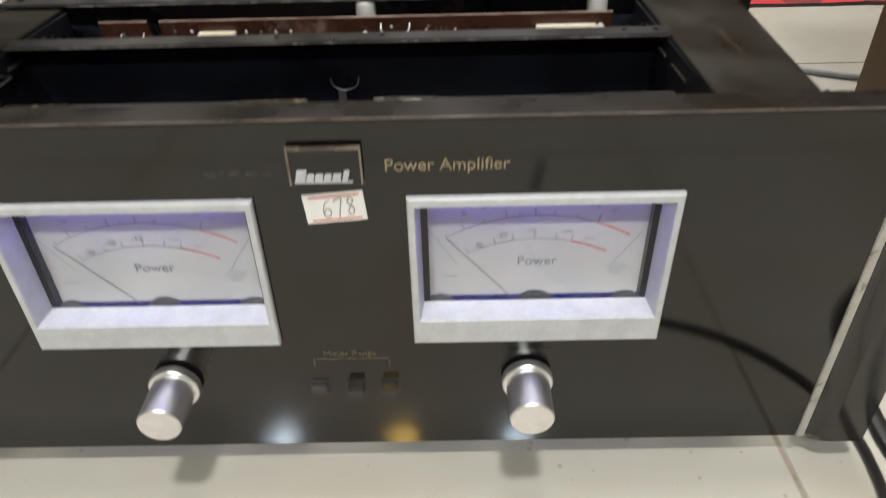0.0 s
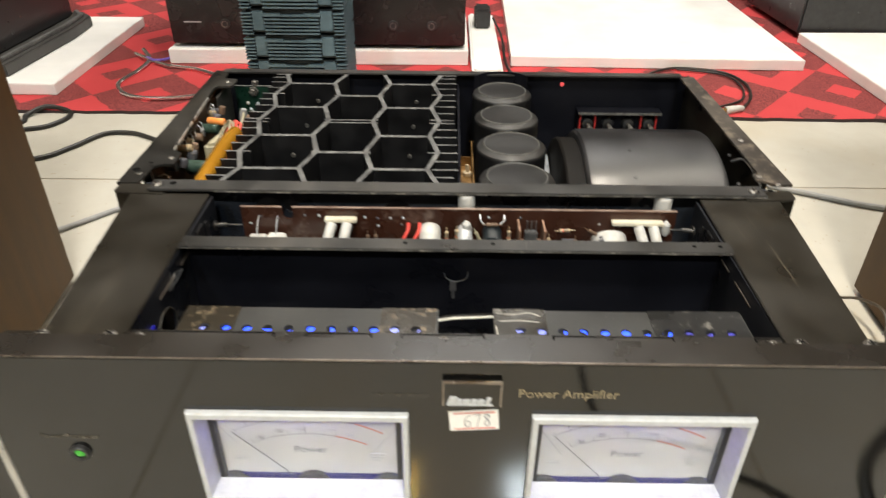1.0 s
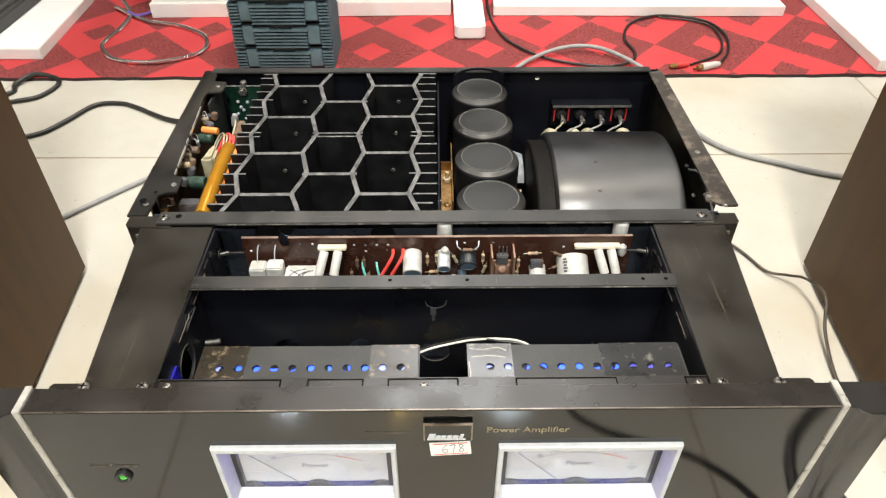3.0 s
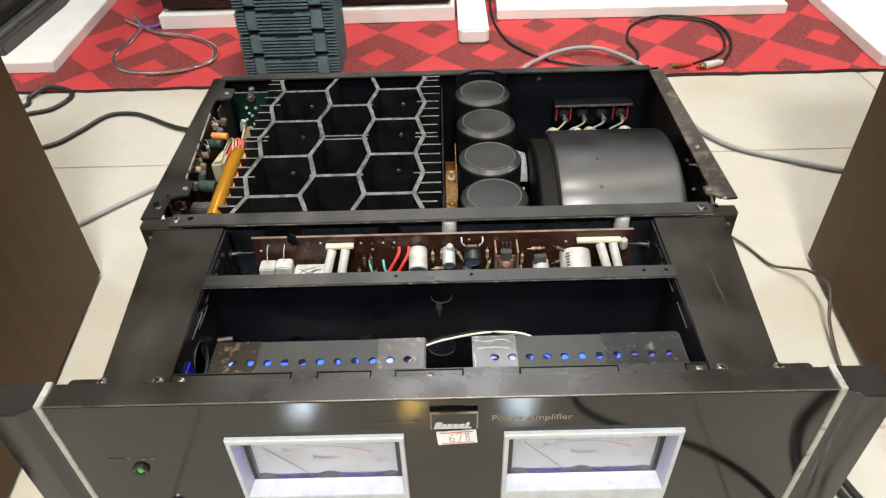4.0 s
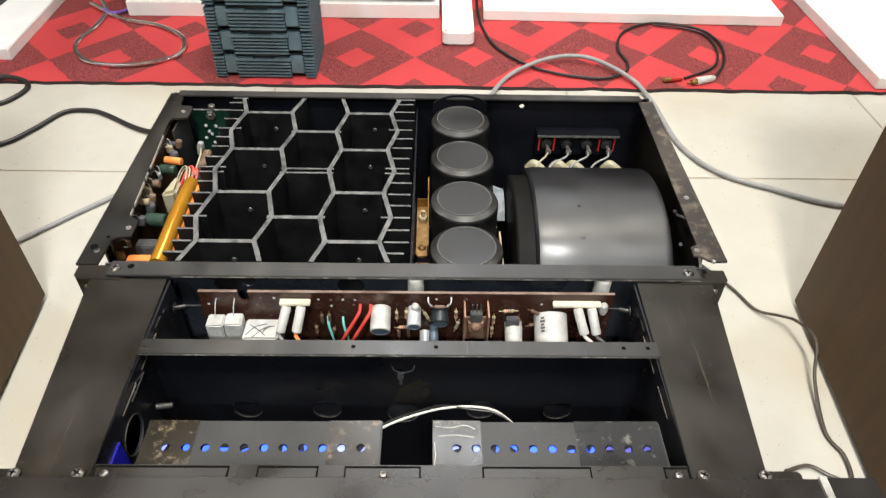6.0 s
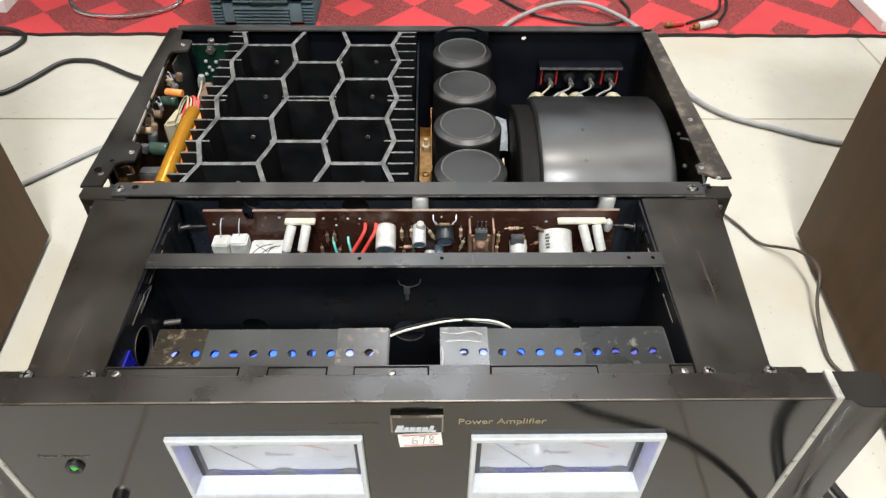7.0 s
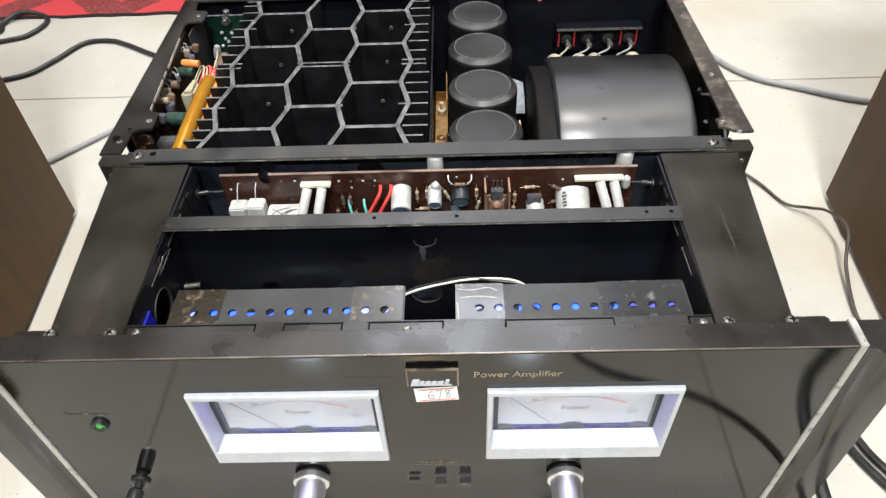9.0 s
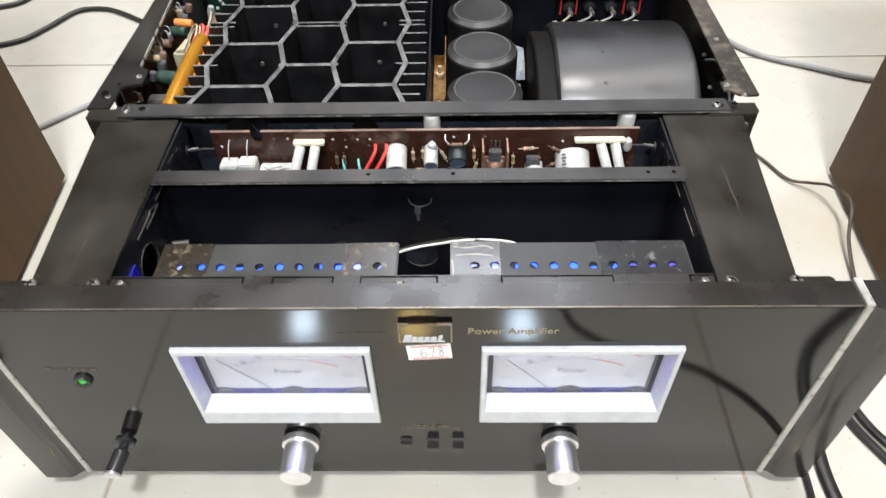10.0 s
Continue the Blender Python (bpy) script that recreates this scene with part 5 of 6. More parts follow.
bm = bm_new()
upright(bm, [(-0.1340, 0.100), (0.1395, 0.100), (0.1395, 0.1592), (-0.1018, 0.1592), (-0.1012, 0.1535), (-0.1030, 0.1512), (-0.1060, 0.1512), (-0.1076, 0.1535), (-0.1084, 0.1592), (-0.1340, 0.1592)], BY, BY + 0.0016)
part("board", bm, "pcb", board, "brown phenolic circuit board", smooth=0)
for k, (u, z) in enumerate([(-0.0940, 0.1540), (-0.0850, 0.1540), (-0.0560, 0.1530), (-0.0480, 0.1525), (-0.0400, 0.1528), (-0.0320, 0.1528), (-0.0330, 0.1480), (-0.0480, 0.1470), (0.0220, 0.1540), (0.0420, 0.1540), (0.0920, 0.1500), (-0.1290, 0.1480), (-0.1220, 0.1530)]):
    bm = bm_new()
    lathe(bm, [(0.0, 0.0006), (0.0006, 0.0004), (0.0010, 0.0)], (u, BY - 0.0001, z), (0, -1, 0), 10)
    part("solder_dot", bm, "silvercap" if k % 3 else "ink", board)
bm = bm_new()
box(bm, -0.1340, -0.1085, BY - 0.0002, BY + 0.0018, 0.1592, 0.1597)
box(bm, -0.1017, 0.1395, BY - 0.0002, BY + 0.0018, 0.1592, 0.1597)
part("board_edge", bm, "pcbedge", board, smooth=0)
for i, u in enumerate((-0.1290, -0.1170)):
    bm = bm_new()
    box(bm, u, u + 0.0112, BY - 0.0150, BY - 0.0040, 0.1080, 0.1430 + 0.001 * i, 0.0009)
    blk = part("ceramic_resistor", bm, "white", board, "white ceramic block resistor")
    bm = bm_new()
    tube(bm, [(u + 0.005, BY - 0.0080, 0.1425), (u + 0.0055, BY - 0.0040, 0.1500), (u + 0.006, BY, 0.1535)], 0.0004, 6)
    part("lead", bm, "silvercap", blk)
    bm = bm_new()
    for k in range(3):
        box(bm, u + 0.002 + 0.0026 * k, u + 0.0036 + 0.0026 * k, BY - 0.0153, BY - 0.0149, 0.1200, 0.1265)
    part("print", bm, "ink", blk, "illegible print", smooth=0)
bm = bm_new()
box(bm, -0.1050, -0.0820, BY - 0.0210, BY - 0.0030, 0.1050, 0.1375, 0.0012)
rel = part("relay", bm, "white", board, "white relay case")
bm = bm_new()
tube(bm, [(-0.1035, BY - 0.0212, 0.1290), (-0.098, BY - 0.0213, 0.1340), (-0.094, BY - 0.0212, 0.1310), (-0.092, BY - 0.0150, 0.1378), (-0.088, BY - 0.0100, 0.1378)], 0.0004, 6)
part("lead", bm, "ink", rel)
for pts in ([(-0.1030, -0.0180), (-0.0980, -0.0110), (-0.0905, -0.0080)], [(-0.1015, -0.0090), (-0.0960, -0.0130), (-0.0900, -0.0185)], [(-0.0985, -0.0200), (-0.0920, -0.0120), (-0.0850, -0.0100)]):
    bm = bm_new()
    tube(bm, [(x, BY + y, 0.1377) for x, y in pts], 0.00030, 6, 4)
    part("wire", bm, "ink", rel, "thin dark wire on the lid")


def pair_plugs(ux, span, wires, lean, at):
    bm = bm_new()
    box(bm, ux, ux + span, BY - 0.0050, BY, 0.1514, 0.1540, 0.0005)
    head = part("connector", bm, "ivory", board, "ivory wire header")
    for k in range(2):
        bm = bm_new()
        u = ux + at[k]
        lean_k = lean * (1.0 if k == 0 else 0.75)
        p, q = Vector((u, BY - 0.0058, 0.1522)), Vector((u + lean_k, BY - 0.0160, 0.1385))
        d = (q - p).normalized()
        lathe(bm, [(0.0, 0.0), (0.0027, 0.0), (0.0032, 0.0010), (0.0032, (q - p).length - 0.0003), (0.0030, (q - p).length), (0.0025, (q - p).length), (0.0024, (q - p).length - 0.0030), (0.0, (q - p).length - 0.0030)], p, d, 18)
        plug = part("plug", bm, "white", head, "white plug sleeve")
        bm = bm_new()
        lathe(bm, [(0.0, (q - p).length - 0.0028), (0.0024, (q - p).length - 0.0028)], p, d, 14)
        part("bore", bm, "hole", plug, "dark open end", smooth=0)
        bm = bm_new()
        tube(bm, [q - d * 0.0030, q + d * 0.0020, q + Vector((0.0020 if lean < 0 else 0.0045, -0.0050, -0.0030)), q + Vector((0.0050 if lean < 0 else 0.0120, -0.0070, -0.0120))], 0.0013, 8)
        part("lead", bm, wires[k], head)


pair_plugs(-0.0810, 0.0200, ("greycable", "orange"), -0.0045, (0.0050, 0.0145))
pair_plugs(0.0990, 0.0320, ("whitewire", "ink"), 0.0050, (0.0160, 0.0252))
for u, mt in ((-0.0490, "tealwire"), (-0.0390, "tealwire")):
    bm = bm_new()
    tube(bm, [(u - 0.002, BY - 0.001, 0.1375), (u - 0.001, BY - 0.006, 0.1340), (u + 0.002, BY - 0.010, 0.1220), (u + 0.003, BY - 0.010, 0.108)], 0.0009, 6)
    part("wire", bm, mt, board, "thin teal wire")
for u in (-0.0285, -0.0215):
    bm = bm_new()
    tube(bm, [(u, BY - 0.001, 0.1500), (u - 0.001, BY - 0.005, 0.1450), (u - 0.009, BY - 0.010, 0.1320), (u - 0.018, BY - 0.012, 0.1150)], 0.0012, 8)
    part("wire", bm, "redwire", board, "red wire")


def can_cap(u, z, r, length, mat, label="", ang=-18, y=BY):
    c = part("electrolytic", bm_new(), mat, board)
    d = Vector((0, -math.cos(radians(ang)), math.sin(radians(ang))))
    bm = bm_new()
    lathe(bm, [(0.0, 0), (r, 0), (r, length - 0.0006), (r * 0.9, length), (r * 0.84, length)], (u, y, z), d, 24)
    part("sleeve", bm, mat, c, label)
    bm = bm_new()
    lathe(bm, [(r * 0.84, length), (r * 0.8, length - 0.0004), (0.0, length - 0.0003)], (u, y, z), d, 24)
    part("end", bm, "greycap", c)


def up_cap(u, y, z0, z1, r, mat, topmat, label):
    c = part("electrolytic", bm_new(), mat, board)
    bm = bm_new()
    lathe(bm, [(r, z0), (r, z1 - 0.0020), (r * 0.95, z1 - 0.0008), (r * 0.82, z1)], (u, y, 0), (0, 0, 1), 28)
    part("sleeve", bm, mat, c, label)
    bm = bm_new()
    lathe(bm, [(r * 0.82, z1), (r * 0.5, z1 + 0.0004), (0.0, z1 + 0.0006)], (u, y, 0), (0, 0, 1), 28)
    part("top", bm, topmat, c)


can_cap(-0.0150, 0.1450, 0.0067, 0.0170, "white", "silver-white electrolytic", -20)
can_cap(0.0072, 0.1455, 0.0046, 0.0140, "silvercap", "small silver electrolytic", -18)
can_cap(0.0243, 0.1445, 0.0060, 0.0110, "tealdark", "dark blue-grey coil", -20)
can_cap(0.0205, 0.1280, 0.0030, 0.0120, "greycap", "", -20)
can_cap(0.0745, 0.1320, 0.0060, 0.0165, "white", "white electrolytic with a silver end", -28)
can_cap(0.0145, 0.1220, 0.0040, 0.0120, "silvercap", "", -25)
can_cap(0.0990, 0.1395, 0.0112, 0.0290, "white", "large white electrolytic", -30)
d_ = Vector((0, -math.cos(radians(-30)), math.sin(radians(-30))))
bm = bm_new()
for k, (along, w) in enumerate(((0.0040, 0.0012), (0.0062, 0.0017), (0.0084, 0.0011), (0.0106, 0.0016), (0.0128, 0.0013))):
    n_ = (Vector((0, d_.z, -d_.y)) * 0.80 + Vector((-0.60, 0, 0))).normalized()
    p_ = Vector((0.0990, BY, 0.1395)) + d_ * along + n_ * 0.01125
    side_ = n_.cross(d_).normalized()
    quad = [p_ + side_ * sa * w + d_ * sb * 0.0007 for sa, sb in ((-1, -1), (1, -1), (1, 1), (-1, 1))]
    lows = [bm.verts.new(v - n_ * 0.0002) for v in quad]
    tops = [bm.verts.new(v + n_ * 0.0001) for v in quad]
    bm.faces.new(tops)
    for i in range(4):
        bm.faces.new((lows[i], lows[(i + 1) % 4], tops[(i + 1) % 4], tops[i]))
bmesh.ops.recalc_face_normals(bm, faces=bm.faces[:])
part("print", bm, "ink", board, "illegible dark print", smooth=0)
for u in (0.0080, 0.1330):
    up_cap(u, 0.1640, 0.120, 0.1656, 0.0055, "white", "silvercap", "silver electrolytic behind the board")
    bm = bm_new()
    lathe(bm, [(0.0, 0.0), (0.0022, 0.001), (0.0032, 0.004), (0.0026, 0.0085), (0.0008, 0.0105), (0.0, 0.0105)], (u, BY - 0.0030, 0.1425 if u < 0.1 else 0.1440), (0, 0, 1), 14)
    part("bead", bm, "white", board, "white bead capacitor")
for off, mt in ((0.0, "goldtube"), (0.0022, "whitewire"), (-0.0022, "ink")):
    bm = bm_new()
    tube(bm, [(0.1190 + off, BY - 0.0165, 0.1280), (0.1240 + off, BY - 0.0210, 0.1290), (0.1310, BY - 0.0230 + off, 0.1270), (0.1390, BY - 0.0220 + off, 0.1200)], 0.0011, 8)
    part("wire", bm, mt, board)
# flat heat-sinked transistor
bm = bm_new()
box(bm, 0.0400, 0.0412, BY - 0.0150, BY, 0.1180, 0.1530)
box(bm, 0.0555, 0.0567, BY - 0.0150, BY, 0.1180, 0.1530)
box(bm, 0.0400, 0.0567, BY - 0.0032, BY - 0.0020, 0.1180, 0.1400)
hsk = part("clip_heat_sink", bm, "dullcopper", board, "copper-coloured folded heat sink", smooth=0)
bm = bm_new()
box(bm, 0.0445, 0.0525, BY - 0.0080, BY - 0.0033, 0.1400, 0.1480, 0.0006)
for k in range(3):
    box(bm, 0.0455 + 0.0027 * k, 0.0463 + 0.0027 * k, BY - 0.0060, BY - 0.0052, 0.1480, 0.1550)
part("transistor", bm, "greyplate", hsk, "dark grey transistor", smooth=0)
bm = bm_new()
box(bm, 0.0435, 0.0535, BY - 0.0075, BY - 0.0040, 0.1300, 0.1392, 0.0005)
screw_head(bm, (0.0485, BY - 0.0080, 0.1362), 0.0032, (0, -1, 0.5))
part("screw", bm, "dullcopper", hsk, "copper tab with a round screw")
bm = bm_new()
tube(bm, [(0.0165, BY, 0.1560), (0.0168, BY - 0.0030, 0.1535), (0.0190, BY - 0.0036, 0.1512)], 0.0005, 6)
part("lead", bm, "silvercap", board)
bm = bm_new()
tube(bm, [(0.0318, BY, 0.1560), (0.0314, BY - 0.0030, 0.1535), (0.0290, BY - 0.0036, 0.1512)], 0.0005, 6)
part("lead", bm, "silvercap", board)
# small resistors
rng = random.Random(7)
small = [(-0.0545, 0.139, 90, "brownres"), (-0.0495, 0.139, 90, "brownres"), (0.0020, 0.144, 90, "tan"), (-0.0045, 0.142, 90, "tan"), (0.0000, 0.131, 5, "tan"), (-0.0035, 0.124, 90, "brownres"), (0.0030, 0.124, 90, "brownres"), (0.0240, 0.1512, 0, "brownres"), (0.0350, 0.1430, 90, "tan"), (0.0360, 0.1330, 75, "cream"), (0.0605, 0.1380, 90, "tan"), (0.0600, 0.1270, 90, "tan"), (0.0700, 0.1475, 3, "tan"), (0.0770, 0.1380, 90, "brownres"), (0.0800, 0.1270, 90, "brownres"), (0.0880, 0.1460, -30, "brownres"), (0.0152, 0.1430, 115, "cream"), (0.0880, 0.1360, 25, "brownres"), (-0.0590, 0.128, 90, "brownres"), (-0.0480, 0.126, 70, "brownres")]
for u, z, ang, mt in small:
    d = Vector((math.cos(radians(ang)), 0, math.sin(radians(ang))))
    c = Vector((u, BY - 0.0032 - rng.random() * 0.002, z))
    L = 0.0034
    bm = bm_new()
    lathe(bm, [(0.0003, -L - 0.003), (0.0003, -L), (0.0010, -L), (0.00135, -L + 0.0008), (0.0011, -L + 0.0018), (0.0011, L - 0.0018), (0.00135, L - 0.0008), (0.0010, L), (0.0003, L), (0.0003, L + 0.003)], c, d, 10)
    res = part("resistor", bm, mt, board)
    if mt == "tan":
        for k, bmat in ((-0.0016, "redink"), (0.0, "brownres"), (0.0016, "ink")):
            bm = bm_new()
            lathe(bm, [(0.0012, k * 0.8 - 0.0003), (0.0012, k * 0.8 + 0.0003)], c, d, 10)
            part("band", bm, bmat, res)
bm = bm_new()
box(bm, 0.0690, 0.0775, BY - 0.0060, BY - 0.0015, 0.1335, 0.1405, 0.0005)
part("transistor", bm, "ink", board, "black transistor")
for sx in (-1, 1):
    bm = bm_new()
    rod(bm, (sx * 0.1512, 0.1500, 0.1480), (sx * 0.1440, 0.1525, 0.1475), 0.0015, 12)
    rod(bm, (sx * 0.1440, 0.1525, 0.1475), (sx * 0.1345, 0.1540, 0.1465), 0.0006, 8)
    lathe(bm, [(0.0015, 0.0), (0.0034, 0.0), (0.0034, 0.0007), (0.0015, 0.0007)], (sx * 0.1505, 0.1502, 0.1480), (-sx, 0, 0), 16)
    part("standoff", bm, "rail", board, "dark metal standoff with a washer")

# ---- amplifier board and sleeve on the sink's flank ----
flank = part("flank_board", bm_new(), "pcb", amp)
bm = bm_new()
box(bm, -0.2106, -0.2090, 0.2060, 0.3780, 0.0300, 0.1590)
part("board", bm, "flankpcb", flank, "brown circuit board on edge", smooth=0)
bm = bm_new()
box(bm, -0.2108, -0.2088, 0.2060, 0.3780, 0.1590, 0.1595)
part("board_edge", bm, "pcbedge", flank, smooth=0)
bm = bm_new()
holed(bm, -0.2000, -0.1560, 0.1080, 0.1560, [(-0.1830, 0.1500, 0.0016)], lambda u, v, d: Vector((u, 0.3860 + d, v)), 0.0014, 14)
gb = part("green_board", bm, "greenpcb", flank, "dark green board with solder dots", smooth=0)
bm = bm_new()
box(bm, -0.2000, -0.1560, 0.3856, 0.3878, 0.1560, 0.1564)
part("board_edge", bm, "sinktop", gb, smooth=0)
bm = bm_new()
lathe(bm, [(0.0, 0.0040), (0.0024, 0.0040), (0.0030, 0.0030), (0.0044, 0.0028), (0.0044, 0.0)], (-0.1830, 0.3858, 0.1515), (0, -1, 0), 6)
rod(bm, (-0.1820, 0.3890, 0.1500), (-0.1820, 0.3890, 0.1600), 0.0030, 12)
part("bolt", bm, "screw", gb, "plated bolt and nut")
for u, z in ((-0.1900, 0.140), (-0.1810, 0.1395), (-0.1780, 0.1330), (-0.1860, 0.1310), (-0.1920, 0.1270), (-0.1740, 0.1370), (-0.1850, 0.1220), (-0.1780, 0.1230), (-0.1700, 0.1410), (-0.1880, 0.1340), (-0.1660, 0.1330), (-0.1720, 0.1290)):
    bm = bm_new()
    lathe(bm, [(0.0, 0.0022), (0.0011, 0.0016), (0.0018, 0.0)], (u, 0.3858, z), (0, -1, 0.2), 10)
    part("solder_dot", bm, "silvercap", gb)
bm = bm_new()
tube(bm, [(-0.1700, 0.2750, 0.1570), (-0.1695, 0.2550, 0.1590), (-0.1685, 0.2200, 0.1600), (-0.1680, 0.1800, 0.1590)], 0.0056, 16)
slv = part("sleeve", bm, "goldtube", amp, "shiny amber-gold cable sleeve")
bm = bm_new()
tube(bm, [(-0.1655 + 0.0008 * (k % 2), 0.2740 - 0.0047 * k, 0.1545 + 0.0006 * (k % 3)) for k in range(21)], 0.0030, 10, 3)
part("inner_lead", bm, "orange", slv, "orange crimped lead")
for o_, mt in (((0.000, 0.001), "redwire"), ((-0.003, 0.0), "cream"), ((0.0025, -0.001), "redwire"), ((-0.005, 0.0015), "cream")):
    bm = bm_new()
    tube(bm, [(-0.1700 + o_[0], 0.2760, 0.1575 + o_[1]), (-0.1720 + o_[0], 0.2900, 0.1600 + o_[1]), (-0.1800 + o_[0], 0.2950 + o_[1], 0.1540), (-0.1890 + o_[0], 0.2850, 0.1380)], 0.0011 if mt == "redwire" else 0.0007, 8)
    part("wire", bm, mt, slv)
bm = bm_new()
slab(bm, [(-0.1965, 0.2720), (-0.1850, 0.2750), (-0.1855, 0.2950), (-0.1925, 0.2960)], 0.1240, 0.1480, bev=0.0025)
part("connector", bm, "cream", flank, "yellowed nylon connector")
bm = bm_new()
rod(bm, (-0.2040, 0.3150, 0.1510), (-0.1895, 0.3125, 0.1508), 0.0031, 16)
part("resistor", bm, "orange", flank, "orange resistor")
for a, b, r in (((-0.2060, 0.3060, 0.1480), (-0.1930, 0.3045, 0.1480), 0.0040), ((-0.2020, 0.2505, 0.1400), (-0.1865, 0.2490, 0.1400), 0.0054)):
    bm = bm_new()
    rod(bm, a, b, r, 16)
    part("capacitor", bm, "green", flank, "green capacitor")
bm = bm_new()
tube(bm, [(-0.1800, 0.3340, 0.1350), (-0.1790, 0.3330, 0.1500), (-0.1760, 0.3200, 0.1520), (-0.1780, 0.3020, 0.1450), (-0.1830, 0.2980, 0.1330)], 0.0008, 8)
part("wire", bm, "cream", flank)
bm = bm_new()
lathe(bm, [(0, 0.0), (0.0030, 0.001), (0.0034, 0.008), (0.0024, 0.012), (0, 0.013)], (-0.1830, 0.3400, 0.1400), (0.2, 0, 1), 14)
part("sleeve_end", bm, "greycable", flank, "grey rubber boot")
for y, z, w in ((0.3360, 0.1560, 0.0040), (0.3300, 0.1555, 0.0046), (0.2990, 0.1550, 0.0052), (0.2935, 0.1545, 0.0050), (0.2820, 0.1548, 0.0050), (0.2760, 0.1543, 0.0048), (0.2640, 0.1546, 0.0040)):
    bm = bm_new()
    tube(bm, [(-0.2088, y, z - 0.004), (-0.2075, y + 0.0006, z + 0.0006), (-0.2088 + w, y - 0.0010, z + 0.0010), (-0.2086 + w * 1.15, y - 0.0016, z - 0.0040)], 0.00040, 6, 5)
    part("bent_lead", bm, "silvercap", flank, "bent tinned lead")
for y, z, r, mt in ((0.3230, 0.1470, 0.0034, "ink"), (0.3390, 0.1480, 0.0030, "brownres"), (0.2570, 0.1440, 0.0036, "ink"), (0.2640, 0.1470, 0.0028, "brownres"), (0.2380, 0.1460, 0.0030, "ink")):
    bm = bm_new()
    lathe(bm, [(0.0, 0.0), (r, 0.0), (r, 0.0050), (r * 0.8, 0.0062), (0.0, 0.0064)], (-0.2000, y, z), (0.25, 0.1, 1), 14)
    part("transistor", bm, mt, flank, "small round dark component")
bm = bm_new()
lathe(bm, [(0, 0.0), (0.0065, 0.0), (0.0065, 0.016), (0.005, 0.018), (0, 0.018)], (-0.1690, 0.2960, 0.1320), (0, 0, 1), 18)
part("transistor", bm, "plastic", flank, "black round transistor")
bm = bm_new()
box(bm, -0.1765, -0.1700, 0.3080, 0.3330, 0.1300, 0.1500, 0.001)
part("insulator", bm, "brownres", flank, "tan insulating leaf")
bm = bm_new()
box(bm, -0.2000, -0.1740, 0.2160, 0.2260, 0.1300, 0.1420, 0.001)
part("trimmer", bm, "greyplate", flank, "grey metal trimmer")
bm = bm_new()
box(bm, -0.2030, -0.1760, 0.2030, 0.2110, 0.1280, 0.1400, 0.001)
part("trimmer", bm, "orange", flank, "orange trimmer")
for k, (y, z, mt) in enumerate([(0.2300, 0.1500, "plastic"), (0.2385, 0.1520, "brownres"), (0.2460, 0.1480, "plastic"), (0.2560, 0.1530, "tan"), (0.2650, 0.1500, "silvercap"), (0.2740, 0.1525, "tan"), (0.2830, 0.1500, "brownres"), (0.2920, 0.1535, "silvercap"), (0.3330, 0.1525, "tan"), (0.3400, 0.1500, "ink"), (0.2130, 0.1500, "brownres"), (0.2050, 0.1470, "copper")]):
    bm = bm_new()
    if k % 3 == 1:
        tube(bm, [(-0.2089, y, z), (-0.2040, y, z + 0.0020), (-0.2025, y + 0.002, z - 0.002), (-0.2030, y + 0.004, z - 0.008), (-0.2089, y + 0.005, z - 0.010)], 0.0005, 6)
        lead_ = part("lead", bm, "silvercap", flank)
        bm = bm_new()
        rod(bm, (-0.2026, y + 0.002, z - 0.001), (-0.2032, y + 0.0038, z - 0.0075), 0.0016, 10)
        part("resistor", bm, mt, lead_)
    elif k % 3 == 0:
        rod(bm, (-0.2090, y, z), (-0.2010 + 0.001 * (k % 4), y, z), 0.0036 - 0.0003 * (k % 5), 14)
        part("electrolytic", bm, mt, flank)
    else:
        box(bm, -0.2089, -0.2030, y - 0.0022, y + 0.0022, z - 0.006, z, 0.0006)
        part("transistor", bm, mt, flank)
bm = bm_new()
box(bm, -0.2045, -0.2032, 0.3440, 0.3840, 0.0900, 0.1600)
part("end_plate", bm, "rail", flank, "dull grey end plate", smooth=0)
# pale strips standing in for the slit of light along the flange
for y0, y1 in ((0.2240, 0.2310), (0.2350, 0.2640), (0.2680, 0.2760), (0.2820, 0.3280)):
    bm = bm_new()
    f0, f1 = (y0 - 0.223) / 0.127, (y1 - 0.223) / 0.127
    xa, xb = -0.1980 - 0.0085 * f0, -0.1980 - 0.0085 * f1
    slab(bm, [(xa, y0), (xb, y1), (xb - 0.0006, y1), (xa - 0.0006, y0)], DECK - 0.0012, DECK + 0.0011)
    part("pale_edge", bm, "trim", chassis, "pale strip standing in for a slit of light", smooth=0)

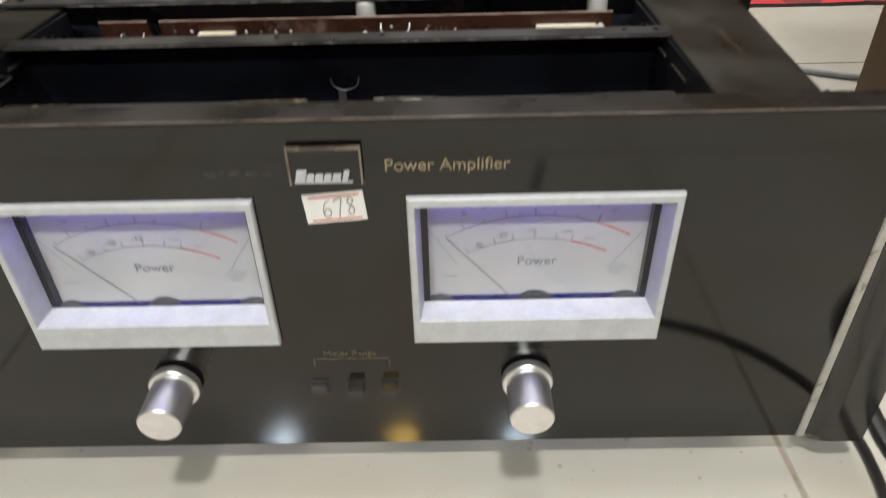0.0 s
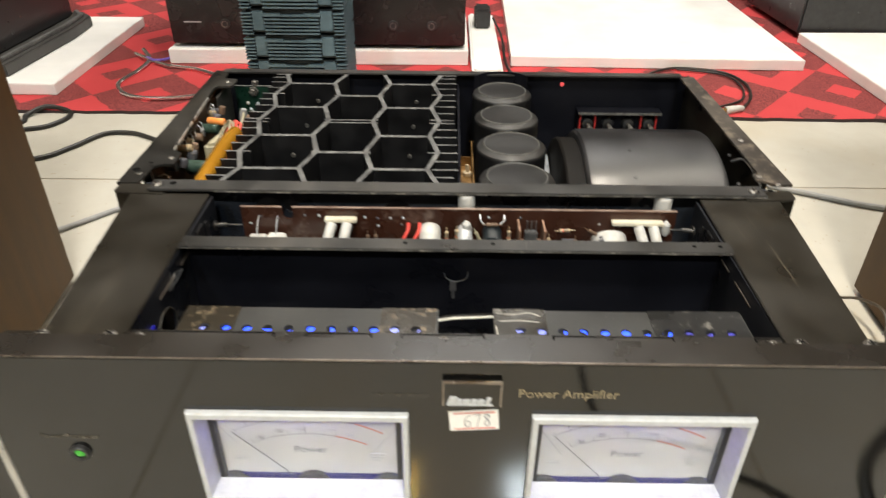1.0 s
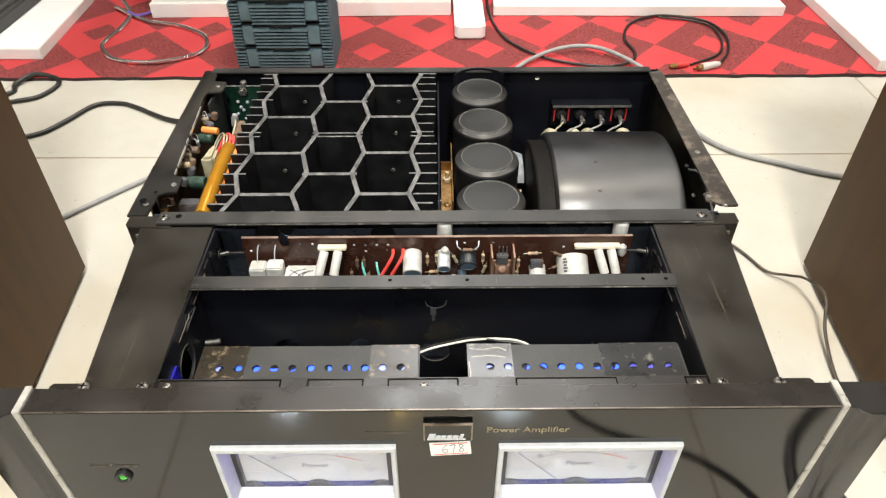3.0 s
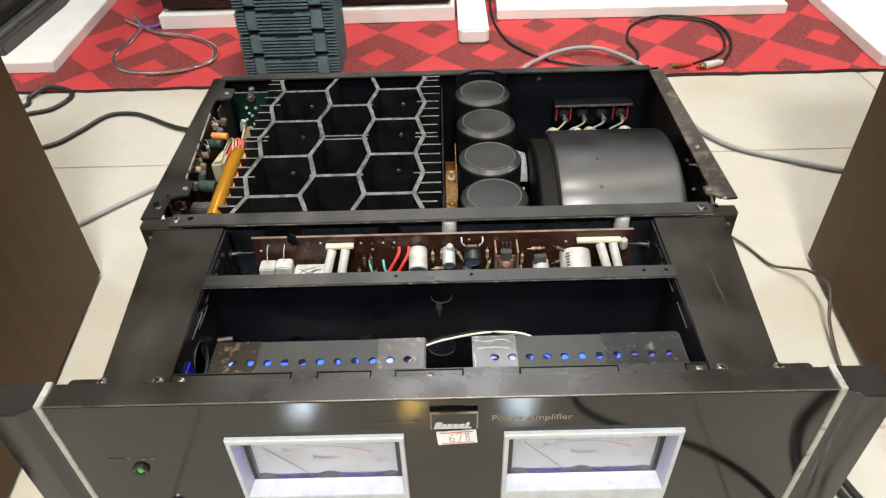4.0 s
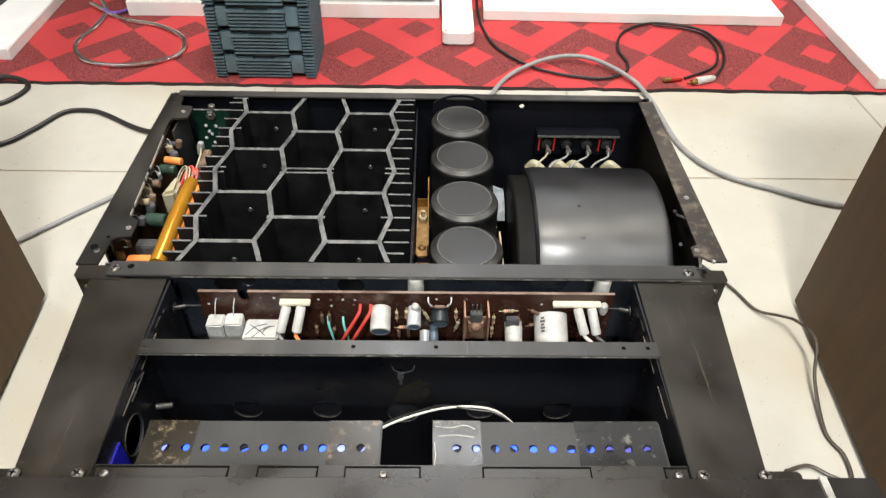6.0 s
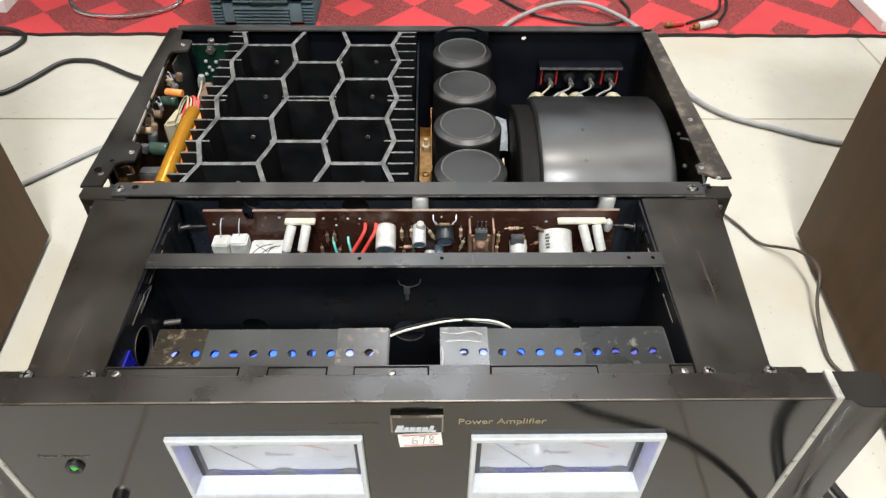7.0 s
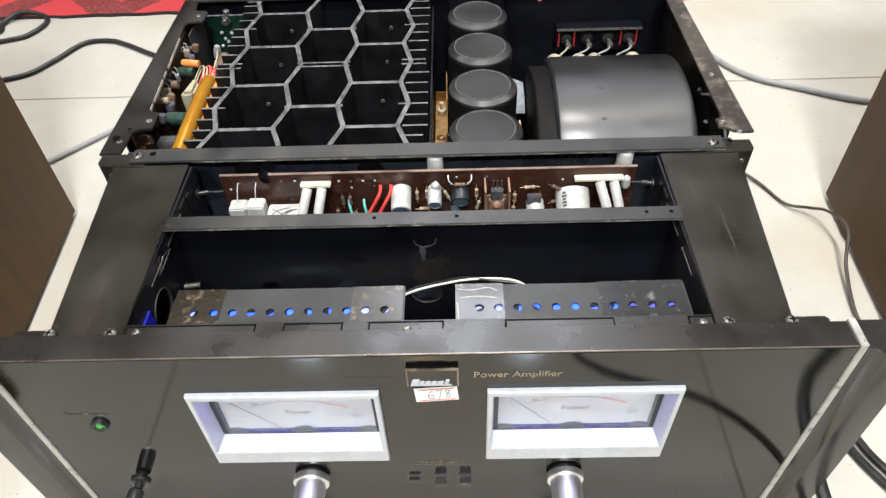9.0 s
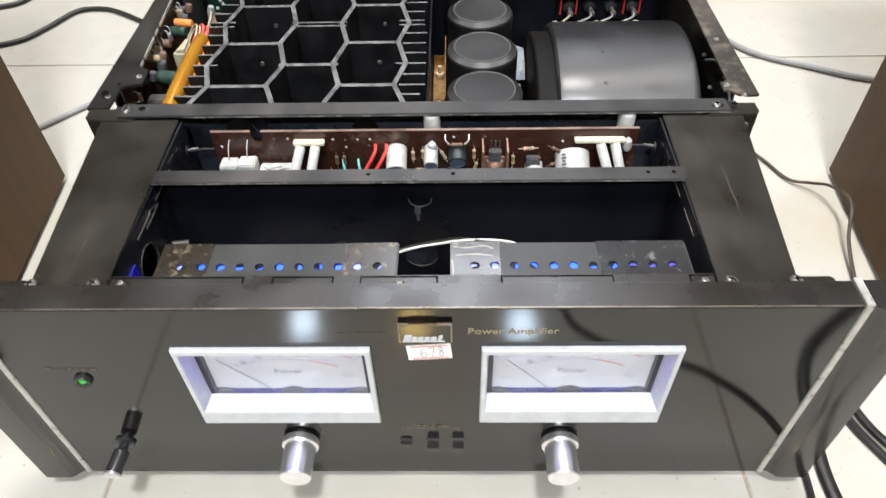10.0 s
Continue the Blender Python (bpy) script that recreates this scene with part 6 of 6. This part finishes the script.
# ---- loudspeakers on both sides ----
def loudspeaker(x_in0, x_in1, sx, label):
    """x_in0, x_in1: the inner bottom edge at the far and the near corner."""
    t = thing("loudspeaker", label, "loudspeaker", (x_in0 + sx * 0.14, 0.1, FLOOR), "floor loudspeakers")
    y1, y0 = 0.3115, -0.10
    slope = (x_in1 - x_in0) / (0.150 - 0.3115)
    xi0 = x_in0 + slope * (y0 - y1)
    bm = bm_new()
    d = Vector((slope, 1, 0)).normalized()
    n = Vector((d.y, -d.x, 0)) * sx if sx > 0 else Vector((-d.y, d.x, 0))
    p1, p0 = Vector((x_in0, y1, 0)), Vector((xi0, y0, 0))
    th = n * 0.018
    slab(bm, [(v.x, v.y) for v in (p1, p0, p0 + th, p1 + th)], FLOOR + 0.0005, 0.62, bev=0.006)
    part("inner_side", bm, "walnut", t, "dark walnut veneered side")
    bm = bm_new()
    slab(bm, [(v.x, v.y) for v in (p1 + n * 0.262, p0 + n * 0.262, p0 + n * 0.28, p1 + n * 0.28)], FLOOR + 0.0005, 0.62, bev=0.004)
    part("outer_side", bm, "walnut", t)
    bm = bm_new()
    slab(bm, [(v.x, v.y) for v in (p1 + n * 0.0182 - d * 0.002, p1 + n * 0.0182 - d * 0.020, p1 + n * 0.2618 - d * 0.020, p1 + n * 0.2618 - d * 0.002)], FLOOR + 0.0005, 0.6)
    part("front_baffle", bm, "plastic", t)
    bm = bm_new()
    slab(bm, [(v.x, v.y) for v in (p0 + n * 0.0182 + d * 0.002, p0 + n * 0.0182 + d * 0.018, p0 + n * 0.2618 + d * 0.018, p0 + n * 0.2618 + d * 0.002)], FLOOR + 0.0005, 0.6)
    part("back_panel", bm, "walnut", t)
    bm = bm_new()
    slab(bm, [(v.x, v.y) for v in (p1 + n * 0.0182 - d * 0.002, p0 + n * 0.0182 + d * 0.002, p0 + n * 0.2618 + d * 0.002, p1 + n * 0.2618 - d * 0.002)], 0.6005, 0.618)
    part("top_panel", bm, "walnut", t)
    return t


loudspeaker(-0.3550, -0.3400, -1, "tall dark walnut loudspeaker cabinet standing on the tiles")
loudspeaker(0.3770, 0.3640, 1, "tall dark walnut loudspeaker cabinet beside a black cord")


# ---- boards on the rug ----
def shelf_board(outline, top, label):
    bm = bm_new()
    slab(bm, outline, RUG - 0.0005, top, bev=0.0012)
    return single("shelf_board", bm, "board", label, "board", "white boards on the rug")


shelf_board([(-0.606, 0.788), (-0.622, 1.190), (-0.900, 1.190), (-0.880, 0.792)], 0.0145, "white melamine shelf board carrying a black stand")
shelf_board([(-0.487, 0.950), (0.028, 0.956), (0.028, 1.330), (-0.487, 1.325)], 0.0215, "white melamine shelf board under a black hi-fi unit")
shelf_board([(0.102, 0.954), (0.604, 0.946), (0.622, 1.480), (0.116, 1.480)], 0.0145, "wide white melamine shelf board lying empty")
shelf_board([(0.663, 0.735), (1.000, 0.720), (1.020, 1.135), (0.668, 1.125)], 0.0145, "cream-white shelf board beside a black box")

# hi-fi unit on the middle board
unit = thing("hifi_unit", "black hi-fi unit with a plain front on a white board", "hi-fi unit", (-0.23, 1.10, 0.0215))
bm = bm_new()
# Top is out of view; its height is chosen so the deck reflects dark.
box(bm, -0.480, 0.022, 0.962, 1.28, 0.0285, 0.460, 0.002)
part("case", bm, "unit", unit, "black case")
for fx in (-0.44, -0.02):
    for fy in (1.0, 1.24):
        bm = bm_new()
        lathe(bm, [(0, 0.0215), (0.012, 0.0215), (0.013, 0.0285)], (fx, fy, 0), (0, 0, 1), 16)
        part("foot", bm, "plastic", unit)
for u in (-0.385, -0.10, -0.035):
    bm = bm_new()
    lathe(bm, [(0.0085, 0), (0.0085, 0.002), (0.006, 0.003), (0.0, 0.0028)], (u, 0.962, 0.062), (0, -1, 0), 20)
    part("socket", bm, "plastic", unit, "round socket")
    bm = bm_new()
    lathe(bm, [(0.0042, 0.0031), (0.0055, 0.0034)], (u, 0.962, 0.062), (0, -1, 0), 20)
    part("socket_ring", bm, "screw", unit)
bm = bm_new()
box(bm, -0.455, -0.425, 0.9612, 0.9622, 0.064, 0.0655)
part("print", bm, "faint", unit, "small pale print", smooth=0)

# rack of ribbed trays standing on the rug
rack = thing("ribbed_rack", "slate-blue plastic rack of stacked ribbed trays on the rug", "rack", (-0.22, 0.78, RUG))
RXA, RXB, RYF = -0.2925, -0.1500, 0.7420
PITCH, RIB = 0.0352, 0.0049
for k in range(6):
    z0 = RUG + 0.0006 + PITCH * k
    # Tray body is coloured near black to paint in the shaded gaps.
    bm = bm_new()
    box(bm, RXA + 0.006, RXB - 0.006, RYF + 0.0075, RYF + 0.110, z0 + 0.003, z0 + PITCH - 0.0006, 0.0012)
    if k == 0:
        box(bm, RXA + 0.034, RXB - 0.040, RYF + 0.004, RYF + 0.110, z0, z0 + 0.003)
        box(bm, RXA + 0.002, RXA + 0.012, RYF + 0.004, RYF + 0.110, z0, z0 + 0.003)
        box(bm, RXB - 0.012, RXB - 0.002, RYF + 0.004, RYF + 0.110, z0, z0 + 0.003)
    tray = part("tray", bm, "tealdark", rack, "tray coloured dark for the shaded gaps between ribs")
    for u0, u1 in ((RXA + 0.0155, RXA + 0.0315), (RXB - 0.0340, RXB - 0.0160)):
        bm = bm_new()
        box(bm, u0, u1, RYF + 0.0035, RYF + 0.0080, z0 + 0.0060, z0 + 0.0330, 0.0012)
        part("clip_pad", bm, "teal", tray)
    for j in range(6):
        zr = z0 + 0.0015 + RIB * j
        end = 0.0025 if j == 5 else 0.0
        bm = bm_new()
        box(bm, RXA + 0.0320 - end, RXA + 0.0550, RYF, RYF + 0.0080, zr, zr + 0.0026 + end * 0.6, 0.0005)
        box(bm, RXB - 0.0560, RXB - 0.0345 + end, RYF, RYF + 0.0080, zr, zr + 0.0026 + end * 0.6, 0.0005)
        box(bm, RXA + 0.0545, RXB - 0.0555, RYF + 0.0012, RYF + 0.0080, zr - 0.0003, zr + 0.0020, 0.0004)
        part("rib", bm, "teal", tray)
    for j in range(7):
        zr = z0 + 0.0012 + 0.0046 * j
        for u0, u1 in ((RXA, RXA + 0.0150), (RXB - 0.0145, RXB)):
            bm = bm_new()
            box(bm, u0, u1, RYF + 0.0008, RYF + 0.104, zr, zr + 0.0022, 0.0005)
            part("fin", bm, "teal", tray)

# power strip
strip = thing("power_strip", "white plastic power strip lying on the rug", "power strip", (0.058, 1.0, RUG))
bm = bm_new()
arc_ = [radians(15 * k) for k in range(7)]
near = [(0.0425 - 0.0100 * math.cos(a), 0.8640 - 0.0100 * math.sin(a)) for a in arc_] + [(0.0725 + 0.0100 * math.sin(a), 0.8640 - 0.0100 * math.cos(a)) for a in arc_]
slab(bm, near + [(0.0825, 1.220), (0.0325, 1.220)], RUG, RUG + 0.0245, bev=0.0035)
part("body", bm, "board", strip, "white rounded body")
bm = bm_new()
box(bm, 0.042, 0.072, 1.100, 1.150, RUG + 0.024, RUG + 0.060, 0.004)
part("plug", bm, "plastic", strip, "black mains plug")

# black stand on the far-left board
stand = thing("speaker_stand", "black box with a grey lipped base on a white board", "stand", (-0.80, 0.95, 0.0145))
bm = bm_new()
slab(bm, [(-0.690, 0.815), (-0.684, 1.030), (-0.692, 1.120), (-0.720, 1.150), (-0.870, 1.150), (-0.870, 0.815)], 0.0147, 0.034, bev=0.002)
M["greyplastic"] = material("grey_black_plastic", (0.030, 0.029, 0.028), (0.055, 0.053, 0.050), 60, 0.5)
part("base", bm, "greyplastic", stand, "dark grey lipped base")
bm = bm_new()
# Unseen upper body, made tall to keep bright walls off the deck.
box(bm, -0.870, -0.725, 0.815, 1.120, 0.034, 0.700, 0.003)
part("body", bm, "plastic", stand, "black body")
bm = bm_new()
slab(bm, [(-0.700, 0.820), (-0.694, 1.030), (-0.701, 1.112), (-0.725, 1.140), (-0.731, 1.136), (-0.709, 1.108), (-0.702, 1.030), (-0.708, 0.820)], 0.034, 0.040, bev=0.001)
part("lip", bm, "sinktop", stand, "pale worn lip")

# black box and wooden cabinet at the far right
bm = bm_new()
# Unseen upper part, raised to darken what the deck mirrors.
box(bm, 0.672, 1.000, 1.140, 1.420, RUG + 0.010, 0.420, 0.004)
ebox = thing("equipment_box", "black equipment box standing on the rug", "box", (0.836, 1.28, RUG))
part("case", bm, "plastic", ebox, "black case")
for fx in (0.70, 0.97):
    for fy in (1.17, 1.39):
        bm = bm_new()
        lathe(bm, [(0, RUG), (0.012, RUG), (0.013, RUG + 0.010)], (fx, fy, 0), (0, 0, 1), 16)
        part("foot", bm, "plastic", ebox)
cab = thing("wooden_cabinet", "brown wooden loudspeaker with a round grey cone", "loudspeaker", (0.80, 1.6, RUG))
bm = bm_new()
# Upper part unseen, also raised to darken deck reflections.
box(bm, 0.655, 0.990, 1.480, 1.800, RUG, 0.90, 0.004)
part("cabinet", bm, "walnut", cab, "dark walnut veneered cabinet")
bm = bm_new()
lathe(bm, [(0.0, 0.006), (0.03, 0.004), (0.075, 0.010), (0.080, 0.006), (0.086, 0.0)], (0.775, 1.480, 0.12), (0, -1, 0), 32)
part("cone", bm, "sinktop", cab, "grey loudspeaker cone")


# ---- cables ----
def cable(name, pts, r, mat, label, cat="cable", flat=1.0, n=10):
    bm = bm_new()
    tube(bm, pts, r, n, 10, flat=flat)
    return single(name, bm, mat, label, cat)


F = FLOOR
R = RUG
cable("black_cable", [(-0.2185, 0.600, F + 0.012), (-0.290, 0.585, F + 0.010), (-0.355, 0.603, F + 0.004), (-0.414, 0.640, F + 0.003), (-0.440, 0.651, F + 0.003), (-0.473, 0.646, F + 0.003), (-0.497, 0.601, F + 0.003), (-0.524, 0.567, F + 0.003), (-0.60, 0.545, F + 0.003), (-0.70, 0.54, F + 0.003)], 0.0032, "cable", "black round power cord on the tiles")
cable("looped_cable", [(-0.70, 0.600, F + 0.003), (-0.640, 0.640, F + 0.003), (-0.588, 0.659, F + 0.003), (-0.562, 0.672, F + 0.003), (-0.550, 0.705, F + 0.003), (-0.560, 0.727, F + 0.004), (-0.592, 0.730, F + 0.009), (-0.611, 0.708, F + 0.004), (-0.607, 0.684, F + 0.003), (-0.640, 0.655, F + 0.009), (-0.71, 0.630, F + 0.003)], 0.0034, "cable", "black cord bent into a small loop beside the rug")
cable("grey_cable", [(-0.2185, 0.560, F + 0.010), (-0.280, 0.525, F + 0.005), (-0.350, 0.460, F + 0.003), (-0.411, 0.395, F + 0.003), (-0.46, 0.345, F + 0.003)], 0.0028, "greycable", "thin grey cord on the tiles")
cable("thick_grey_cable", [(0.085, 0.640, F + 0.005), (0.105, 0.712, F + 0.006), (0.140, 0.762, R + 0.006), (0.199, 0.800, R + 0.010), (0.255, 0.800, R + 0.010), (0.305, 0.745, R + 0.007), (0.325, 0.690, F + 0.005), (0.336, 0.585, F + 0.004), (0.368, 0.524, F + 0.004), (0.425, 0.490, F + 0.004), (0.487, 0.462, F + 0.004), (0.60, 0.440, F + 0.004)], 0.0032, "greycable", "thick grey mains cord arching over rug and tiles")
rca = thing("audio_cable", "thin black audio cable looped on the rug with white plug", "cable", (0.30, 0.85, R))
bm = bm_new()
tube(bm, [(0.078, 1.120, R + 0.040), (0.092, 1.060, R + 0.020), (0.094, 0.980, R + 0.003), (0.101, 0.905, R + 0.003), (0.121, 0.839, R + 0.003), (0.175, 0.777, R + 0.003), (0.255, 0.750, R + 0.003), (0.300, 0.765, R + 0.004), (0.313, 0.800, R + 0.003), (0.308, 0.850, R + 0.003), (0.330, 0.910, R + 0.003), (0.384, 0.944, R + 0.003), (0.455, 0.925, R + 0.003), (0.476, 0.870, R + 0.003), (0.462, 0.805, R + 0.003), (0.432, 0.754, R + 0.004)], 0.0022, 8, 10)
part("lead", bm, "cable", rca, "thin black lead")
bm = bm_new()
tube(bm, [(0.384, 0.938, R + 0.003), (0.450, 0.915, R + 0.003), (0.466, 0.865, R + 0.003), (0.445, 0.795, R + 0.003), (0.388, 0.754, R + 0.003)], 0.0018, 8, 10)
part("second_lead", bm, "cable", rca)
bm = bm_new()
d_ = Vector((-0.95, -0.35, 0)).normalized()
lathe(bm, [(0.0, 0.0), (0.0034, 0.0), (0.0052, 0.006), (0.0060, 0.030), (0.0050, 0.032), (0.0, 0.032)], (0.431, 0.752, R + 0.005), d_, 20)
pl = part("plug", bm, "white", rca, "white plug sleeve")
bm = bm_new()
lathe(bm, [(0.0040, 0.032), (0.0042, 0.038), (0.0036, 0.040), (0.0016, 0.040), (0.0015, 0.047), (0.0, 0.048)], (0.431, 0.752, R + 0.005), d_, 16)
part("plug_tip", bm, "copper", pl, "brass tip")
bm = bm_new()
lathe(bm, [(0.0, 0.0), (0.0026, 0.0), (0.0040, 0.006), (0.0044, 0.020), (0.0, 0.020)], (0.384, 0.752, R + 0.004), (-0.98, -0.2, 0), 16)
part("second_plug", bm, "redplug", rca, "red plug sleeve")
bm = bm_new()
lathe(bm, [(0.0040, 0.020), (0.0042, 0.028), (0.0020, 0.030), (0.0, 0.033)], (0.384, 0.752, R + 0.004), (-0.98, -0.2, 0), 16)
part("second_tip", bm, "copper", rca, "brass tip")
cable("speaker_wire", [(-0.560, 1.020, R + 0.003), (-0.527, 0.960, R + 0.003), (-0.524, 0.900, R + 0.003), (-0.531, 0.838, R + 0.002), (-0.493, 0.783, R + 0.003), (-0.423, 0.770, R + 0.004), (-0.366, 0.803, R + 0.004), (-0.373, 0.861, R + 0.004), (-0.423, 0.905, R + 0.004), (-0.490, 0.930, R + 0.004), (-0.560, 0.985, R + 0.006)], 0.0026, "clear", "clear vinyl speaker wire coiled on the rug", flat=1.5)
cable("purple_wire", [(-0.530, 0.960, R + 0.007), (-0.510, 0.945, R + 0.007), (-0.495, 0.965, R + 0.004), (-0.488, 1.000, R + 0.010)], 0.0022, "purple", "purple wire end beside the board", "wire")
cable("thin_black_cable", [(0.222, 0.420, F + 0.030), (0.270, 0.390, F + 0.010), (0.318, 0.332, F + 0.003), (0.335, 0.297, F + 0.003), (0.350, 0.282, F + 0.010), (0.358, 0.266, F + 0.020), (0.361, 0.236, F + 0.028), (0.353, 0.205, F + 0.012), (0.346, 0.159, F + 0.003), (0.352, 0.136, F + 0.003), (0.348, 0.114, F + 0.003), (0.334, 0.118, F + 0.003), (0.319, 0.127, F + 0.003), (0.299, 0.122, F + 0.003)], 0.0013, "browncord", "black cord lying against the loudspeaker", flat=1.25)
cable("front_cable", [(0.2500, 0.070, F + 0.003), (0.2490, 0.014, F + 0.003), (0.2470, -0.014, F + 0.003), (0.2420, -0.036, F + 0.003), (0.2340, -0.052, F + 0.003), (0.2210, -0.068, F + 0.003), (0.2020, -0.083, F + 0.003), (0.1800, -0.093, F + 0.003), (0.1560, -0.101, F + 0.003), (0.1300, -0.112, F + 0.003), (0.1100, -0.135, F + 0.003), (0.1050, -0.200, F + 0.003), (0.1300, -0.300, F + 0.003)], 0.0021, "cable", "black cord curling in front of the amplifier")
cable("side_cable", [(0.290, 0.100, F + 0.003), (0.270, 0.050, F + 0.003), (0.2625, 0.015, F + 0.003), (0.2620, -0.015, F + 0.003), (0.2680, -0.054, F + 0.003), (0.2780, -0.087, F + 0.003), (0.3000, -0.115, F + 0.003), (0.36, -0.16, F + 0.003)], 0.0034, "cable", "thick black cord beside the amplifier's front corner", flat=1.3)
cable("twin_cable", [(0.285, 0.110, F + 0.003), (0.287, 0.070, F + 0.003), (0.2930, 0.040, F + 0.003), (0.3030, 0.018, F + 0.003), (0.320, -0.01, F + 0.003), (0.36, -0.06, F + 0.003)], 0.0030, "cable", "black cord running past the loudspeaker")
cable("twin_cable", [(0.298, 0.120, F + 0.003), (0.296, 0.075, F + 0.003), (0.3020, 0.042, F + 0.003), (0.3130, 0.020, F + 0.003), (0.330, -0.005, F + 0.003), (0.37, -0.05, F + 0.003)], 0.0030, "cable", "black cord running past the loudspeaker")

# ---- ceiling fittings of the downlights and of the added unseen lamps ----
for lx, ly, rim in [(d[0], d[1], 0.16) for d in DOWN + UNSEEN_LAMPS[:3] + UNSEEN_LAMPS[4:]] + [(UNSEEN_LAMPS[3][0], UNSEEN_LAMPS[3][1], 0.66)]:
    fit_ = thing("unseen_lamp_fitting", "round white ceiling rim, added round an out-of-view lamp", "downlight", (lx, ly, RZ), "ceiling downlights")
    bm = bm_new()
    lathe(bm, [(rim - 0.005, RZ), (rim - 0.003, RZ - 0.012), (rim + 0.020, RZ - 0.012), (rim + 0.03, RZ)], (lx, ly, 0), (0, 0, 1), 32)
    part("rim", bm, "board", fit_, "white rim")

# ---- floor tiles ----
T, G = 0.4170, 0.0012
tile_mesh = None
for i in range(-6, 7):
    for j in range(-9, 17):
        x0, y0 = 0.2105 + T * (i - 1), 0.517 + T * (j - 1)
        if x0 > RX1 or x0 + T < RX0 or y0 > RY1 or y0 + T < RY0:
            continue
        if tile_mesh is None:
            bm = bm_new()
            box(bm, G, T - G, G, T - G, -0.008, 0.0, 0.0005)
            tile_mesh = finish(bm, "tile", "tile")
        ob = new("tile", tile_mesh)
        ob.location = (x0, y0, FLOOR)
        ob.parent = floor
